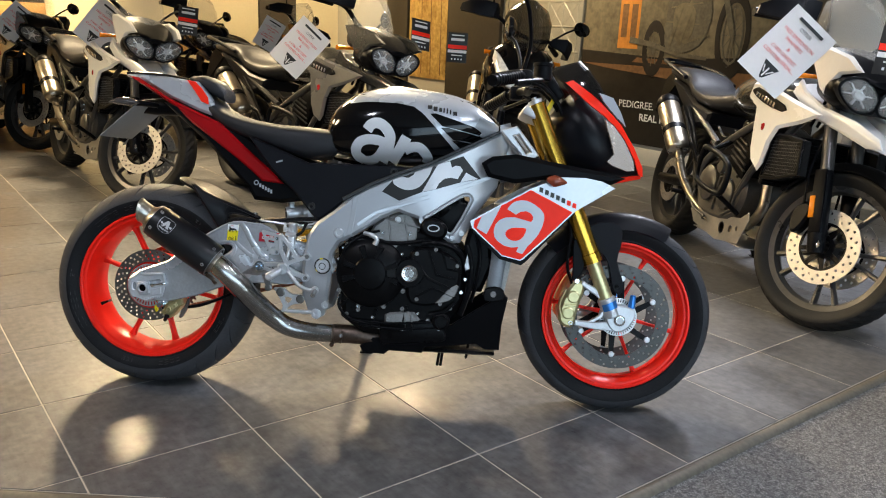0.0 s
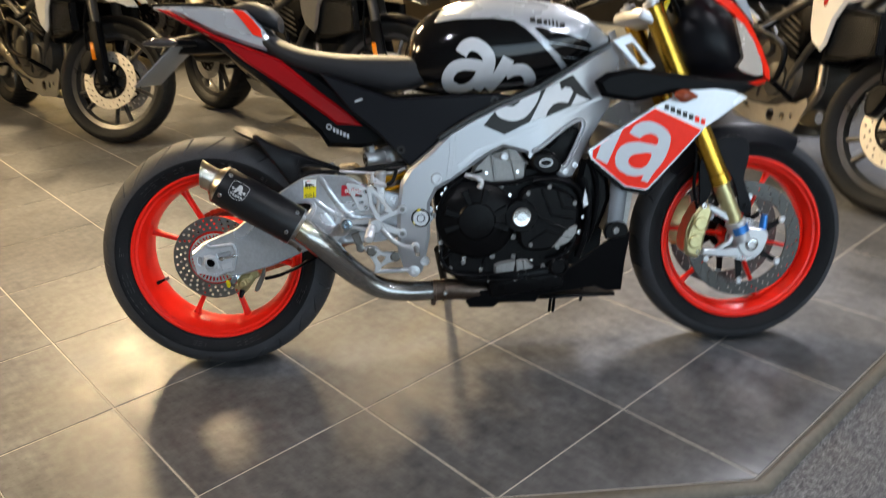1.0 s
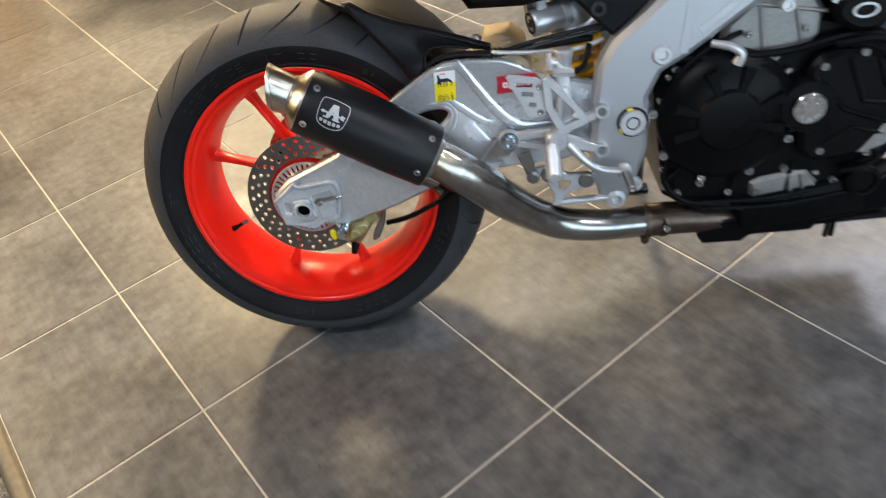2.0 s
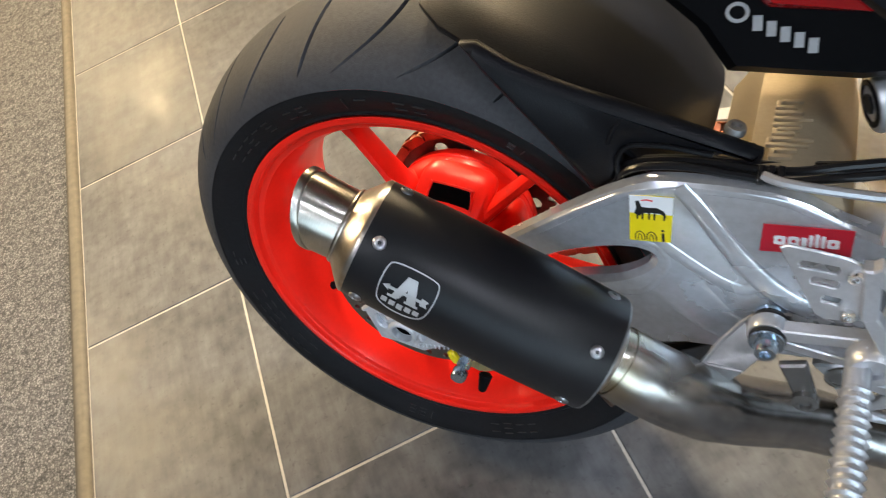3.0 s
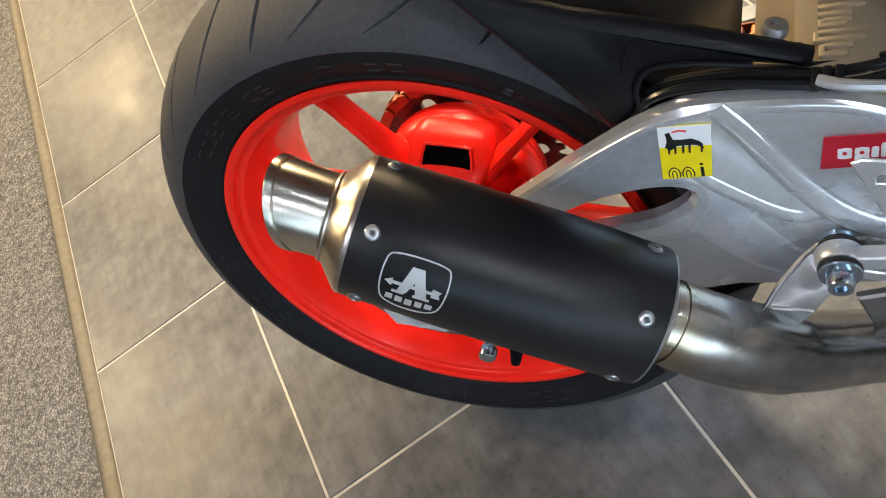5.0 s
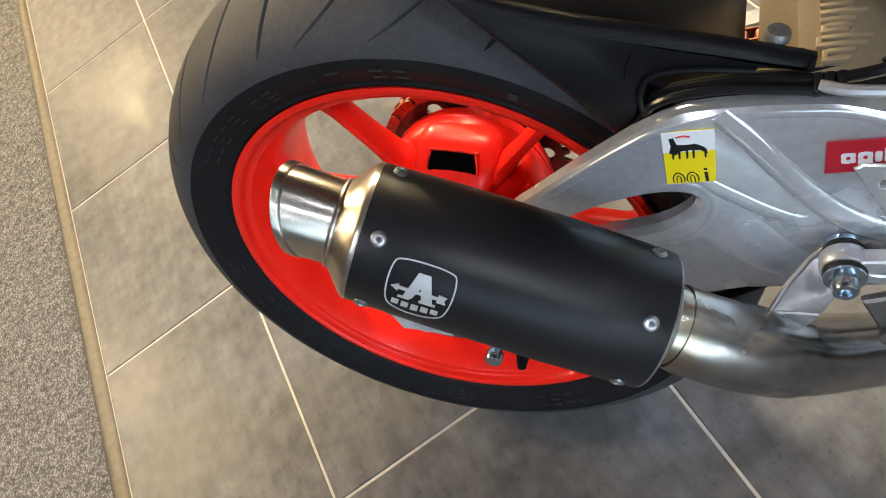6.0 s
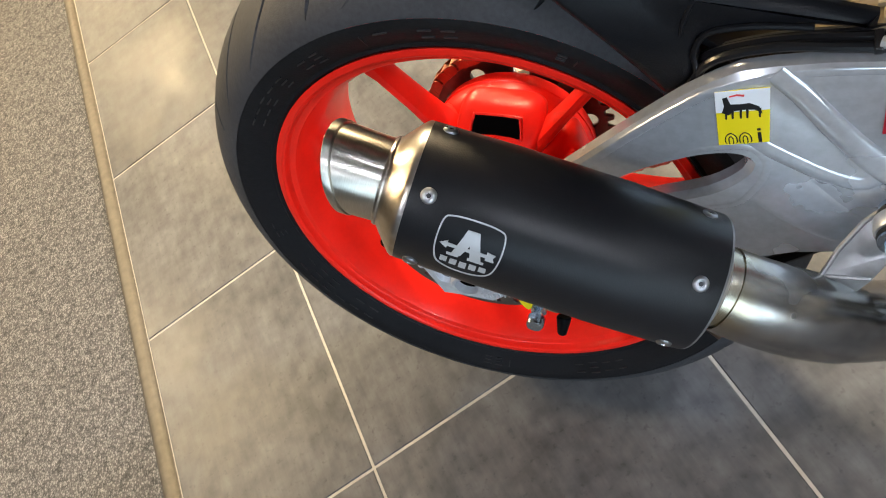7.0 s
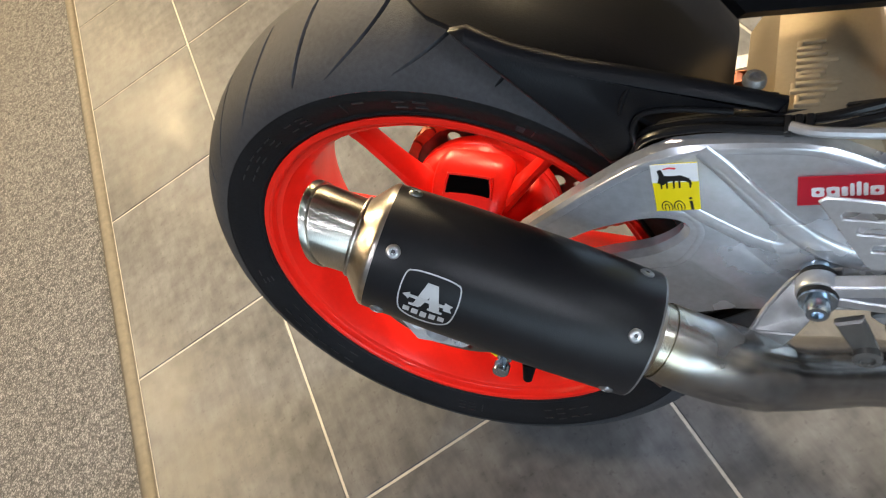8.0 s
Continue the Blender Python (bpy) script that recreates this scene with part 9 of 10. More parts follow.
    a0, a1 = V(0.315, -0.215, 0.525), V(-0.02, -0.225, 0.785)
    bm = bmesh.new()
    lathe(bm, [(0.022, -0.014), (0.05, -0.004), (0.059, 0.008), (0.062, 0.022), (0.063, 0.06), (0.063, 0.36), (0.055, 0.375)], a0, a1 - a0, 28)
    mf = part("muffler", bm, M["brass_steel"], o, "brushed steel muffler")
    bm = bmesh.new()
    lathe(bm, [(0.0635, 0.34), (0.066, 0.345), (0.064, 0.385), (0.05, 0.405), (0.03, 0.406), (0.028, 0.39)], a0, a1 - a0, 28)
    part("end_cap", bm, M["plastic"], mf)
    bm = bmesh.new()
    lathe(bm, [(0.063, 0.125), (0.066, 0.128), (0.066, 0.16), (0.063, 0.163)], a0, a1 - a0, 28, closed_prof=True)
    part("heat_band", bm, M["plastic"], mf)
    bm = bmesh.new()
    slab(bm, strip_poly([(0.50, 0.46), (0.40, 0.55), (0.22, 0.60)], 0.03, 0.02), -0.16, -0.172, 0.004)
    slab(bm, strip_poly([(0.42, 0.54), (0.30, 0.66), (0.16, 0.76)], 0.022, 0.018), -0.15, -0.162, 0.004)
    part("exhaust_guard", bm, M["plastic"], o)
    # seat, tail, rack
    bm = bmesh.new()
    body(bm, [(-0.42, 0.975, 0.93, 0.08, 2.6, 0.5), (-0.25, 0.985, 0.9, 0.125, 2.8, 0.5), (-0.05, 0.975, 0.87, 0.14, 2.8, 0.5), (0.05, 0.94, 0.84, 0.14, 2.8, 0.5), (0.15, 0.885, 0.80, 0.145, 2.8, 0.5), (0.35, 0.865, 0.77, 0.14, 2.8, 0.5), (0.55, 0.895, 0.79, 0.1, 2.6, 0.5)], 20, 4)
    part("seat", bm, M["seat"], o, "black stepped dual seat")
    bm = bmesh.new()
    slab(bm, [(-0.2, 0.9), (0.0, 0.87), (0.2, 0.79), (0.42, 0.76), (0.40, 0.70), (0.22, 0.66), (0.1, 0.72), (-0.12, 0.84)], -0.145, 0.145, 0.015)
    part("side_cover", bm, M["grey_plastic"], o, "charcoal side cover")
    bm = bmesh.new()
    for sg in (-1, 1):
        tube(bm, [(0.0, sg * 0.15, 0.92), (-0.25, sg * 0.16, 0.98), (-0.5, sg * 0.1, 1.01), (-0.55, 0, 1.015)], 0.0125, 8)
    block(bm, (-0.45, 0, 1.0), (0.16, 0.18, 0.012), bevel=0.004)
    part("luggage_rack", bm, M["grey_plastic"], o, "black luggage rack")
    bm = bmesh.new()
    slab(bm, [(-0.42, 0.95), (-0.3, 0.88), (-0.52, 0.68), (-0.57, 0.68), (-0.5, 0.9)], -0.07, 0.07, 0.01)
    part("rear_fender", bm, M["plastic"], o, "black rear mudguard")
    # tank and shrouds
    bm = bmesh.new()
    body(bm, [(0.48, 0.90, 0.79, 0.06, 2.3, 0.4), (0.58, 0.955, 0.79, 0.12, 2.4, 0.4), (0.75, 1.0, 0.78, 0.165, 2.4, 0.42), (0.95, 1.01, 0.80, 0.18, 2.3, 0.45), (1.1, 0.99, 0.84, 0.16, 2.2, 0.45), (1.22, 0.96, 0.88, 0.11, 2.1, 0.5)], 28, 4)
    tk = part("fuel_tank", bm, M["dark_green"] if paint == "white_paint" else P, o, "painted fuel tank")
    for sg in (-1, 1):
        bm = bmesh.new()
        slab(bm, [(0.95, 0.87), (0.955, 0.945), (1.06, 0.95), (1.174, 0.925), (1.33, 0.89), (1.49, 0.853), (1.388, 0.805), (1.26, 0.765), (1.228, 0.70), (1.215, 0.60), (1.19, 0.567), (1.12, 0.60), (1.09, 0.65), (1.065, 0.74), (1.044, 0.83)], sg * 0.205, sg * 0.228, 0.012,
             warp=lambda x, y, z: (x, y - 0.16 * max(0, x - 1.22) * (1 if y > 0 else -1) - 0.12 * max(0, z - 0.88) * (1 if y > 0 else -1), z))
        sh = part("radiator_shroud", bm, A, o, "painted radiator shroud fin")
        bm = bmesh.new()
        slab(bm, smooth_poly([(0.975, 0.90), (1.0, 0.92), (1.06, 0.915), (1.27, 0.865), (1.262, 0.835), (1.084, 0.862)], 2), sg * 0.224, sg * 0.2305, 0.003, warp=lambda x, y, z: (x, y - 0.16 * max(0, x - 1.22) * (1 if y > 0 else -1) - 0.12 * max(0, z - 0.88) * (1 if y > 0 else -1), z))
        bd = part("badge", bm, M["engine"], sh, "dark badge panel")
        for k in range(7):
            x = 1.03 + 0.028 * k
            bm = bmesh.new()
            block(bm, (x, sg * 0.2305, 0.892 - 0.2 * (x - 1.03)), (0.016, 0.003, 0.022), pose(0, 0, 0, 0, 20, 0), 0.001)
            part("badge_bar", bm, M["chrome"], bd)
        bm = bmesh.new()
        slab(bm, smooth_poly([(1.14, 0.768), (1.162, 0.775), (1.168, 0.755), (1.158, 0.742), (1.145, 0.747)], 2), sg * 0.2275, sg * 0.2295, 0.0005)
        part("red_mark", bm, M["red_dark"], sh)
    bm = bmesh.new()
    block(bm, (1.2, 0, 0.63), (0.035, 0.36, 0.24), pose(0, 0, 0, 0, 14, 0), 0.006)
    rd = part("radiator", bm, M["engine"], o, "black radiator")
    for k in range(14):
        bm = bmesh.new()
        z = 0.525 + 0.016 * k
        block(bm, (1.222 + 0.25 * (z - 0.63), 0, z), (0.008, 0.34, 0.004), bevel=0.0005)
        part("fin", bm, M["plastic"], rd)
    for sg in (-1, 1):
        bm = bmesh.new()
        slab(bm, [(1.205, 0.735), (1.30, 0.75), (1.44, 0.742), (1.47, 0.60), (1.30, 0.55), (1.18, 0.535)], sg * 0.15, sg * 0.19, 0.008)
        sr = part("side_radiator", bm, M["mesh"], o, "black mesh side radiator")
        rim_line = [(1.205, 0.735), (1.30, 0.75), (1.44, 0.742), (1.47, 0.60), (1.30, 0.55), (1.18, 0.535)]
        mid = (1.315, 0.65)
        bm = bmesh.new()
        slab(bm, rim_line, sg * 0.188, sg * 0.196, 0.002, holes=[[(mid[0] + (x - mid[0]) * 0.9, mid[1] + (z - mid[1]) * 0.86) for x, z in rim_line]])
        part("grille_frame", bm, M["plastic"], sr)
        bm = bmesh.new()
        for k in range(19):
            x = 1.215 + 0.0125 * k
            block(bm, (x, sg * 0.1915, 0.645), (0.0022, 0.002, 0.16 if k < 14 else 0.13), pose(0, 0, 0, 0, 12, 0))
        for k in range(11):
            block(bm, (1.325, sg * 0.192, 0.575 + 0.0145 * k), (0.23, 0.002, 0.002), pose(0, 0, 0, 0, -6, 0))
        part("grille", bm, M["black_wheel"], sr, "fine black wire grille")
    if style == "beak":
        bm = bmesh.new()
        body(bm, [(1.18, 0.98, 0.90, 0.13, 2.4, 0.5), (1.32, 0.90, 0.84, 0.125, 2.4, 0.5), (1.48, 0.845, 0.80, 0.10, 2.4, 0.5), (1.64, 0.79, 0.765, 0.07, 2.4, 0.5), (1.76, 0.755, 0.745, 0.035, 2.2, 0.5)], 20, 4)
        part("beak", bm, P, o, "painted front beak")
        for sg in (-1, 1):
            bm = bmesh.new()
            slab(bm, [(1.15, 0.925), (1.19, 0.985), (1.248, 0.943), (1.40, 0.886), (1.60, 0.853), (1.74, 0.805), (1.77, 0.768), (1.69, 0.762), (1.533, 0.80), (1.321, 0.841)], sg * 0.115, sg * 0.14, 0.008, warp=lambda x, y, z: (x, y * (1 - 0.9 * max(0, x - 1.35)), z))
            part("beak_flank", bm, P, o, "painted beak side panel")
            bm = bmesh.new()
            slab(bm, [(1.25, 1.125), (1.338, 1.131), (1.52, 1.09), (1.60, 1.035), (1.491, 1.018), (1.454, 0.976), (1.43, 0.933), (1.395, 0.95), (1.30, 1.05)], sg * 0.145, sg * 0.172, 0.01, warp=lambda x, y, z: (x, y * (1 - 0.9 * max(0, x - 1.42)), z))
            part("lamp_surround", bm, P, o, "painted headlamp surround")
        bm = bmesh.new()
        body(bm, [(1.22, 1.13, 1.0, 0.12, 2.4, 0.5), (1.32, 1.14, 1.0, 0.148, 2.4, 0.5), (1.43, 1.105, 0.99, 0.145, 2.3, 0.5), (1.52, 1.045, 0.985, 0.11, 2.2, 0.5), (1.56, 1.015, 0.99, 0.05, 2.0, 0.5)], 24, 4)
        part("screen_base", bm, M["plastic"], o, "black cowl under the windscreen")
        lamps = [(1.535, -0.085, 0.952, 0.074), (1.535, 0.085, 0.952, 0.074)]
        bm = bmesh.new()
        body(bm, [(1.34, 1.06, 0.90, 0.15, 2.4, 0.5), (1.44, 1.05, 0.88, 0.17, 2.4, 0.5), (1.5, 1.03, 0.89, 0.165, 2.2, 0.5), (1.53, 1.0, 0.92, 0.13, 2.2, 0.5)], 24, 3)
        part("lamp_housing", bm, M["engine"], o, "black twin headlamp housing")
    else:
        bm = bmesh.new()
        body(bm, [(1.16, 1.06, 0.62, 0.2, 2.2, 0.6), (1.32, 1.09, 0.64, 0.235, 2.2, 0.6), (1.46, 1.02, 0.72, 0.2, 2.1, 0.55), (1.56, 0.92, 0.78, 0.13, 2.0, 0.5), (1.61, 0.86, 0.82, 0.06, 2.0, 0.5)], 28, 5)
        part("nose_fairing", bm, P, o, "glossy black nose fairing")
        lamps = []
        for sg in (-1, 1):
            bm = bmesh.new()
            rings = []
            for dx, k in ((0, 1.12), (0.02, 1.0), (0.026, 0.6)):
                rings.append([(1.672 + dx - 3.9 * y * y - 1.0 * max(0, z - 0.87), sg * y, z) for y, z in [(0.11 + (p[0] - 0.11) * k, 0.885 + (p[1] - 0.885) * k) for p in
                              ((0.04, 0.80), (0.09, 0.82), (0.15, 0.87), (0.185, 0.95), (0.18, 1.0), (0.15, 0.98), (0.1, 0.92), (0.05, 0.86))]])
            loft(bm, rings)
            part("headlamp", bm, M["facets"], o, "swept clear headlamp")
    def eye(bm, x, y, z):
        """Draws a round lamp out into a slanting eye."""
        for v in bm.verts:
            dy, dz = v.co.y - y, v.co.z - z
            v.co.y = y + dy * 1.16
            v.co.z = z + dz * (0.82 - 2.2 * abs(dy) * (dy * y > 0)) + abs(dy) * 0.30 * (1 if dy * y > 0 else -1)
            v.co.x -= 1.2 * dy * dy * (dy * y > 0)
        return bm

    for x, y, z, r in lamps:
        bm = bmesh.new()
        lathe(bm, [(r * 1.1, -0.02), (r * 1.1, 0.012), (r * 0.98, 0.014), (r * 0.9, -0.004)], (x, y, z), (1, 0.0, -0.08), 28)
        hl = part("headlamp", eye(bm, x, y, z), M["plastic"], o, "slanting headlamp with clear lens")
        bm = bmesh.new()
        lathe(bm, [(r * 0.98, 0.0), (r * 0.85, -0.015), (r * 0.5, -0.028), (0.01, -0.03)], (x, y, z), (1, 0, -0.08), 28, cap=False)
        part("lamp_bowl", eye(bm, x, y, z), M["dark_bowl"], hl, "dark glossy lamp bowl")
        for a in (20, 75, 130):
            bm = bmesh.new()
            block(bm, (x - 0.004, y, z), (0.012, r * 1.5, 0.007), pose(0, 0, 0, a, 0, 0), bevel=0.002)
            part("lamp_fin", eye(bm, x, y, z), M["facets"], hl)
        bm = bmesh.new()
        lathe(bm, [(r * 0.30, -0.03), (r * 0.34, 0.004), (r * 0.26, 0.010), (r * 0.15, 0.006), (0.002, 0.004)], (x, y, z), (1, 0, -0.08), 18)
        part("projector", eye(bm, x, y, z), M["facets"], hl)
        bm = bmesh.new()
        lathe(bm, [(r * 0.98, 0.008), (r * 0.8, 0.02), (r * 0.4, 0.028), (0.002, 0.03), (0.002, 0.027), (r * 0.4, 0.025), (r * 0.8, 0.017), (r * 0.95, 0.006)], (x, y, z), (1, 0, -0.08), 28, cap=False)
        part("lamp_lens", eye(bm, x, y, z), M["lens"], hl)
    # screen
    bm = bmesh.new()
    rings = []
    for x, z, w in ((1.47, 1.05, 0.12), (1.43, 1.15, 0.155), (1.385, 1.25, 0.155), (1.34, 1.33, 0.12), (1.315, 1.355, 0.07)):
        rings.append([(x - 0.16 * u * u, u * w, z - 0.02 * u * u) for u in np.linspace(-1, 1, 11)] + [(x - 0.004 - 0.16 * u * u, u * w, z - 0.003 - 0.02 * u * u) for u in np.linspace(1, -1, 11)])
    loft(bm, rings)
    ws = part("windscreen", bm, M[screen], o, "clear windscreen" if screen == "clear_screen" else "smoked windscreen")
    # bars, guards, mirrors
    bm = bmesh.new()
    tube(bm, [(1.05, -0.42, 1.13), (1.16, -0.25, 1.17), (1.2, -0.1, 1.13), (1.2, 0.1, 1.13), (1.16, 0.25, 1.17), (1.05, 0.42, 1.13)], 0.014, 10)
    hb = part("handlebar", bm, M["plastic"], o, "black handlebar")
    for sg in (-1, 1):
        bm = bmesh.new()
        rod(bm, (1.12, sg * 0.30, 1.155), (1.05, sg * 0.43, 1.128), 0.019, seg=12)
        part("grip", bm, M["plastic"], hb)
        bm = bmesh.new()
        rings = []
        for k, (x, y, z, hgt) in enumerate(((1.20, 0.24, 1.17, 0.03), (1.25, 0.31, 1.175, 0.055), (1.23, 0.38, 1.16, 0.06), (1.16, 0.44, 1.145, 0.05), (1.09, 0.46, 1.13, 0.025))):
            rings.append([(x, sg * y, z + hgt), (x + 0.012, sg * (y + 0.008), z + hgt * 0.5), (x + 0.012, sg * (y + 0.008), z - hgt * 0.6), (x, sg * y, z - hgt * 0.7), (x - 0.008, sg * (y - 0.006), z - hgt * 0.6), (x - 0.008, sg * (y - 0.006), z + hgt * 0.8)])
        loft(bm, rings)
        part("handguard", bm, M["grey_plastic"], o, "charcoal plastic handguard")
        bm = bmesh.new()
        tube(bm, [(1.16, sg * 0.26, 1.18), (1.18, sg * 0.32, 1.26), (1.17, sg * 0.40, 1.32), (1.15, sg * 0.46, 1.335)], 0.007, 8)
        mr = part("mirror", bm, M["plastic"], o, "black mirror on a stalk")
        bm = bmesh.new()
        rings = []
        for u, w, hgt in ((0, 0.045, 0.03), (0.014, 0.07, 0.048), (0.032, 0.062, 0.042), (0.048, 0.02, 0.015)):
            rings.append([(1.125 + u, sg * 0.48 + w * math.cos(a), 1.345 + hgt * math.sin(a)) for a in np.linspace(0, 2 * math.pi, 18, endpoint=False)])
        loft(bm, rings)
        part("mirror_head", bm, M["gloss_black"], mr)
        bm = bmesh.new()
        tube(bm, [(1.33, sg * 0.14, 1.0), (1.32, sg * 0.2, 0.995), (1.32, sg * 0.25, 0.99)], [0.008, 0.01, 0.014], 8)
        part("indicator", bm, M["amber"], o)
    bm = bmesh.new()
    tube(bm, [(0.5, 0.12, 0.3), (0.5, 0.22, 0.16), (0.5, 0.29, 0.045)], 0.015, 10)
    block(bm, (0.5, 0.295, 0.04), (0.08, 0.05, 0.008), pose(0, 0, 0, 8, 0, 0), 0.002)
    part("side_stand", bm, M["plastic"], o, "black side stand")
    bm = bmesh.new()
    for k, y in enumerate((-0.08, -0.05, 0.06)):
        tube(bm, [(1.2, y, 1.12), (1.3, y * 1.5, 1.1), (1.33, y, 0.95), (1.27, y, 0.8)], 0.007, 6)
    part("cables", bm, M["plastic"], o)
    # the bars stand at full left lock
    pivot = V(1.27, 0, 1.0)
    turn = Matrix.Translation(pivot) @ Matrix.Rotation(radians(steer), 4, V(-0.40, 0, 1.0)) @ Matrix.Translation(-pivot)
    for ch in o.children:
        if ch.name.split(".")[0] in ("fork_leg", "front_caliper", "brake_hose", "front_fender", "handlebar", "handguard", "mirror") or ch == wf:
            ch.matrix_local = turn
    return o


adventure_bike((3.565, 0.905, 0), -121.6, "white_paint", "white adventure motorcycle with a tall clear screen", steer=27)
adventure_bike((0.955, 4.56, 0), -86.5, "white_paint", "white adventure motorcycle parked in a row")
adventure_bike((1.84, 3.34, 0), -84, "dark_green", "dark grey adventure motorcycle with silver shrouds", accent="graphite")
adventure_bike((0.80, 7.0, 0), -86.5, "dark_green", "dark adventure motorcycle beside the slatted wall")
adventure_bike((3.87, 3.03, 0), -128, "gloss_black", "glossy black touring motorcycle with a smoked screen", "smoke", style="nose")
adventure_bike((2.33, 7.1, 0), -88, "blue_black", "blue-black motorcycle parked behind the row")
adventure_bike((3.15, 6.75, 0), -84, "gloss_black", "black adventure motorcycle behind the row")

# ---- offer cards hung from the handlebars, price boards on the screens ----
def facing(at, normal, turn):
    """A pose whose z looks along normal; turn: degrees clockwise."""
    n = Vector(normal).normalized()
    r = V(0, 0, 1).cross(n).normalized()
    u = n.cross(r)
    a = radians(turn)
    y = u * math.cos(a) + r * math.sin(a)
    x = r * math.cos(a) - u * math.sin(a)
    return Matrix((*zip(x, y, n, at), (0, 0, 0, 1)))


def offer_card(at, normal, turn, label):
    m = facing(at, normal, turn)
    o = root("offer_card", m, label, "sign", "offer cards")
    bm = bmesh.new()
    n = 8
    rings = []
    for k in range(n + 1):
        x = -0.105 + 0.21 * k / n
        b = 0.006 * math.sin(math.pi * k / n)
        rings.append([(x, -0.1485, b), (x, 0.1485, b * 0.6), (x, 0.1485, b * 0.6 - 0.0006), (x, -0.1485, b - 0.0006)])
    loft(bm, rings)
    part("sheet", bm, M["paper"], o, "white printed paper sheet")
    bm = bmesh.new()
    block(bm, (0, 0.118, 0.0075), (0.12, 0.012, 0.0006), bevel=0)
    part("dark_bar", bm, M["ink"], o)
    for text, y, s, mt in (("OFFER", 0.09, 0.02, "ink"), ("FREE EXPEDITION", 0.058, 0.019, "red_ink"), ("PANNIERS", 0.034, 0.019, "red_ink"), ("&", 0.008, 0.019, "red_ink"), ("£1000 DEPOSIT", -0.016, 0.019, "red_ink"), ("CONTRIBUTION....", -0.04, 0.019, "red_ink")):
        words(text, s, mt, Matrix.Translation((0, y, 0.0072)), parent=o, depth=0.0002)
    bm = bmesh.new()
    slab(bm, [(-0.036, -0.068), (0.036, -0.068), (0.008, -0.128), (0.0, -0.134), (-0.008, -0.128)], 0, 0.0006, 0)
    for v in bm.verts:
        v.co = V(v.co.x, v.co.z, 0.0068 + v.co.y)
    part("triangle_mark", bm, M["ink"], o)
    for p in ([(-0.003, -0.085), (0.003, -0.085), (0.003, -0.125), (-0.003, -0.125)], [(-0.026, -0.085), (-0.02, -0.085), (-0.006, -0.108), (-0.008, -0.112)], [(0.026, -0.085), (0.02, -0.085), (0.006, -0.108), (0.008, -0.112)]):
        bm = bmesh.new()
        slab(bm, p, 0, 0.0006, 0)
        for v in bm.verts:
            v.co = V(v.co.x, v.co.z, 0.0076 + v.co.y)
        part("pale_bar", bm, M["paper"], o)
    bm = bmesh.new()
    tube(bm, [(-0.07, 0.14, 0.0), (-0.085, 0.17, -0.01), (-0.09, 0.2, -0.03)], 0.0015, 6)
    part("string", bm, M["plastic"], o)
    return o


OC = "white offer card with red print hung from a handlebar"
offer_card((2.59, -0.224, 1.105), (-0.75, -0.65, 0.08), 41, OC)
offer_card((1.768, 2.267, 1.0), (-0.62, -0.78, 0.06), 42, OC)
offer_card((0.997, 3.484, 1.068), (-0.5, -0.86, 0.05), 40, OC)
offer_card((0.85, 5.65, 1.046), (-0.3, -0.95, 0.05), 44, OC)
offer_card((3.05, 5.45, 1.03), (-0.45, -0.88, 0.05), 30, OC)


def price_board(at, normal, turn):
    o = root("price_board", facing(at, normal, turn), "black price board with a red and a white band", "sign", "price boards")
    bm = bmesh.new()
    block(bm, (0, 0, 0), (0.125, 0.185, 0.003), bevel=0.001)
    part("board", bm, M["ink"], o)
    for y, h, mt, w in ((0.076, 0.007, "paper", 0.08), (0.05, 0.016, "paper", 0.085), (0.004, 0.024, "red_panel", 0.12), (-0.024, 0.018, "paper", 0.12), (-0.048, 0.006, "paper", 0.07)):
        bm = bmesh.new()
        block(bm, (0, y, 0.0022), (w, h, 0.0008), bevel=0)
        part("printed_bar", bm, M[mt], o)
    for k in range(4):
        bm = bmesh.new()
        block(bm, (-0.03 + 0.02 * k, -0.072, 0.0022), (0.008, 0.01, 0.0008), bevel=0)
        part("printed_mark", bm, M["white"], o)
    return o


price_board((1.50, 3.33, 1.12), (-0.2, -0.97, 0.25), 8)
price_board((2.44, 2.02, 1.10), (-0.1, -0.97, 0.3), 10)
price_board((2.80, 2.12, 1.03), (-0.6, -0.78, 0.1), 2)
price_board((2.62, -0.62, 1.13), (-0.85, -0.5, 0.25), 6)

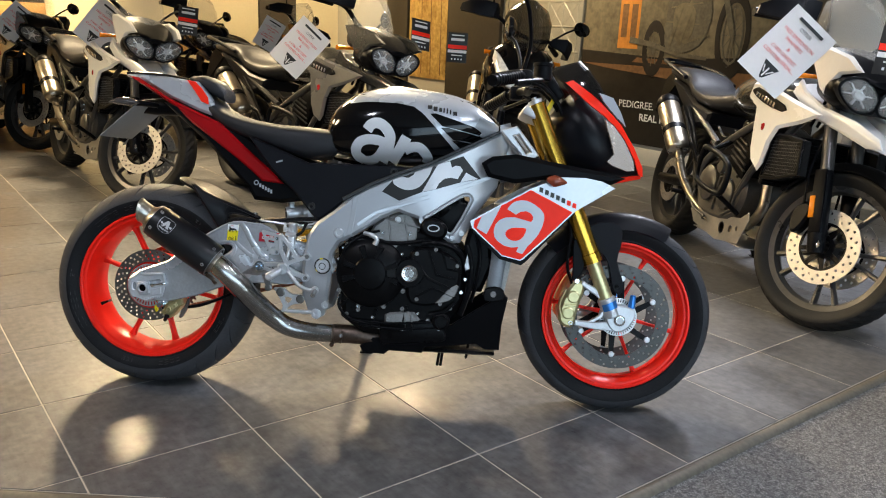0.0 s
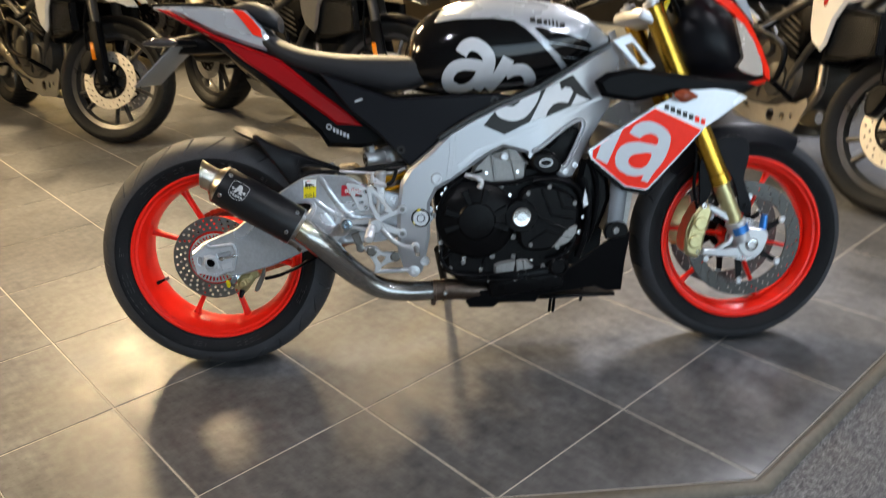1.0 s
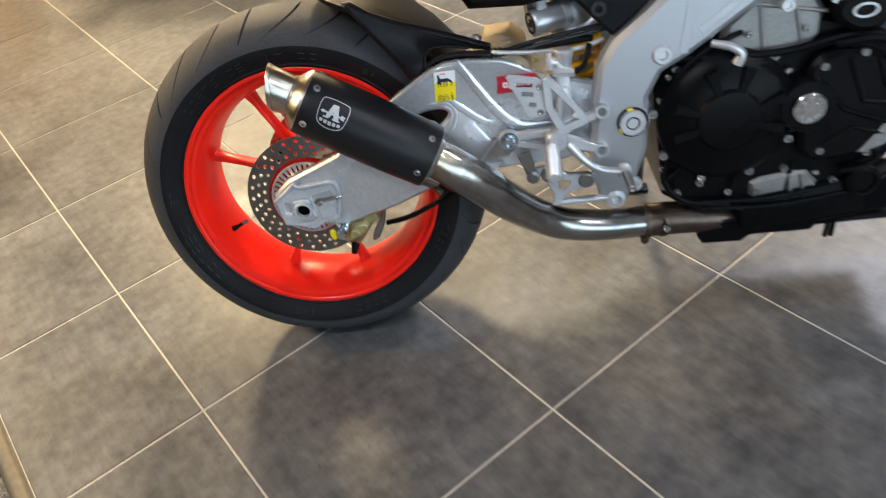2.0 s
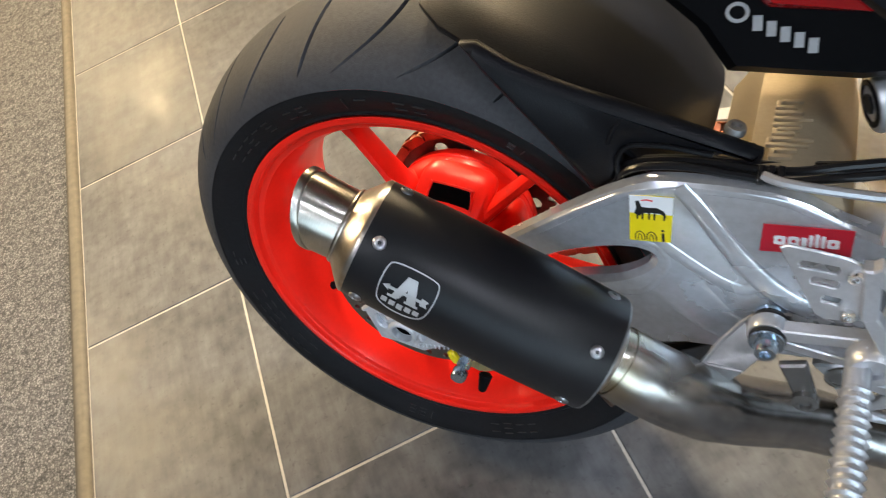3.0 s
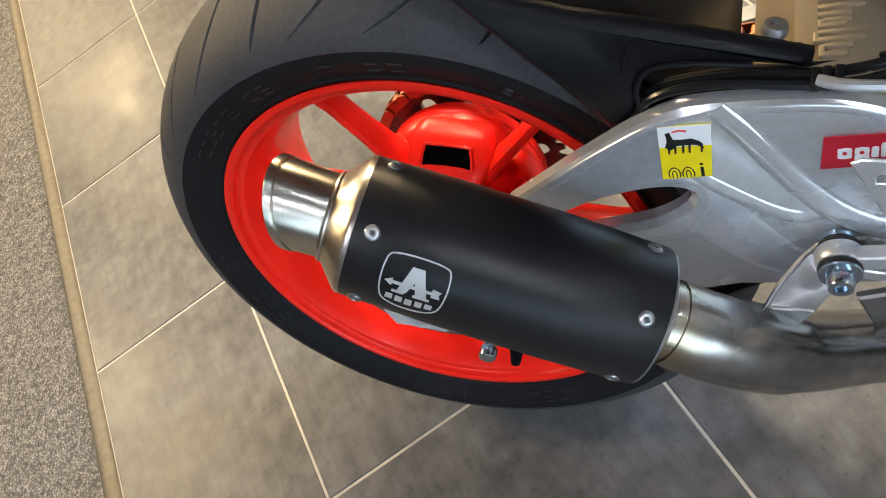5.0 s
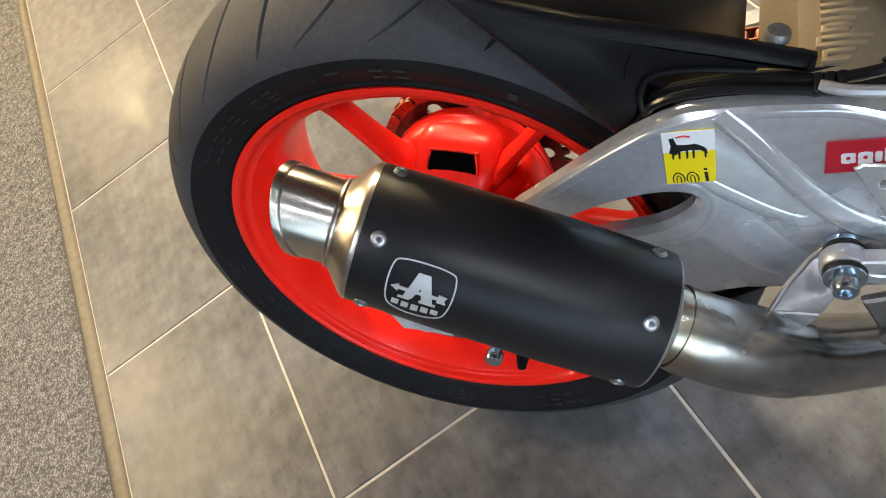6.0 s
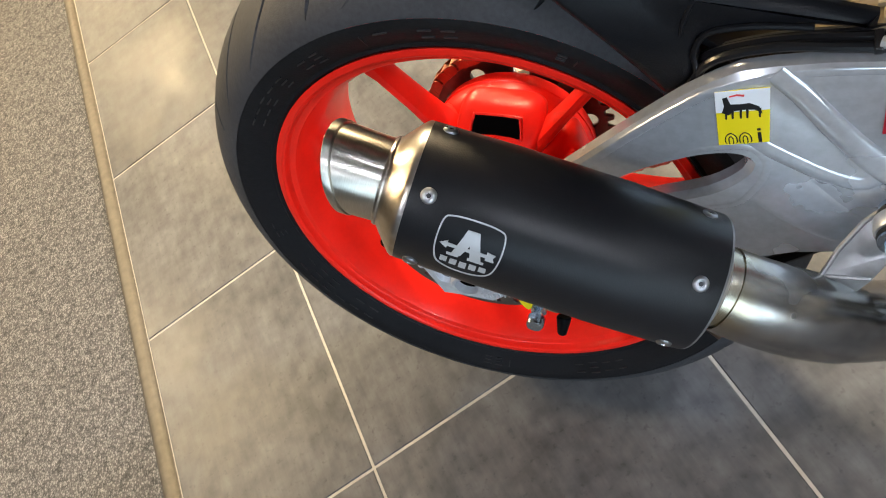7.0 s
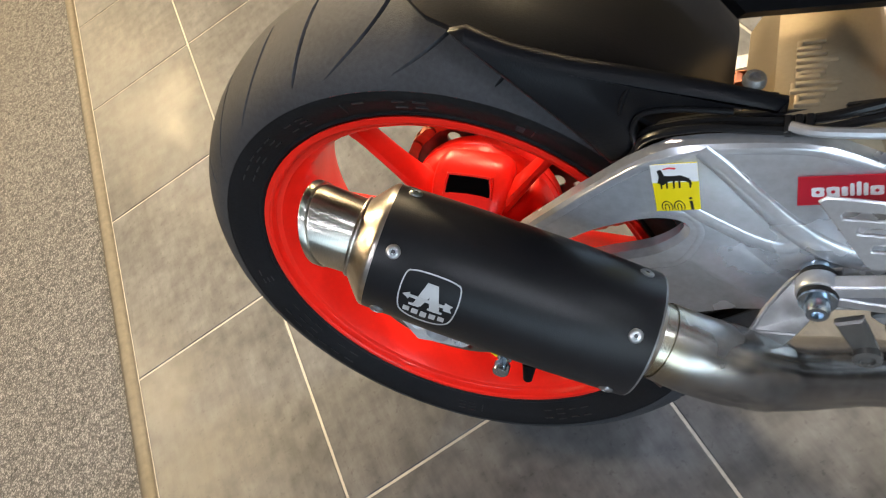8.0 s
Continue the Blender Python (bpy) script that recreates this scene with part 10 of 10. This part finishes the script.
# ---- floor tiles, each a piece of its own ----
tile_mesh = None
near = []
rest = bmesh.new()


def clip(poly, p, n):
    out = []
    for i in range(len(poly)):
        a, b = Vector(poly[i]), Vector(poly[(i + 1) % len(poly)])
        da, db = (a - p).dot(n), (b - p).dot(n)
        if da <= 0:
            out.append(tuple(a))
        if da * db < 0:
            out.append(tuple(a + (b - a) * (da / (da - db))))
    return out


def tile_bm(poly):
    b = bmesh.new()
    ins = shrink(poly, 0.0016)
    lo = [b.verts.new((x, y, -0.009)) for x, y in poly]
    mi = [b.verts.new((x, y, -0.0012)) for x, y in poly]
    hi = [b.verts.new((x, y, 0.0)) for x, y in ins]
    for r0, r1 in ((lo, mi), (mi, hi)):
        for i in range(len(poly)):
            j = (i + 1) % len(poly)
            b.faces.new((r0[i], r0[j], r1[j], r1[i]))
    b.faces.new(hi)
    return b


h = TILE / 2 - 0.0021
whole = [(-h, -h), (h, -h), (h, h), (-h, h)]
shared = bpy.data.meshes.new("tile")
b = tile_bm(whole)
b.to_mesh(shared)
b.free()
shared.materials.append(M["tile"])
CUT = [(V(EDGE_X + 0.002, 0), V(-1, 0)), (V(0, EDGE_Y + 0.002), V(0, -1)), (V(0.912, EDGE_Y + 0.0025), V(-0.978, -1.223).normalized())]
for i in range(-1, 12):
    for j in range(-2, 19):
        c = V((i + 0.5) * TILE, (j + 0.5) * TILE)
        if c.x > X1 + 0.2 or c.y > Y1 + 0.2:
            continue
        poly = [(c.x + x, c.y + y) for x, y in whole]
        cut = poly
        for p, n in CUT + [(V(X1, 0), V(1, 0)), (V(0, Y1), V(0, 1))]:
            cut = clip(cut, p, n)
            if not cut:
                break
        if len(cut) < 3:
            continue
        if cut == poly:
            ob = new("tile", shared)
            ob.location = (c.x, c.y, 0)
        else:
            b = tile_bm([(x - c.x, y - c.y) for x, y in cut])
            me = bpy.data.meshes.new("tile")
            b.to_mesh(me)
            b.free()
            me.materials.append(M["tile"])
            ob = new("tile", me)
            ob.location = (c.x, c.y, 0)
        ob.parent = floor
